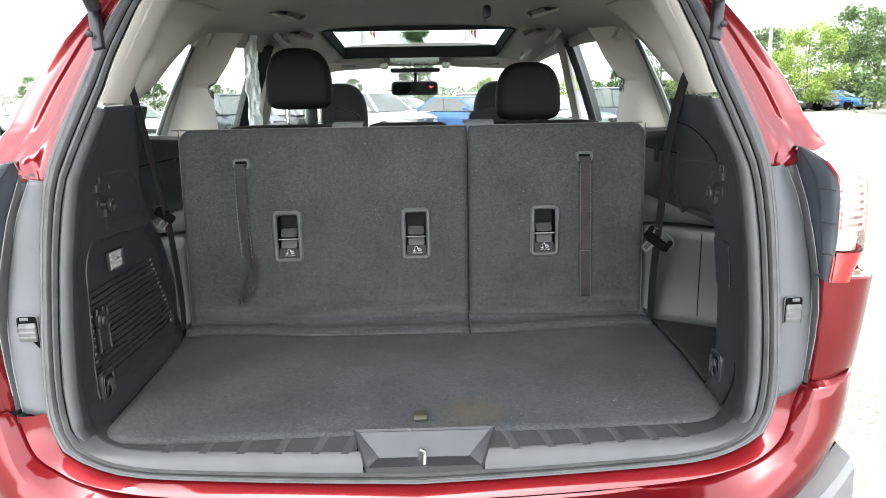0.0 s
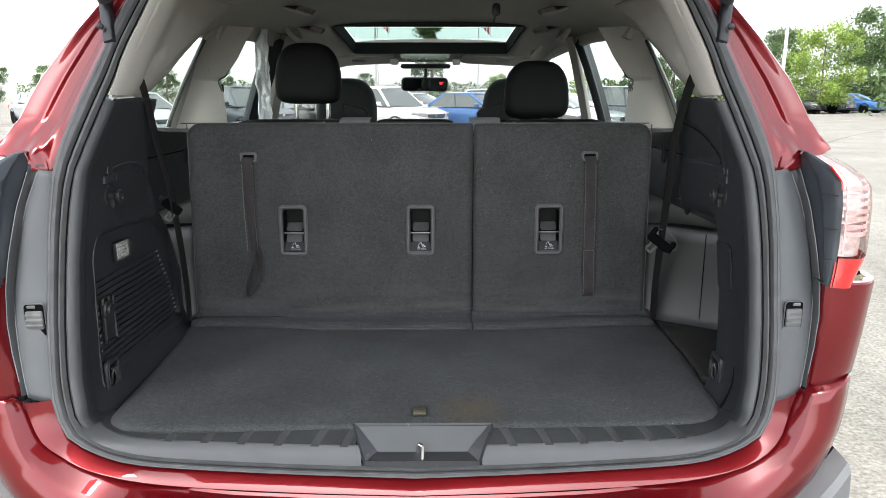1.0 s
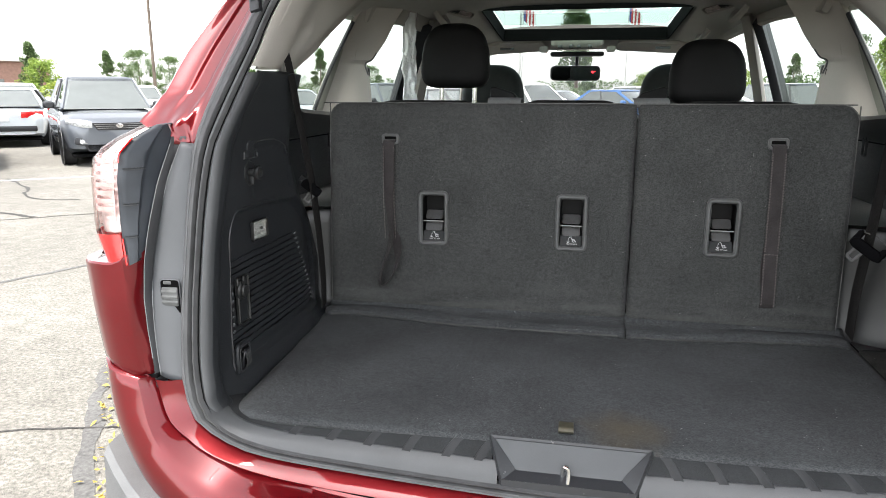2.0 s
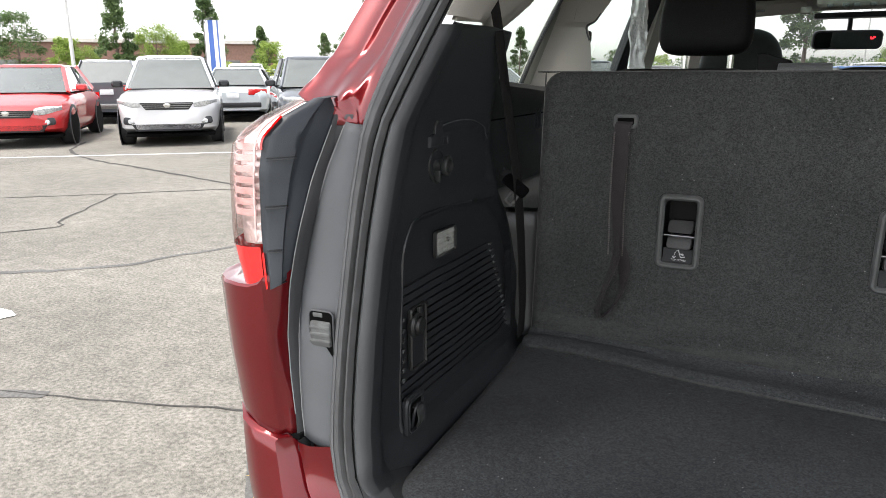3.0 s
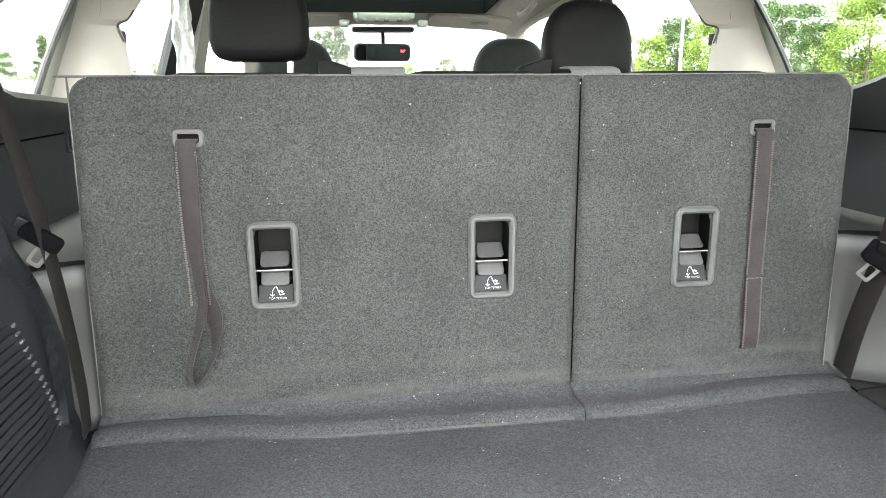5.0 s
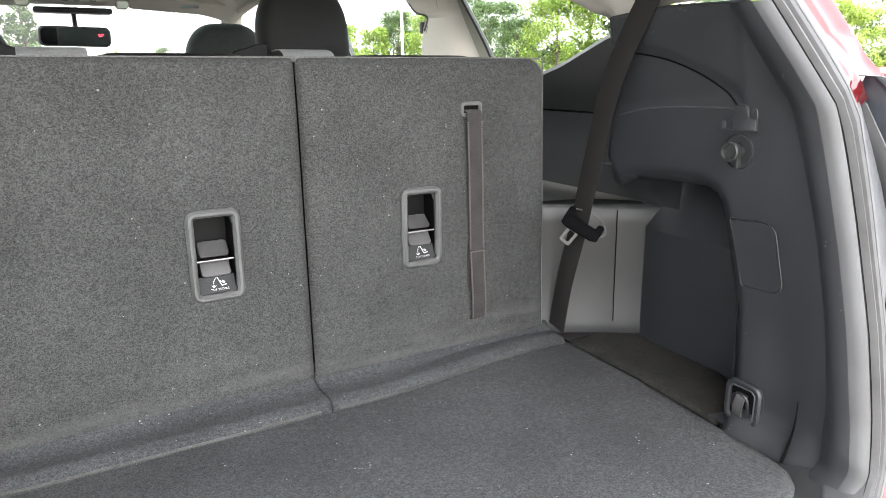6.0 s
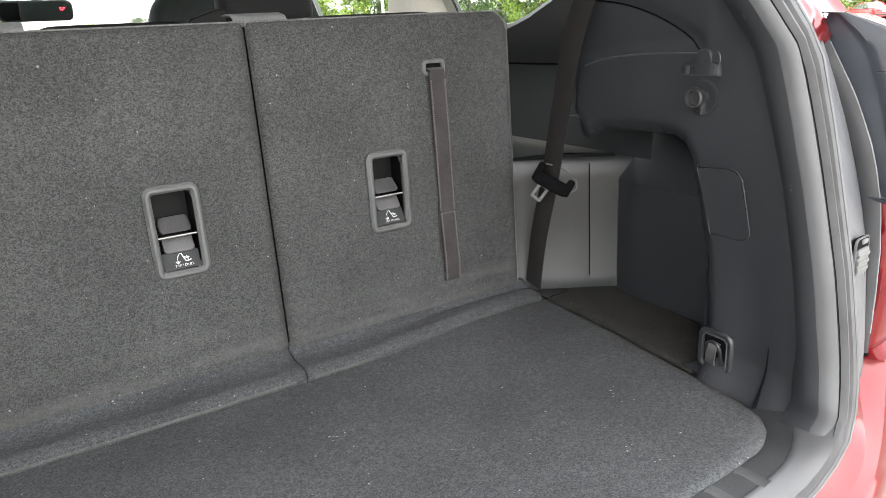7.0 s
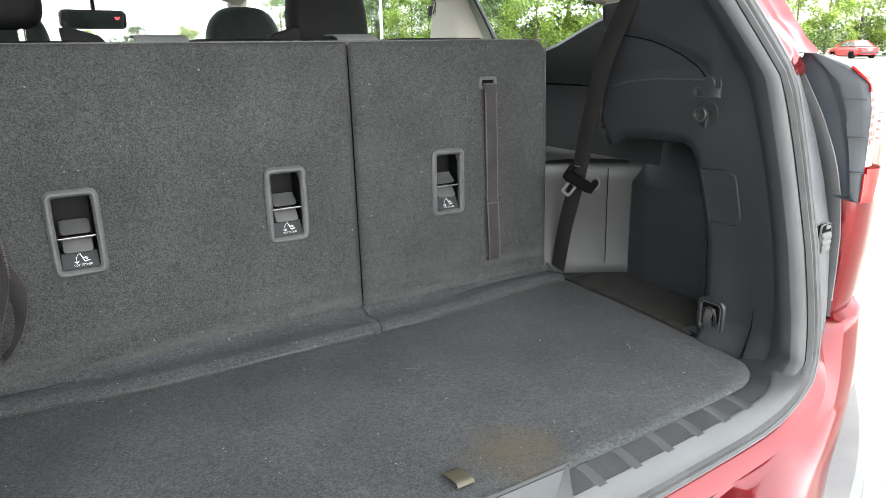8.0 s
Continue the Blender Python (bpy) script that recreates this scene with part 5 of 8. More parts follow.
# the carpeted floor
FLOOR = [(-0.105, -0.004), (-0.47, -0.010), (-0.525, -0.004), (-0.55, 0.012), (-0.563, 0.035), (-0.566, 0.10), (-0.572, 0.30), (-0.590, 0.52), (-0.590, 0.60), (0.598, 0.60), (0.598, 0.513), (0.595, 0.336), (0.583, 0.195), (0.574, 0.082), (0.565, 0.052), (0.543, 0.028), (0.512, 0.013), (0.46, 0.007), (0.267, 0.0), (0.135, -0.002)]


def floor_z(x, y):
    return 0.803 + 0.014 * y + 0.0012 * noise.noise((x * 4, y * 4, 0)) - 0.003 * (1 - ease(0.0, 0.005, nearest((x, y), FLOOR)[0]))


bm = bmesh.new()
sheet(bm, FLOOR, 0.014, lambda x, y: (x, y, floor_z(x, y)))
cargo_floor = tagged(thick(part("cargo_floor", bm, CARPET_FLOOR, facing=(0, 0, 1)), 0.012), "dark grey carpeted cargo floor with faint brown stain", "floor", kind="structure")
bm = bmesh.new()
box(bm, 0, 0.37, 0.77, 1.34, 0.70, 0.03)
tagged(part("floor_pan", bm, DARK), "black pan under the cargo carpet", "floor", kind="structure")
STRIP = [(0.5998, 0.513), (0.5968, 0.336), (0.5835, 0.178), (0.612, 0.172), (0.70, 0.24), (0.722, 0.275), (0.742, 0.40), (0.742, 0.524), (0.68, 0.52)]
bm = bmesh.new()
sheet(bm, STRIP, 0.01, lambda x, y: (x, y, 0.8105 - 0.002 * (1 - ease(0, 0.005, nearest((x, y), STRIP)[0]))))
strip = tagged(thick(part("floor_strip", bm, CARPET_STRIP, facing=(0, 0, 1)), 0.01), "worn dark carpet insert, darkened further for pocket shade", "carpet insert")
bm = bmesh.new()
vs = grid(bm, [[(0.580, 0.07, 0.806), (0.586, 0.195, 0.8095), (0.606, 0.182, 0.8105)], [(0.598, 0.06, 0.825), (0.602, 0.12, 0.822), (0.615, 0.175, 0.818)]])
part("trim_step", bm, TRIM, right_trim)
# carpet flap that bridges floor and seat back
for x0, x1 in ((-0.581, 0.1228), (0.1248, 0.583)):
    flap = thing("floor_flap", "dark carpet flap hinged between floor and seat back", "carpet flap", "carpet flaps")
    bm = bmesh.new()
    rows = []
    n = 46
    for y, z in ((0.560, 0.842), (0.5535, 0.836), (0.5475, 0.8325), (0.5390, 0.8290), (0.524, 0.8262), (0.508, 0.8270), (0.494, 0.8290), (0.4845, 0.8284), (0.4775, 0.8237), (0.4755, 0.816), (0.4790, 0.806)):
        row = []
        for k in range(n):
            x = x0 + (x1 - x0) * k / (n - 1)
            end = min(k, n - 1 - k) / 3
            row.append((x, y + 0.001 * noise.noise((x * 6, y * 10, 2)) + (0.030 * ease(0.14, 0.7, abs(x) / 0.583 - 0.2) if y < 0.53 else 0), z + 0.0012 * noise.noise((x * 9, y * 9, 5)) - (0.004 * (1 - end) if end < 1 and abs(x) > 0.4 else 0)))
        rows.append(row)
    grid(bm, rows)
    thick(part("carpet", bm, CARPET_FLOOR, flap, facing=(0, 0, 1)), 0.006)
    bm = bmesh.new()
    tube(bm, rows[-2][1:-1], 0.0022, 6, 60)
    part("edge_binding", bm, CARPET, flap, "bound front edge")

# sill plate with grip pads, latch cover and floor loop
sill = thing("sill_plate", "dark grey plastic sill plate with black grip pads", "sill plate", kind="structure")
EDGE = [(p.x, p.y) for p in smoothed([(x, y, 0) for x, y in ((0, -0.003), (0.135, -0.002), (0.267, 0.0), (0.46, 0.008), (0.512, 0.015), (0.543, 0.031), (0.562, 0.055), (0.571, 0.080))], 110)]
SEALB = [(p.x, p.y) for p in smoothed([(x, z, 0) for x, z in SEAL_IN[:17:-1]], 110)]


def sill_row(s, y0, z0, mix):
    """A line of the plate, mix of the way from the carpet edge to the seal, from one side to the other."""
    out = []
    for (ex, ey), (sx, sz) in zip(EDGE, SEALB):
        x = ex + (sx - ex) * mix
        y = ey + (rear_y(sz) - 0.004 - ey) * mix + y0
        out.append((x, y, 0.799 + (sz + 0.004 - 0.799) * mix + z0))
    return [(-x, y, z) for x, y, z in out[:0:-1]] + out


bm = bmesh.new()
grid(bm, [sill_row(0, 0, -0.014, -0.04), sill_row(0, 0, -0.001, 0.01), sill_row(0, 0, 0.0005, 0.12), sill_row(0, 0, 0.001, 0.36), sill_row(0, 0, 0.001, 0.52)])
bmesh.ops.delete(bm, geom=[f for f in bm.faces if -0.104 < f.calc_center_median().x < 0.130], context="FACES")
part("grip_strip", bm, GRIP, sill, "black grained strip along the carpet")
bm = bmesh.new()
grid(bm, [sill_row(0, 0.001, 0.0, 0.50), sill_row(0, 0, 0.0018, 0.512), sill_row(0, -0.001, 0.003, 0.54), sill_row(0, -0.002, 0.003, 0.60), sill_row(0, -0.002, 0.002, 0.80), sill_row(0, -0.001, 0.0, 0.95), sill_row(0, 0, -0.004, 1.05)])
bmesh.ops.delete(bm, geom=[f for f in bm.faces if -0.094 < f.calc_center_median().x < 0.119], context="FACES")
part("plate", bm, LIPMAT, sill, "smooth grey sill plate")
r12 = (sill_row(0, 0, 0.0, 0.04), sill_row(0, 0, 0.0008, 0.18), sill_row(0, 0, 0.0014, 0.36), sill_row(0, -0.001, 0.0034, 0.62))
for x in (-0.43, -0.365, -0.30, -0.235, -0.17, -0.118, 0.165, 0.228, 0.29, 0.352, 0.412, 0.465):
    bm = bmesh.new()
    rows = []
    for n_, r in enumerate(r12):
        xc = x - 0.006 * (n_ - 1.5) * (1 if x < 0 else -1)

        def on_row(q, r=r):
            return lerp_table(q, [(p[0], p[1]) for p in r]), lerp_table(q, [(p[0], p[2]) for p in r])

        rows.append([(xc + dx, on_row(xc + dx)[0], on_row(xc + dx)[1] + dz) for dx, dz in ((-0.0085, -0.001), (-0.0065, 0.0011), (-0.002, 0.0015), (0.002, 0.0015), (0.0065, 0.0011), (0.0085, -0.001))])
    grid(bm, rows)
    part("grip_rib", bm, GRIP_RIB, sill)
cover = thing("latch_cover", "grey trapezoid latch cover with a bright metal striker", "latch cover")
bm = bmesh.new()
rim = [(-0.112, -0.001, 0.807), (0.138, -0.001, 0.807), (0.120, -0.034, 0.777), (0.112, -0.044, 0.757), (-0.088, -0.044, 0.757), (-0.096, -0.034, 0.777)]
low = [(-0.104, -0.004, 0.804), (0.130, -0.004, 0.804), (0.100, -0.020, 0.775), (0.092, -0.026, 0.766), (-0.068, -0.026, 0.766), (-0.076, -0.020, 0.775)]
grid(bm, [[(x, y - 0.002, z - 0.014) for x, y, z in rim], rim, [(x * 0.985, y - 0.0015, z + 0.001) for x, y, z in rim], low, [(x, y + 0.001, z - 0.004) for x, y, z in low]], True)
part("cover_rim", bm, TRIM, cover, "black rim", angle=25)
bm = bmesh.new()
vs = grid(bm, [[(0.012 + (x - 0.012) * q, y + dy, z + dz) for x, y, z in low] for q, dy, dz in ((0.99, 0.0, -0.003), (0.985, -0.0008, -0.0008), (0.965, -0.001, -0.0005))], True)
cap(bm, vs[-1])
part("cover_face", bm, TRIM_EDGE, cover, "smooth grey face", angle=25)
striker = thing("striker", "bright metal tailgate striker loop", "striker")
bm = bmesh.new()
tube(bm, [(0.004, -0.022, 0.752), (0.004, -0.030, 0.778), (0.008, -0.036, 0.784), (0.013, -0.036, 0.778), (0.012, -0.040, 0.756)], 0.0032, 10)
part("loop", bm, CHROME, striker)
bm = bmesh.new()
box(bm, 0.010, -0.036, 0.757, 0.016, 0.010, 0.004, 0.001)
part("base", bm, STEEL, striker)
loop_ = thing("floor_loop", "small olive fabric pull tab near the carpet edge", "pull tab")
bm = bmesh.new()
band(bm, [(0.006, 0.066, 0.802), (0.006, 0.060, 0.8095), (0.006, 0.046, 0.8125), (0.006, 0.032, 0.8135), (0.006, 0.027, 0.8095), (0.006, 0.031, 0.8065)], (1, 0, 0), 0.024, 0.002, 18)
part("tab", bm, TABGOLD, loop_)


# ---- third row: carpeted seat backs, tether anchors, straps, belts ----
def back_y(z):
    return 0.549 + 0.024 * (z - 0.83)


def seat_back(x0, x1, anchors, label):
    """A folding seat back seen from behind: a carpeted board with moulded tether cups, over a padded front."""
    seat = thing("rear_seat_back", label, "seat back", "third row seat backs")
    outline = []
    top, low = 1.312, 0.826
    r0, r1 = (0.036 if x0 < -0.4 else 0.006), (0.036 if x1 > 0.4 else 0.006)
    outline += [(x0 - (0.007 if x0 < -0.4 else 0), low), (x1 + (0.005 if x1 > 0.4 else 0), low)]
    outline += [(x1 - r1 + r1 * math.cos(radians(a)), top - r1 + r1 * math.sin(radians(a))) for a in range(0, 91, 15)]
    outline += [(x0 + r0 + r0 * math.cos(radians(a)), top - r0 + r0 * math.sin(radians(a))) for a in range(90, 181, 15)]
    holes = [[(x + u, z + v) for u, v in rrect(0.053, 0.110, 0.010)] for x, z in anchors]

    def lift(x, z):
        near = nearest((x, z), outline)[0]
        puff = 0.006 * (1 - ease(0, 0.016, near)) ** 2
        return (x, back_y(z) + puff + 0.0014 * noise.noise((x * 5, z * 5, 1)), z)

    bm = bmesh.new()
    sheet(bm, outline, 0.011, lift, holes)
    thick(part("carpet_board", bm, CARPET, seat, "dark grey carpeted back board", facing=(0, -1, 0)), 0.045)
    bm = bmesh.new()
    rim = outline[1:] + outline[:1]
    tube(bm, [(x, back_y(z) + 0.0065, z) for x, z in rim if z > 0.84 or x < -0.4 or x > 0.4], 0.0013, 5, 160)
    part("edge_binding", bm, BINDING, seat, "frayed pale edge of the carpet")
    # padded front of the seat, and folded headrests along the top
    bm = bmesh.new()
    w = x1 - x0
    rings = []
    for dz, grow in ((0, -0.01), (0.02, 0), (0.30, 0), (0.44, -0.004), (0.472, -0.012), (0.482, -0.03)):
        rings.append([((x0 + x1) / 2 + u * (w + grow) / w, 0.655 + v + 0.05 * dz, 0.815 + dz) for u, v in rrect(w - 0.012, 0.125 + 2 * grow, 0.03)])
    stack(bm, rings)
    part("padding", bm, LEATHER, seat, "black padded front")
    return seat


def tether_cup(parent, x, z):
    """A child-seat anchor: raised bezel, deep cup, two grey jaws, a bright bar and the printed mark."""
    y = back_y(z)
    m = back_frame(x, z, y)
    bm = bmesh.new()
    frame_ring(bm, 0.0725, 0.1295, 0.0135, 0.0105, m @ pose(0, 0, -0.002), 0.0085, 0.0035)
    bezel = part("tether_bezel", bm, BEZEL, parent, "rounded grey tether anchor bezel")
    bm = bmesh.new()
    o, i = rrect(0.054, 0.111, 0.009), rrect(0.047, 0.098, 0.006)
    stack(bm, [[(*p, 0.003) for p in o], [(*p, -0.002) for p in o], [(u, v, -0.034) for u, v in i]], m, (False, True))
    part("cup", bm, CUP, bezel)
    for top, h, w, z0, z1 in ((0.006, 0.020, 0.041, -0.024, -0.010), (-0.020, 0.022, 0.041, -0.016, -0.006)):
        bm = bmesh.new()
        pts = rrect(w, h, 0.005)
        stack(bm, [[(u, v + top - 0.002, -0.034) for u, v in pts], [(u, v + top, z0 if v > 0 else z1) for u, v in pts], [(u * 0.93, v * 0.9 + top, (z0 if v > 0 else z1) + 0.0015) for u, v in pts]], m)
        part("jaw", bm, JAW, bezel, "grey moulded jaw")
    bm = bmesh.new()
    tube(bm, [m @ Vector((-0.025, -0.0075, -0.004)), m @ Vector((0.025, -0.0075, -0.004))], 0.0016, 8)
    part("bar", bm, STEEL, bezel, "bright anchor bar")
    bm = bmesh.new()
    grid(bm, [[m @ Vector((-0.0245, -0.031, -0.010)), m @ Vector((0.0245, -0.031, -0.010))], [m @ Vector((-0.024, -0.0535, -0.001)), m @ Vector((0.024, -0.0535, -0.001))]])
    part("label_face", bm, TRIM_GRIP, bezel)
    # printed mark: a child seat with its strap and an anchor
    tilt = m @ Matrix.Translation((0.001, -0.0415, -0.0052)) @ pose(0, 0, 0, 21.8 * -1, 0, 0)
    bm = bmesh.new()

    def dash(ax, ay, bx, by, t):
        d = Vector((bx - ax, by - ay, 0))
        s = Vector((-d.y, d.x, 0)).normalized() * t / 2
        a, b = Vector((ax, ay, 0.0008)), Vector((bx, by, 0.0008))
        bm.faces.new([bm.verts.new(tilt @ q) for q in (a - s, b - s, b + s, a + s)])

    dash(-0.0005, 0.009, 0.0045, -0.0035, 0.0014)
    dash(0.0045, -0.0035, 0.0115, -0.002, 0.0015)
    dash(0.003, 0.003, 0.0085, -0.0005, 0.0014)
    dash(0.0055, 0.0035, 0.0095, 0.001, 0.0011)
    for k in range(4):
        dash(-0.0015 - 0.0011 * k, 0.0085 - 0.0004 * k * k, -0.0021 - 0.0011 * k, 0.0078 - 0.0005 * k * k, 0.0012)
    for k in range(3):
        dash(-0.0062, 0.0035 - 0.0024 * k, -0.0062, 0.0021 - 0.0024 * k, 0.0011)
    dash(-0.0062, -0.001, -0.0062, -0.0050, 0.0012)
    dash(-0.0092, -0.0025, -0.0062, -0.0052, 0.0012)
    dash(-0.0032, -0.0025, -0.0062, -0.0052, 0.0012)
    part("tether_mark", bm, WHITE, bezel, "white printed child seat mark", smooth=False)
    words = bpy.data.curves.new("tether_words", "FONT")
    words.body, words.size, words.align_x = "TOP TETHER", 0.0044, "CENTER"
    holder = new("words_holder", words)
    me = bpy.data.meshes.new_from_object(holder)
    bpy.data.objects.remove(holder)
    me.materials.clear()
    me.materials.append(WHITE)
    me.transform(tilt @ Matrix.Translation((0.0015, -0.0098, 0.0008)))
    ob = new("tether_words", me)
    ob.parent = bezel
    ob["label"] = "white printed words"


left_back = seat_back(-0.573, 0.1255, [(-0.3225, 1.048), (-0.0045, 1.0485)], "wider dark grey carpeted rear seat back, upright")
tether_cup(left_back, -0.3225, 1.048)
tether_cup(left_back, -0.0045, 1.0485)
right_back = seat_back(0.1277, 0.563, [(0.3175, 1.050)], "narrower dark grey carpeted rear seat back, upright")
tether_cup(right_back, 0.3175, 1.050)

# strap slots in the boards, and the pull straps that hang from them
for seat, x, z in ((left_back, -0.4245, 1.230), (right_back, 0.4125, 1.2325)):
    m = back_frame(x, z, back_y(z))
    bm = bmesh.new()
    o, i = rrect(0.041, 0.0245, 0.007), rrect(0.027, 0.0115, 0.002)
    stack(bm, [[(*p, -0.002) for p in o], [(*p, 0.003) for p in o], [(u * 0.93, v * 0.9, 0.0045) for u, v in o], [(u * 1.08, v * 1.15, 0.0045) for u, v in i], [(*p, 0.0) for p in i]], m, (False, False))
    slot = part("strap_slot", bm, BEZEL, seat, "grey strap slot")
    bm = bmesh.new()
    slab(bm, rrect(0.029, 0.013, 0.002), m @ pose(0, 0, -0.002), 0.0036)
    part("slot_hole", bm, DARK, slot)

strap = thing("pull_strap", "dark brown-grey webbing strap with twisted loop end on the seat back", "strap", "pull straps")
bm = bmesh.new()
y = back_y(1.1)
band(bm, [(-0.4255, y + 0.002, 1.2285), (-0.4262, y - 0.0060, 1.225), (-0.4275, y - 0.0065, 1.216), (-0.4285, y - 0.0055, 1.15), (-0.4285, y - 0.0060, 1.08), (-0.4265, y - 0.007, 1.03), (-0.4235, y - 0.010, 1.000), (-0.4270, y - 0.016, 0.975), (-0.4370, y - 0.022, 0.942), (-0.4455, y - 0.024, 0.910), (-0.4490, y - 0.020, 0.889)],
     [(1, 0, 0)] * 5 + [(1, -0.05, 0), (0.97, -0.25, 0.0), (0.66, -0.74, 0.1), (0.42, -0.88, 0.2), (0.42, -0.88, 0.25), (0.50, -0.82, 0.28)], 0.0275, 0.0024, 80)
band(bm, [(-0.4225, y - 0.004, 1.010), (-0.4110, y - 0.007, 0.985), (-0.4085, y - 0.010, 0.958), (-0.4140, y - 0.013, 0.925), (-0.4270, y - 0.015, 0.897), (-0.4420, y - 0.018, 0.882), (-0.4488, y - 0.021, 0.888)],
     [(1, 0, 0), (0.5, -0.86, 0), (0.14, -0.98, 0.05), (0.12, -0.98, 0.1), (0.25, -0.94, 0.2), (0.42, -0.86, 0.28), (0.50, -0.82, 0.28)], 0.0275, 0.0024, 60)
part("webbing", bm, STRAP, strap)
for dx in (-0.0125, 0.0125):
    bm = bmesh.new()
    for k in range(64):
        z = 1.212 - k * 0.0034
        box(bm, lerp_table(z, [(1.0, -0.4262), (1.03, -0.4265), (1.08, -0.4285), (1.15, -0.4285), (1.216, -0.4275)]) + dx, y - 0.0080, z, 0.0026, 0.0014, 0.0018)
    part("stitching", bm, STITCH, strap, smooth=False)
strap = thing("pull_strap", "dark brown-grey webbing strap hanging straight with a sewn loop end", "strap", "pull straps")
bm = bmesh.new()
band(bm, [(0.4130, y + 0.002, 1.231), (0.4135, y - 0.0060, 1.2275), (0.4140, y - 0.0065, 1.218), (0.4170, y - 0.0060, 1.12), (0.4190, y - 0.0065, 1.02), (0.4185, y - 0.010, 0.985), (0.4205, y - 0.013, 0.92), (0.4215, y - 0.013, 0.888), (0.4215, y - 0.009, 0.8795)], (1, 0, 0), 0.0280, 0.0024, 70)
band(bm, [(0.4190, y - 0.002, 1.015), (0.4165, y - 0.0035, 0.97), (0.4185, y - 0.002, 0.915), (0.4210, y - 0.003, 0.884), (0.4215, y - 0.0085, 0.8790)], (1, 0.05, 0), 0.0280, 0.0024, 30)
part("webbing", bm, STRAP, strap)
for dx in (-0.0128, 0.0128):
    bm = bmesh.new()
    for k in range(62):
        z = 1.212 - k * 0.0034
        box(bm, lerp_table(z, [(1.0, 0.4190), (1.02, 0.4190), (1.12, 0.4170), (1.218, 0.4140)]) + dx, y - 0.0082, z, 0.0026, 0.0014, 0.0018)
    for k in range(34):
        z = 0.996 - k * 0.0034
        box(bm, lerp_table(z, [(0.88, 0.4215), (0.92, 0.4205), (0.985, 0.4185)]) + dx, y - lerp_table(z, [(0.88, 0.0135), (0.92, 0.0146), (0.985, 0.0117), (1.0, 0.0104)]), z, 0.0026, 0.0014, 0.0018)
    part("stitching", bm, STITCH, strap, smooth=False)
bm = bmesh.new()
for k in range(4):
    box(bm, 0.4185 + 0.0075 * (k - 1.5), y - 0.0112, 0.998, 0.005, 0.0012, 0.0016)
part("seam", bm, STITCH, strap, smooth=False)
# folded headrests and pale tabs along the top of the seat
for x, w, h in ((-0.36, 0.22, 1.3125), (-0.02, 0.2, 1.314), (0.35, 0.24, 1.313)):
    head = thing("folded_headrest", "black headrest folded behind the seat back", "headrest", "folded headrests")
    bm = bmesh.new()
    rings = []
    for dz, s in ((-0.05, 1.0), (-0.008, 1.0), (0.0, 0.96), (0.004, 0.8)):
        rings.append([(x + u * s, 0.66 + v * s, h + dz) for u, v in rrect(w, 0.11, 0.035)])
    stack(bm, rings)
    part("pad", bm, LEATHER, head)
for x in (-0.165, 0.155):
    tab = thing("seat_tab", "pale grey fabric tab on top of the seat back", "tab", "seat tabs")
    bm = bmesh.new()
    band(bm, [(x, 0.575, 1.306), (x, 0.585, 1.3175), (x, 0.61, 1.3225), (x, 0.64, 1.322)], (1, 0, 0), 0.075, 0.003, 10)
    part("fabric", bm, TAB, tab)

# outer lap belts
left_belt = thing("seat_belt", "black seat belt with buckle tongue hanging beside the seat", "seat belt", "third row belts")
bm = bmesh.new()
band(bm, [(-0.583, 0.292, 1.434), (-0.572, 0.305, 1.428), (-0.566, 0.322, 1.395), (-0.560, 0.352, 1.28), (-0.553, 0.382, 1.165), (-0.556, 0.410, 1.09), (-0.565, 0.45, 1.0), (-0.577, 0.492, 0.90), (-0.586, 0.512, 0.83)], (0.02, 1, 0.1), 0.030, 0.0018, 60)
part("webbing", bm, WEB, left_belt)
m = look((-0.556, 0.392, 1.135), (-0.2, -1.0, 1.2)) @ pose(0, 0, 0, 0, 180, 0) @ pose(0, 0, 0, 0, 0, -38)
bm = bmesh.new()
slab(bm, rrect(0.046, 0.020, 0.006), m @ pose(0, 0, 0.002), 0.008, 0.003)
tongue = part("tongue_grip", bm, BUCKLE, left_belt, "black plastic grip")
bm = bmesh.new()
frame_ring(bm, 0.017, 0.024, 0.004, 0.005, m @ pose(0.008, -0.020, 0.003), 0.002, 0.0008)
part("tongue", bm, TONGUE, tongue, "steel buckle tongue")
bm = bmesh.new()
slab(bm, [(-0.006, -0.006), (0.008, -0.002), (0.003, 0.007), (-0.008, 0.006)], m @ pose(-0.026, 0.006, 0.004, 20, 20, 0), 0.006, 0.002)
part("guide", bm, BLACK, tongue)
right_belt = thing("seat_belt", "black seat belt with buckle tongue hanging beside the seat", "seat belt", "third row belts")
bm = bmesh.new()
band(bm, [(0.583, 0.292, 1.434), (0.570, 0.305, 1.430), (0.562, 0.33, 1.395), (0.562, 0.395, 1.28), (0.570, 0.440, 1.15), (0.574, 0.470, 1.04), (0.580, 0.508, 0.93), (0.588, 0.535, 0.83)], (-0.06, 1, 0.15), 0.039, 0.0018, 60)
part("webbing", bm, WEB, right_belt)
m = look((0.571, 0.462, 1.040), (-0.2, -0.5, 1.3)) @ pose(0, 0, 0, 0, 180, 0) @ pose(0, 0, 0, 0, 0, -30)
bm = bmesh.new()
slab(bm, rrect(0.064, 0.022, 0.010), m @ pose(0.002, -0.004, 0.002), 0.011, 0.005)
slab(bm, rrect(0.012, 0.034, 0.005), m @ pose(-0.026, 0.004, 0.001), 0.008, 0.003)
slab(bm, rrect(0.012, 0.030, 0.005), m @ pose(0.030, 0.002, 0.001), 0.009, 0.004)
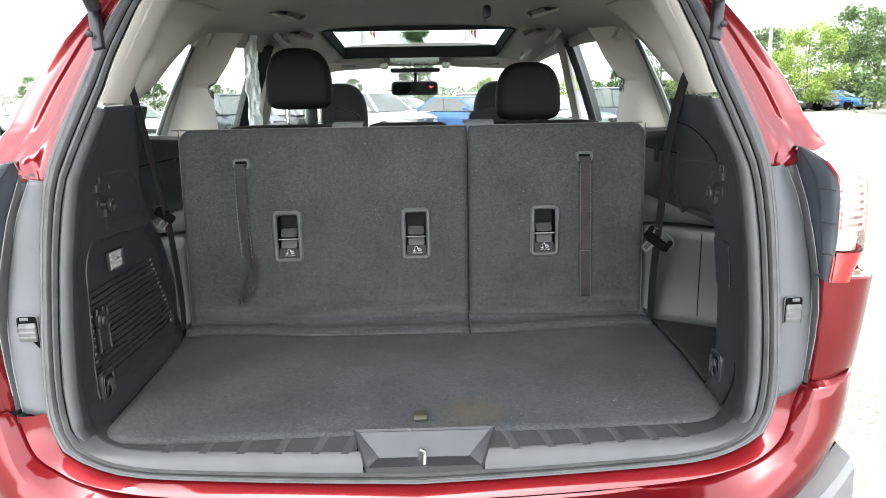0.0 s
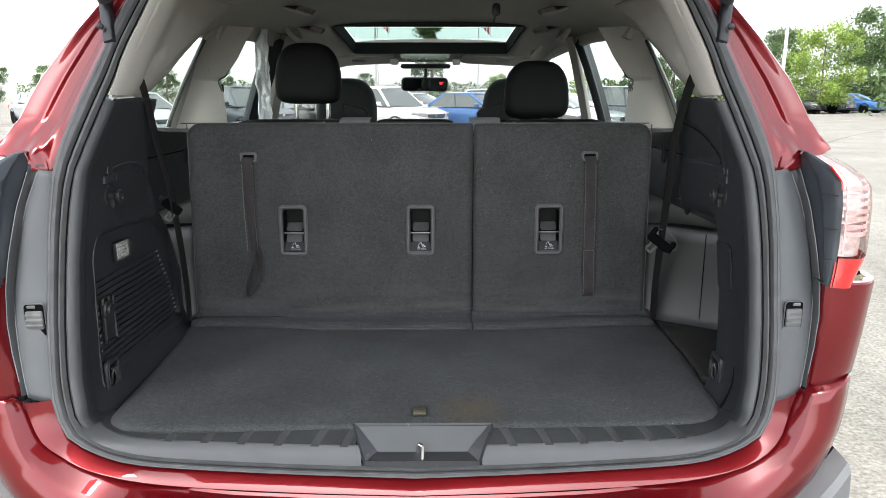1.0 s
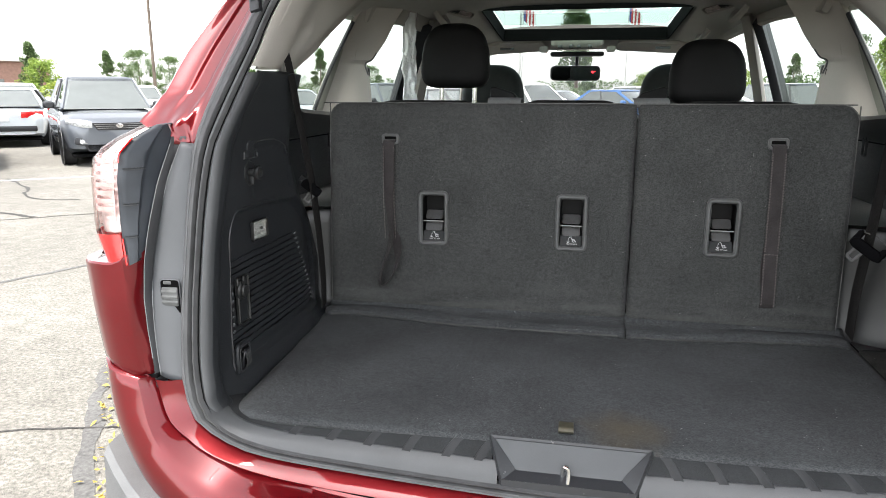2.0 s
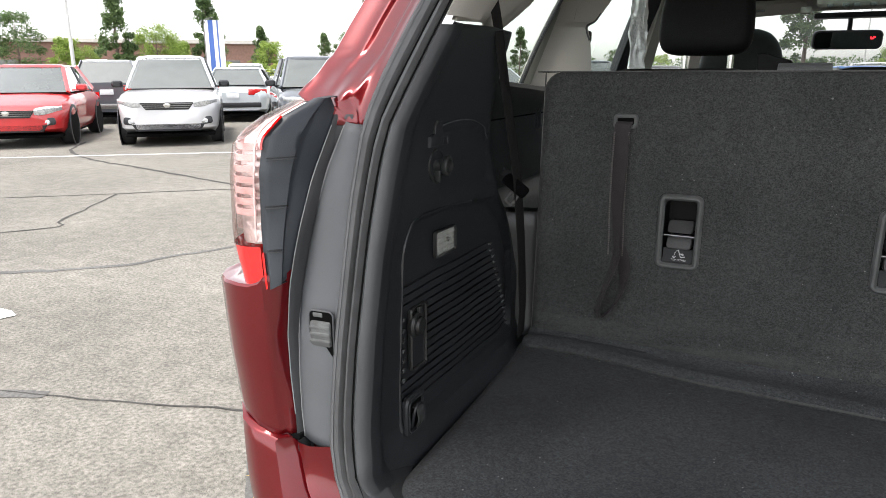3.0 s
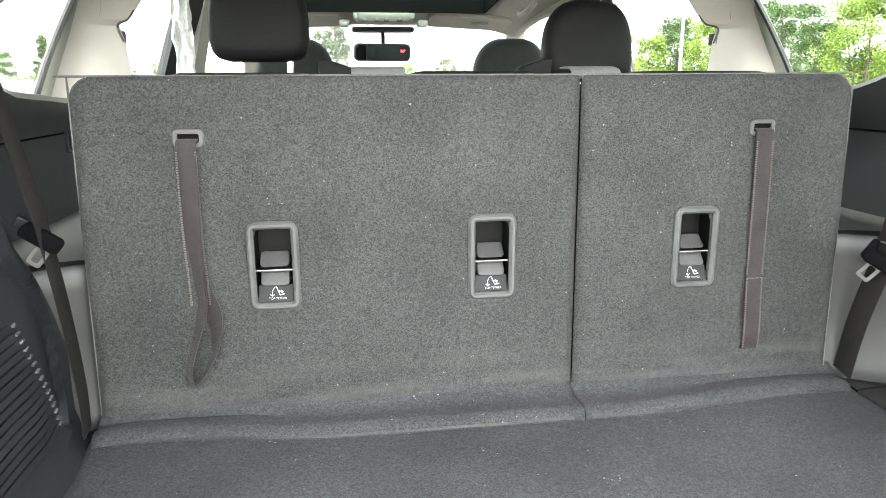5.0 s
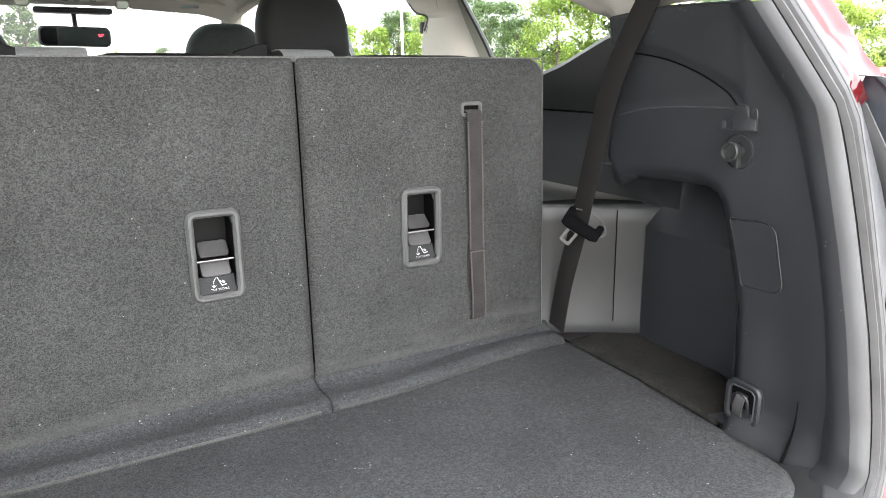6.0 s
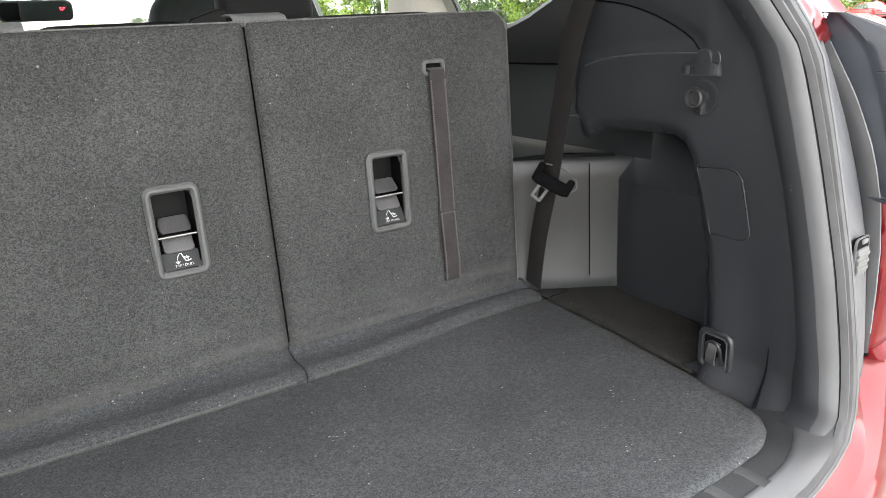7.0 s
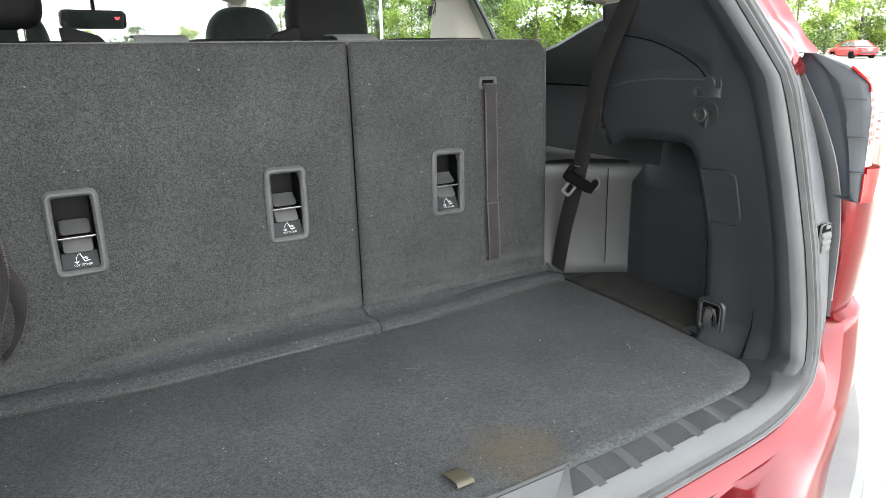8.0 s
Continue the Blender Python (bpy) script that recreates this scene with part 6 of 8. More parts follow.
tongue = part("tongue_grip", bm, BUCKLE, right_belt, "black plastic grip")
bm = bmesh.new()
frame_ring(bm, 0.021, 0.029, 0.004, 0.0056, m @ pose(-0.008, -0.025, 0.004, 0, 0, -8), 0.0022, 0.0008)
part("tongue", bm, TONGUE, tongue, "steel buckle tongue with a slot")
bm = bmesh.new()
tube(bm, [m @ Vector(p) for p in ((-0.028, 0.018, 0.006), (0, 0.026, 0.004), (0.030, 0.022, 0.006), (0.042, 0.008, 0.004), (0.034, -0.004, 0.004))], 0.0014, 6)
part("wire", bm, TONGUE, tongue)


# ---- cabin ahead of the third row ----
ROOF = [(0.42, 1.622), (0.6, 1.655), (0.9, 1.682), (1.4, 1.695), (1.95, 1.69), (2.3, 1.655), (2.6, 1.60), (2.78, 1.555)]


def roof_z(x, y):
    return lerp_table(y, ROOF) - 0.062 * (abs(x) / 0.6) ** 4


HATCH = [(-0.425, 1.98), (0.425, 1.98), (0.40, 2.58), (-0.40, 2.58)]
bm = bmesh.new()
sheet(bm, [(-0.55, 0.40), (0.55, 0.40), (0.60, 0.62), (0.725, 0.80), (0.725, 1.30), (0.66, 1.7), (0.64, 2.2), (0.59, 2.78), (-0.59, 2.78), (-0.64, 2.2), (-0.66, 1.7), (-0.725, 1.30), (-0.725, 0.80), (-0.60, 0.62)], 0.03, lambda x, y: (x, y, roof_z(x, y)), [HATCH])
tagged(thick(part("ceiling", bm, LINER, facing=(0, 0, -1)), 0.006), "pale grey cloth headliner with a glass roof opening", "headliner", kind="structure")
sunroof = thing("sunroof", "greenish glass roof panel with a black frame", "sunroof")
bm = bmesh.new()
ring0 = [(x, y, roof_z(x, y) - 0.004) for x, y in HATCH]
ring1 = [(x * 0.985, y + (0.008 if y < 2.2 else -0.008), roof_z(x, y) - 0.004) for x, y in HATCH]
ring2 = [(x * 0.975, y + (0.010 if y < 2.2 else -0.012), roof_z(x, y) + 0.052) for x, y in HATCH]
grid(bm, [ring0, ring1, ring2], True)
part("frame", bm, DARK, sunroof, "black frame", smooth=False)
bm = bmesh.new()
bm.faces.new([bm.verts.new((x * 1.02, y + (-0.05 if y < 2.2 else 0.05), roof_z(x, y) + 0.055)) for x, y in HATCH])
part("glass", bm, ROOFGLASS, sunroof, smooth=False)


def head_shape(bm, x, y, z, w, h, d, lean=6):
    """A headrest: a domed cushion, broader below, lofted front to back with rounded edges."""
    m = pose(x, y, z, -lean, 0, 0)

    def outline(inset):
        pts = []
        for k in range(48):
            a = 2 * math.pi * k / 48
            c, s = math.cos(a), math.sin(a)
            e = 0.60 if s > 0 else 0.36
            u, v = math.copysign(abs(c) ** e, c), math.copysign(abs(s) ** (0.62 if s > 0 else 0.34), s)
            wide = (w / 2) * (0.99 - 0.20 * max(v + 0.3, 0) ** 1.6 / 1.52 - 0.03 * max(-v, 0) ** 3)
            pts.append((u * (wide - inset), h / 2 + v * (h / 2 - inset)))
        return pts

    rings = []
    for f, inset in ((-0.5, 0.034), (-0.47, 0.020), (-0.40, 0.009), (-0.28, 0.002), (-0.1, 0.0), (0.15, 0.002), (0.35, 0.010), (0.46, 0.022), (0.5, 0.036)):
        rings.append([(u, f * d, v) for u, v in outline(inset)])
    stack(bm, rings, m)


def cabin_seat(x, y, top, head, raised, label, group):
    """A seat seen from behind: back, headrest on two posts."""
    seat = thing("cabin_seat", label, "seat", group)
    bm = bmesh.new()
    rings = []
    shoulder = top - head - raised
    for z, w, dy in ((0.55, 0.46, -0.08), (0.8, 0.48, -0.05), (1.05, 0.46, -0.02), (shoulder - 0.06, 0.42, 0.0), (shoulder - 0.015, 0.36, 0.004), (shoulder, 0.27, 0.006)):
        rings.append([(x + u, y + dy + v, z) for u, v in rrect(w, 0.14 if z < shoulder - 0.03 else 0.09, 0.045)])
    stack(bm, rings)
    part("backrest", bm, LEATHER, seat)
    bm = bmesh.new()
    head_shape(bm, x, y, top - head, 0.222, head, 0.10)
    part("headrest", bm, LEATHER, seat, "black headrest")
    for dx in (-0.045, 0.062):
        bm = bmesh.new()
        tube(bm, [(x + dx, y, shoulder - 0.05), (x + dx, y, top - head + 0.03)], 0.0075, 10)
        part("post", bm, CHROME, seat, "bright headrest post")
        bm = bmesh.new()
        lathe(bm, [(0.018, 0), (0.017, 0.006), (0.011, 0.009)], pose(x + dx, y, shoulder - 0.004), 12)
        part("collar", bm, BLACK, seat)
    bm = bmesh.new()
    box(bm, x, y - 0.03, 0.48, 0.48, 0.5, 0.2, 0.04)
    part("cushion", bm, LEATHER, seat)
    return seat


second_left = cabin_seat(-0.392, 1.215, 1.546, 0.198, 0.052, "black leather second row seat with raised headrest", "second row seats")
second_right = cabin_seat(0.369, 1.225, 1.490, 0.19, 0.004, "black leather second row seat with lowered headrest", "second row seats")
for x, lab in ((-0.37, "dark grey leather driver seat with broad headrest"), (0.37, "dark grey leather front passenger seat with broad headrest")):
    seat = thing("front_seat", lab, "seat", "front seats")
    bm = bmesh.new()
    rings = []
    for z, w in ((0.6, 0.48), (0.9, 0.5), (1.1, 0.47), (1.2, 0.40), (1.24, 0.30)):
        rings.append([(x + u, 2.02 + v, z) for u, v in rrect(w, 0.13, 0.05)])
    stack(bm, rings)
    part("backrest", bm, LEATHER2, seat)
    bm = bmesh.new()
    head_shape(bm, x, 1.995, 1.21, 0.275, 0.24, 0.11, 4)
    part("headrest", bm, LEATHER2, seat, "dark grey headrest")
# inboard armrest tips beside the second row
for seat, x, s in ((second_left, -0.225, -1), (second_right, 0.205, 1)):
    bm = bmesh.new()
    slab(bm, [(-0.045, -0.055), (0.045, -0.055), (0.052, -0.012), (0.038, 0.006), (-0.035, 0.030), (-0.050, 0.026)], back_frame(x, 1.330, 1.13) @ Matrix.Diagonal((-s * 0.8, 0.75, 1, 1)), 0.04, 0.006)
    part("armrest", bm, LEATHER, seat, "black folded armrest")

# windscreen, mirror, visors, console
mirror = thing("rear_view_mirror", "dark-rimmed rear view mirror with small red display", "mirror")
m = pose(-0.033, 2.675, 1.432, 97, 0, 12)
bm = bmesh.new()
slab(bm, rrect(0.255, 0.074, 0.022, 7), m @ pose(0, 0, -0.02), 0.022, 0.005)
part("case", bm, BLACK, mirror)
bm = bmesh.new()
slab(bm, rrect(0.243, 0.062, 0.018, 7), m @ pose(0, 0, 0.0025), 0.0008)
part("glass", bm, MIRROR, mirror)
bm = bmesh.new()
for dx, dy, w in ((0.083, 0.010, 0.007), (0.095, 0.010, 0.009), (0.087, 0.004, 0.012)):
    slab(bm, [(dx - w / 2, dy - 0.0022), (dx + w / 2, dy - 0.0022), (dx + w / 2, dy + 0.0022), (dx - w / 2, dy + 0.0022)], m @ pose(0, 0, 0.0034), 0.0004)
part("display", bm, REDLIGHT, mirror, "small red display")
bm = bmesh.new()
tube(bm, [(-0.035, 2.69, 1.44), (-0.03, 2.70, 1.48), (-0.03, 2.72, 1.53)], 0.009, 8)
part("stem", bm, BLACK, mirror)
console = thing("roof_console", "pale roof console with dark switches and camera shroud", "console")
bm = bmesh.new()
rings = []
for dz, s in ((0.0, 1.0), (-0.02, 0.97), (-0.032, 0.85)):
    rings.append([(-0.03 + u * s, 2.62 + v * s, 1.585 + dz) for u, v in rrect(0.26, 0.14, 0.03)])
stack(bm, rings)
part("shell", bm, PALE, console)
bm = bmesh.new()
box(bm, -0.03, 2.70, 1.528, 0.27, 0.08, 0.022, 0.009)
part("shroud", bm, BLACK, console, "black camera shroud")
for dx in (-0.082, -0.03, 0.008, 0.062):
    bm = bmesh.new()
    box(bm, -0.03 + dx, 2.553, 1.557, 0.022, 0.01, 0.014, 0.003)
    part("switch", bm, BEZEL, console)
for side in (1, -1):
    visor = thing("sun_visor", "pale folded sun visor above the windscreen", "sun visor", "sun visors")
    bm = bmesh.new()
    slab(bm, rrect(0.36, 0.14, 0.03, 6), pose(side * 0.36 - 0.015, 2.66, 1.553, -14, side * 3, 0), 0.018, 0.006)
    part("flap", bm, PALE, visor)
    bm = bmesh.new()
    slab(bm, rrect(0.07, 0.012, 0.003), pose(side * 0.38, 2.60, 1.55, 60, 0, 0), 0.002)
    part("label_bar", bm, TAB, visor)
    bm = bmesh.new()
    box(bm, side * 0.165 - 0.03, 2.62, 1.548, 0.045, 0.05, 0.03, 0.01)
    part("clip", bm, PALE, visor)
    # roof lamps and grab handles
    for y, dx in ((1.30, 0.43), (1.86, 0.49)):
        rl = thing("roof_lamp", "small pale roof lamp with clear lens", "lamp", "roof lamps")
        z = roof_z(dx, y)
        m = pose(side * dx, y, z - 0.012, 180 + 20, side * -16, 0)
        bm = bmesh.new()
        frame_ring(bm, 0.105, 0.075, 0.016, 0.012, m, 0.010, 0.004)
        part("frame", bm, PALE, rl)
        bm = bmesh.new()
        slab(bm, rrect(0.048, 0.052, 0.006), m @ pose(-side * 0.018, 0, 0.001), 0.007, 0.002)
        part("lens", bm, REFLECTOR, rl, "clear lens")
        bm = bmesh.new()
        slab(bm, rrect(0.034, 0.052, 0.006), m @ pose(side * 0.024, 0, 0.001), 0.004, 0.001)
        part("vent", bm, TAB, rl)
    for y, dx in ((1.80, 0.565), (2.35, 0.53)):
        gh = thing("grab_handle", "pale folded grab handle on the roof edge", "grab handle", "grab handles")
        bm = bmesh.new()
        z = roof_z(dx, y) - 0.012
        tube(bm, [(side * dx, y - 0.085, z + 0.008), (side * (dx - 0.02), y - 0.07, z - 0.022), (side * (dx - 0.025), y, z - 0.032), (side * (dx - 0.02), y + 0.07, z - 0.022), (side * dx, y + 0.085, z + 0.008)], 0.012, 8)
        part("grip", bm, PALE, gh)
hook = thing("roof_hook", "small black belt hook hanging from the headliner", "hook")
bm = bmesh.new()
slab(bm, rrect(0.024, 0.036, 0.010), back_frame(0.21, 1.622, 0.98), 0.016, 0.005)
part("body", bm, BLACK, hook)
bm = bmesh.new()
tube(bm, [(0.207, 0.975, 1.607), (0.204, 0.973, 1.59), (0.203, 0.973, 1.584)], 0.003, 6)
part("tongue", bm, TAB, hook)

# doors, pillars and glass of the cabin
for side in (1, -1):
    door = thing("door_trim", "black door trim below the side windows", "door trim", "door trims", kind="structure")
    bm = bmesh.new()
    grid(bm, [[(side * x, y, z) for y in (1.6, 2.2, 2.9, 3.5)] for x, z in ((0.74, 0.4), (0.74, 1.0), (0.735, 1.2), (0.745, 1.27))])
    part("panel", bm, TRIM, door)
    frame_ = thing("window_frame", "black side window frame and pillar", "window frame", "window frames", kind="structure")
    bm = bmesh.new()
    band(bm, [(side * 0.755, 1.80, 1.22), (side * 0.735, 1.80, 1.30), (side * 0.692, 1.80, 1.43), (side * 0.645, 1.80, 1.555), (side * 0.625, 1.79, 1.60)], (0.6, 1, 0.1), 0.085, 0.03, 14)
    part("pillar", bm, BLACK, frame_)
    bm = bmesh.new()
    band(bm, [(side * 0.700, 1.90, 1.22), (side * 0.665, 1.88, 1.36), (side * 0.622, 1.86, 1.52), (side * 0.59, 1.84, 1.62)], (0.5, 1, 0.1), 0.055, 0.03, 14)
    part("pillar_cover", bm, PALE, frame_, "pale pillar cover")
    bm = bmesh.new()
    band(bm, [(side * 0.73, 3.45, 1.15), (side * 0.66, 3.1, 1.35), (side * 0.575, 2.74, 1.56)], (1, 0.5, 0), 0.09, 0.03, 12)
    part("front_pillar", bm, PALE, frame_, "pale front pillar cover")
    bm = bmesh.new()
    band(bm, [(side * 0.675, 1.20, 1.585), (side * 0.645, 1.5, 1.60), (side * 0.63, 1.8, 1.60), (side * 0.60, 2.5, 1.575), (side * 0.575, 2.76, 1.55)], (0.5, 0, 1), 0.06, 0.02, 20)
    part("roof_rail", bm, PALE, frame_, "pale roof edge trim")
    for name, corners, mat in (("quarter_glass", [(0.745, 0.38, 1.27), (0.80, 1.07, 1.24), (0.71, 1.17, 1.57), (0.63, 0.46, 1.50)], TINT), ("rear_door_glass", [(0.755, 1.19, 1.25), (0.755, 1.82, 1.24), (0.64, 1.80, 1.60), (0.69, 1.20, 1.60)], TINT), ("front_door_glass", [(0.755, 1.86, 1.24), (0.745, 3.3, 1.2), (0.60, 2.75, 1.58), (0.63, 1.85, 1.60)], GLASS)):
        bm = bmesh.new()
        bm.faces.new([bm.verts.new((side * x, y, z)) for x, y, z in corners])
        ob = part(name, bm, mat, frame_, smooth=False)
        ob.visible_shadow = False
ws = thing("windscreen", "clear windscreen with black top edge", "windscreen", kind="structure")
bm = bmesh.new()
grid(bm, [[(x, y + 0.08 * (1 - (x / 0.7) ** 2), z) for x in np.linspace(-0.62 - 0.1 * k, 0.62 + 0.1 * k, 9)] for k, (y, z) in enumerate(((2.78, 1.60), (3.15, 1.36), (3.5, 1.12)))])
part("glass", bm, GLASS, ws).visible_shadow = False
dash = thing("dashboard", "black dashboard below the windscreen", "dashboard", kind="structure")
bm = bmesh.new()
grid(bm, [[(x, y, z) for x in np.linspace(-0.74, 0.74, 7)] for y, z in ((2.62, 0.7), (2.66, 1.06), (2.8, 1.13), (3.2, 1.14), (3.6, 1.1))])
part("top", bm, TRIM, dash)
bm = bmesh.new()
grid(bm, [[(x, y, 0.38) for x in (-0.8, 0.8)] for y in (0.0, 3.7)])
tagged(part("cabin_floor", bm, DARK), "black cabin floor carpet", "floor", kind="structure")
# crinkled protective film on the left pillar
film = thing("protective_film", "crinkled clear plastic film hanging at the pillar", "plastic film")
bm = bmesh.new()
rows = []
for k in range(30):
    z = 1.62 - 0.36 * k / 29
    rows.append([(-0.627 + 0.047 * s + 0.006 * noise.noise((s * 3, k * 0.35, 4)), 1.55 + 0.02 * s + 0.016 * noise.noise((s * 4, k * 0.3, 9)) + 0.01 * noise.noise((s * 2, k * 0.9, 2)), z) for s in np.linspace(-0.5, 0.5, 10)])
grid(bm, rows)
part("film", bm, FOIL, film, angle=60)


# ---- the car park ----
bm = bmesh.new()
rows = []
for y in (-2500, -300, -60, -20, -8, -3, 0, 3, 8, 16, 30, 60, 150, 400, 2500):
    rows.append([(x, y, 0.0) for x in (-2500, -400, -120, -50, -20, -8, -3, 0, 3, 8, 20, 50, 120, 400, 2500)])
grid(bm, rows)
tagged(part("ground", bm, ASPHALT, facing=(0, 0, 1)), "worn light grey asphalt car park with cracks", "asphalt", kind="structure")


def ribbon(name, line, width, mat, label, category, wobble=0.03, lift=0.004, n=60, group=""):
    """A thin strip laid on the ground along a wandering line."""
    bm = bmesh.new()
    pts = smoothed([(x, y, 0) for x, y in line], n)
    rows = []
    for i, p in enumerate(pts):
        d = (pts[min(i + 1, n - 1)] - pts[max(i - 1, 0)]).normalized()
        s = Vector((-d.y, d.x, 0))
        q = p + s * wobble * noise.noise((p.x * 3.1, p.y * 3.1, 7)) + s * wobble * 0.5 * noise.noise((p.x * 11, p.y * 11, 3))
        w = width * (0.6 + 0.8 * abs(noise.noise((p.x * 2, p.y * 2, 11)))) if wobble else width
        rows.append([(*(q - s * w / 2).xy, lift), (*(q + s * w / 2).xy, lift)])
    grid(bm, rows)
    return tagged(part(name, bm, mat, facing=(0, 0, 1)), label, category, group, kind="structure")


for line, w in (([(-6.0, 0.1), (-2.9, 0.903), (-2.536, 1.013), (-2.13, 1.148), (-1.6, 1.3)], 0.012), ([(-7.8, 0.5), (-5.95, 2.745), (-6.06, 3.108), (-6.47, 3.78), (-6.83, 4.32)], 0.03), ([(-9.5, 2.2), (-7.566, 3.72), (-6.83, 4.32), (-6.295, 4.82), (-4.5, 6.3)], 0.03), ([(-12.5, 8.0), (-11.3, 6.85), (-9.85, 6.2), (-8.35, 5.89), (-7.19, 5.63), (-5.8, 5.3)], 0.07), ([(-8.8, 8.1), (-7.6, 7.2), (-7.27, 6.75), (-6.67, 6.39), (-6.2, 6.5)], 0.05), ([(8.5, 15.6), (10.1, 17.2), (14, 22), (18, 26.4)], 0.05)):
    ribbon("pavement_crack", line, w, CRACK, "dark wandering crack in the asphalt", "crack", group="pavement cracks")
for line, w in (([(-6.2, 0.8), (-4.72, 2.0), (-4.33, 2.33), (-4.09, 2.83), (-3.4, 4.4)], 0.07), ([(-5.5, 0.0), (-3.4, 0.72), (-2.85, 0.93)], 0.09)):
    ribbon("sealed_crack", line, w, TARSEAL, "grey tar-sealed crack in the asphalt", "crack", 0.05, 0.003, group="pavement cracks")
for k in range(1):
    ribbon("parking_line", [(-13.9, 3.5), (-11.13, 5.87), (-9.19, 7.43), (-6.4, 9.7)], 0.10, LINEPAINT, "worn white parking line", "road marking", 0.0, 0.005, 20, "road markings")
ribbon("parking_line", [(-4.6, 1.30), (-4.1, 1.42), (-3.93, 1.39)], 0.10, LINEPAINT, "worn white parking line", "road marking", 0.0, 0.005, 8, "road markings")
# damp seam with fallen leaves beside the car
ribbon("gutter_seam", [(-1.35, 0.45), (-1.58, 0.8), (-1.82, 1.13), (-2.0, 1.4), (-2.19, 1.72), (-2.5, 2.3)], 0.08, TARSEAL, "dark debris-filled seam in the asphalt", "seam", 0.04, 0.003)
bm = bmesh.new()
for k in range(60):
    t = random.random()
    p = Vector((-1.50 - 0.75 * t + random.gauss(0, 0.025), 0.75 + 1.1 * t + random.gauss(0, 0.03), 0.008 + 0.01 * random.random()))
    m = Matrix.Translation(p) @ pose(0, 0, 0, random.uniform(-25, 25), random.uniform(-25, 25), random.uniform(0, 360))
    l_, w_ = random.uniform(0.010, 0.022), random.uniform(0.005, 0.011)
    bm.faces.new([bm.verts.new(m @ Vector(q)) for q in ((-l_, 0, 0), (0, -w_, 0.003), (l_, 0, 0), (0, w_, 0.003))])
tagged(part("fallen_leaves", bm, DRYLEAF), "yellow fallen leaves lying in the seam", "leaves", kind="stuff")


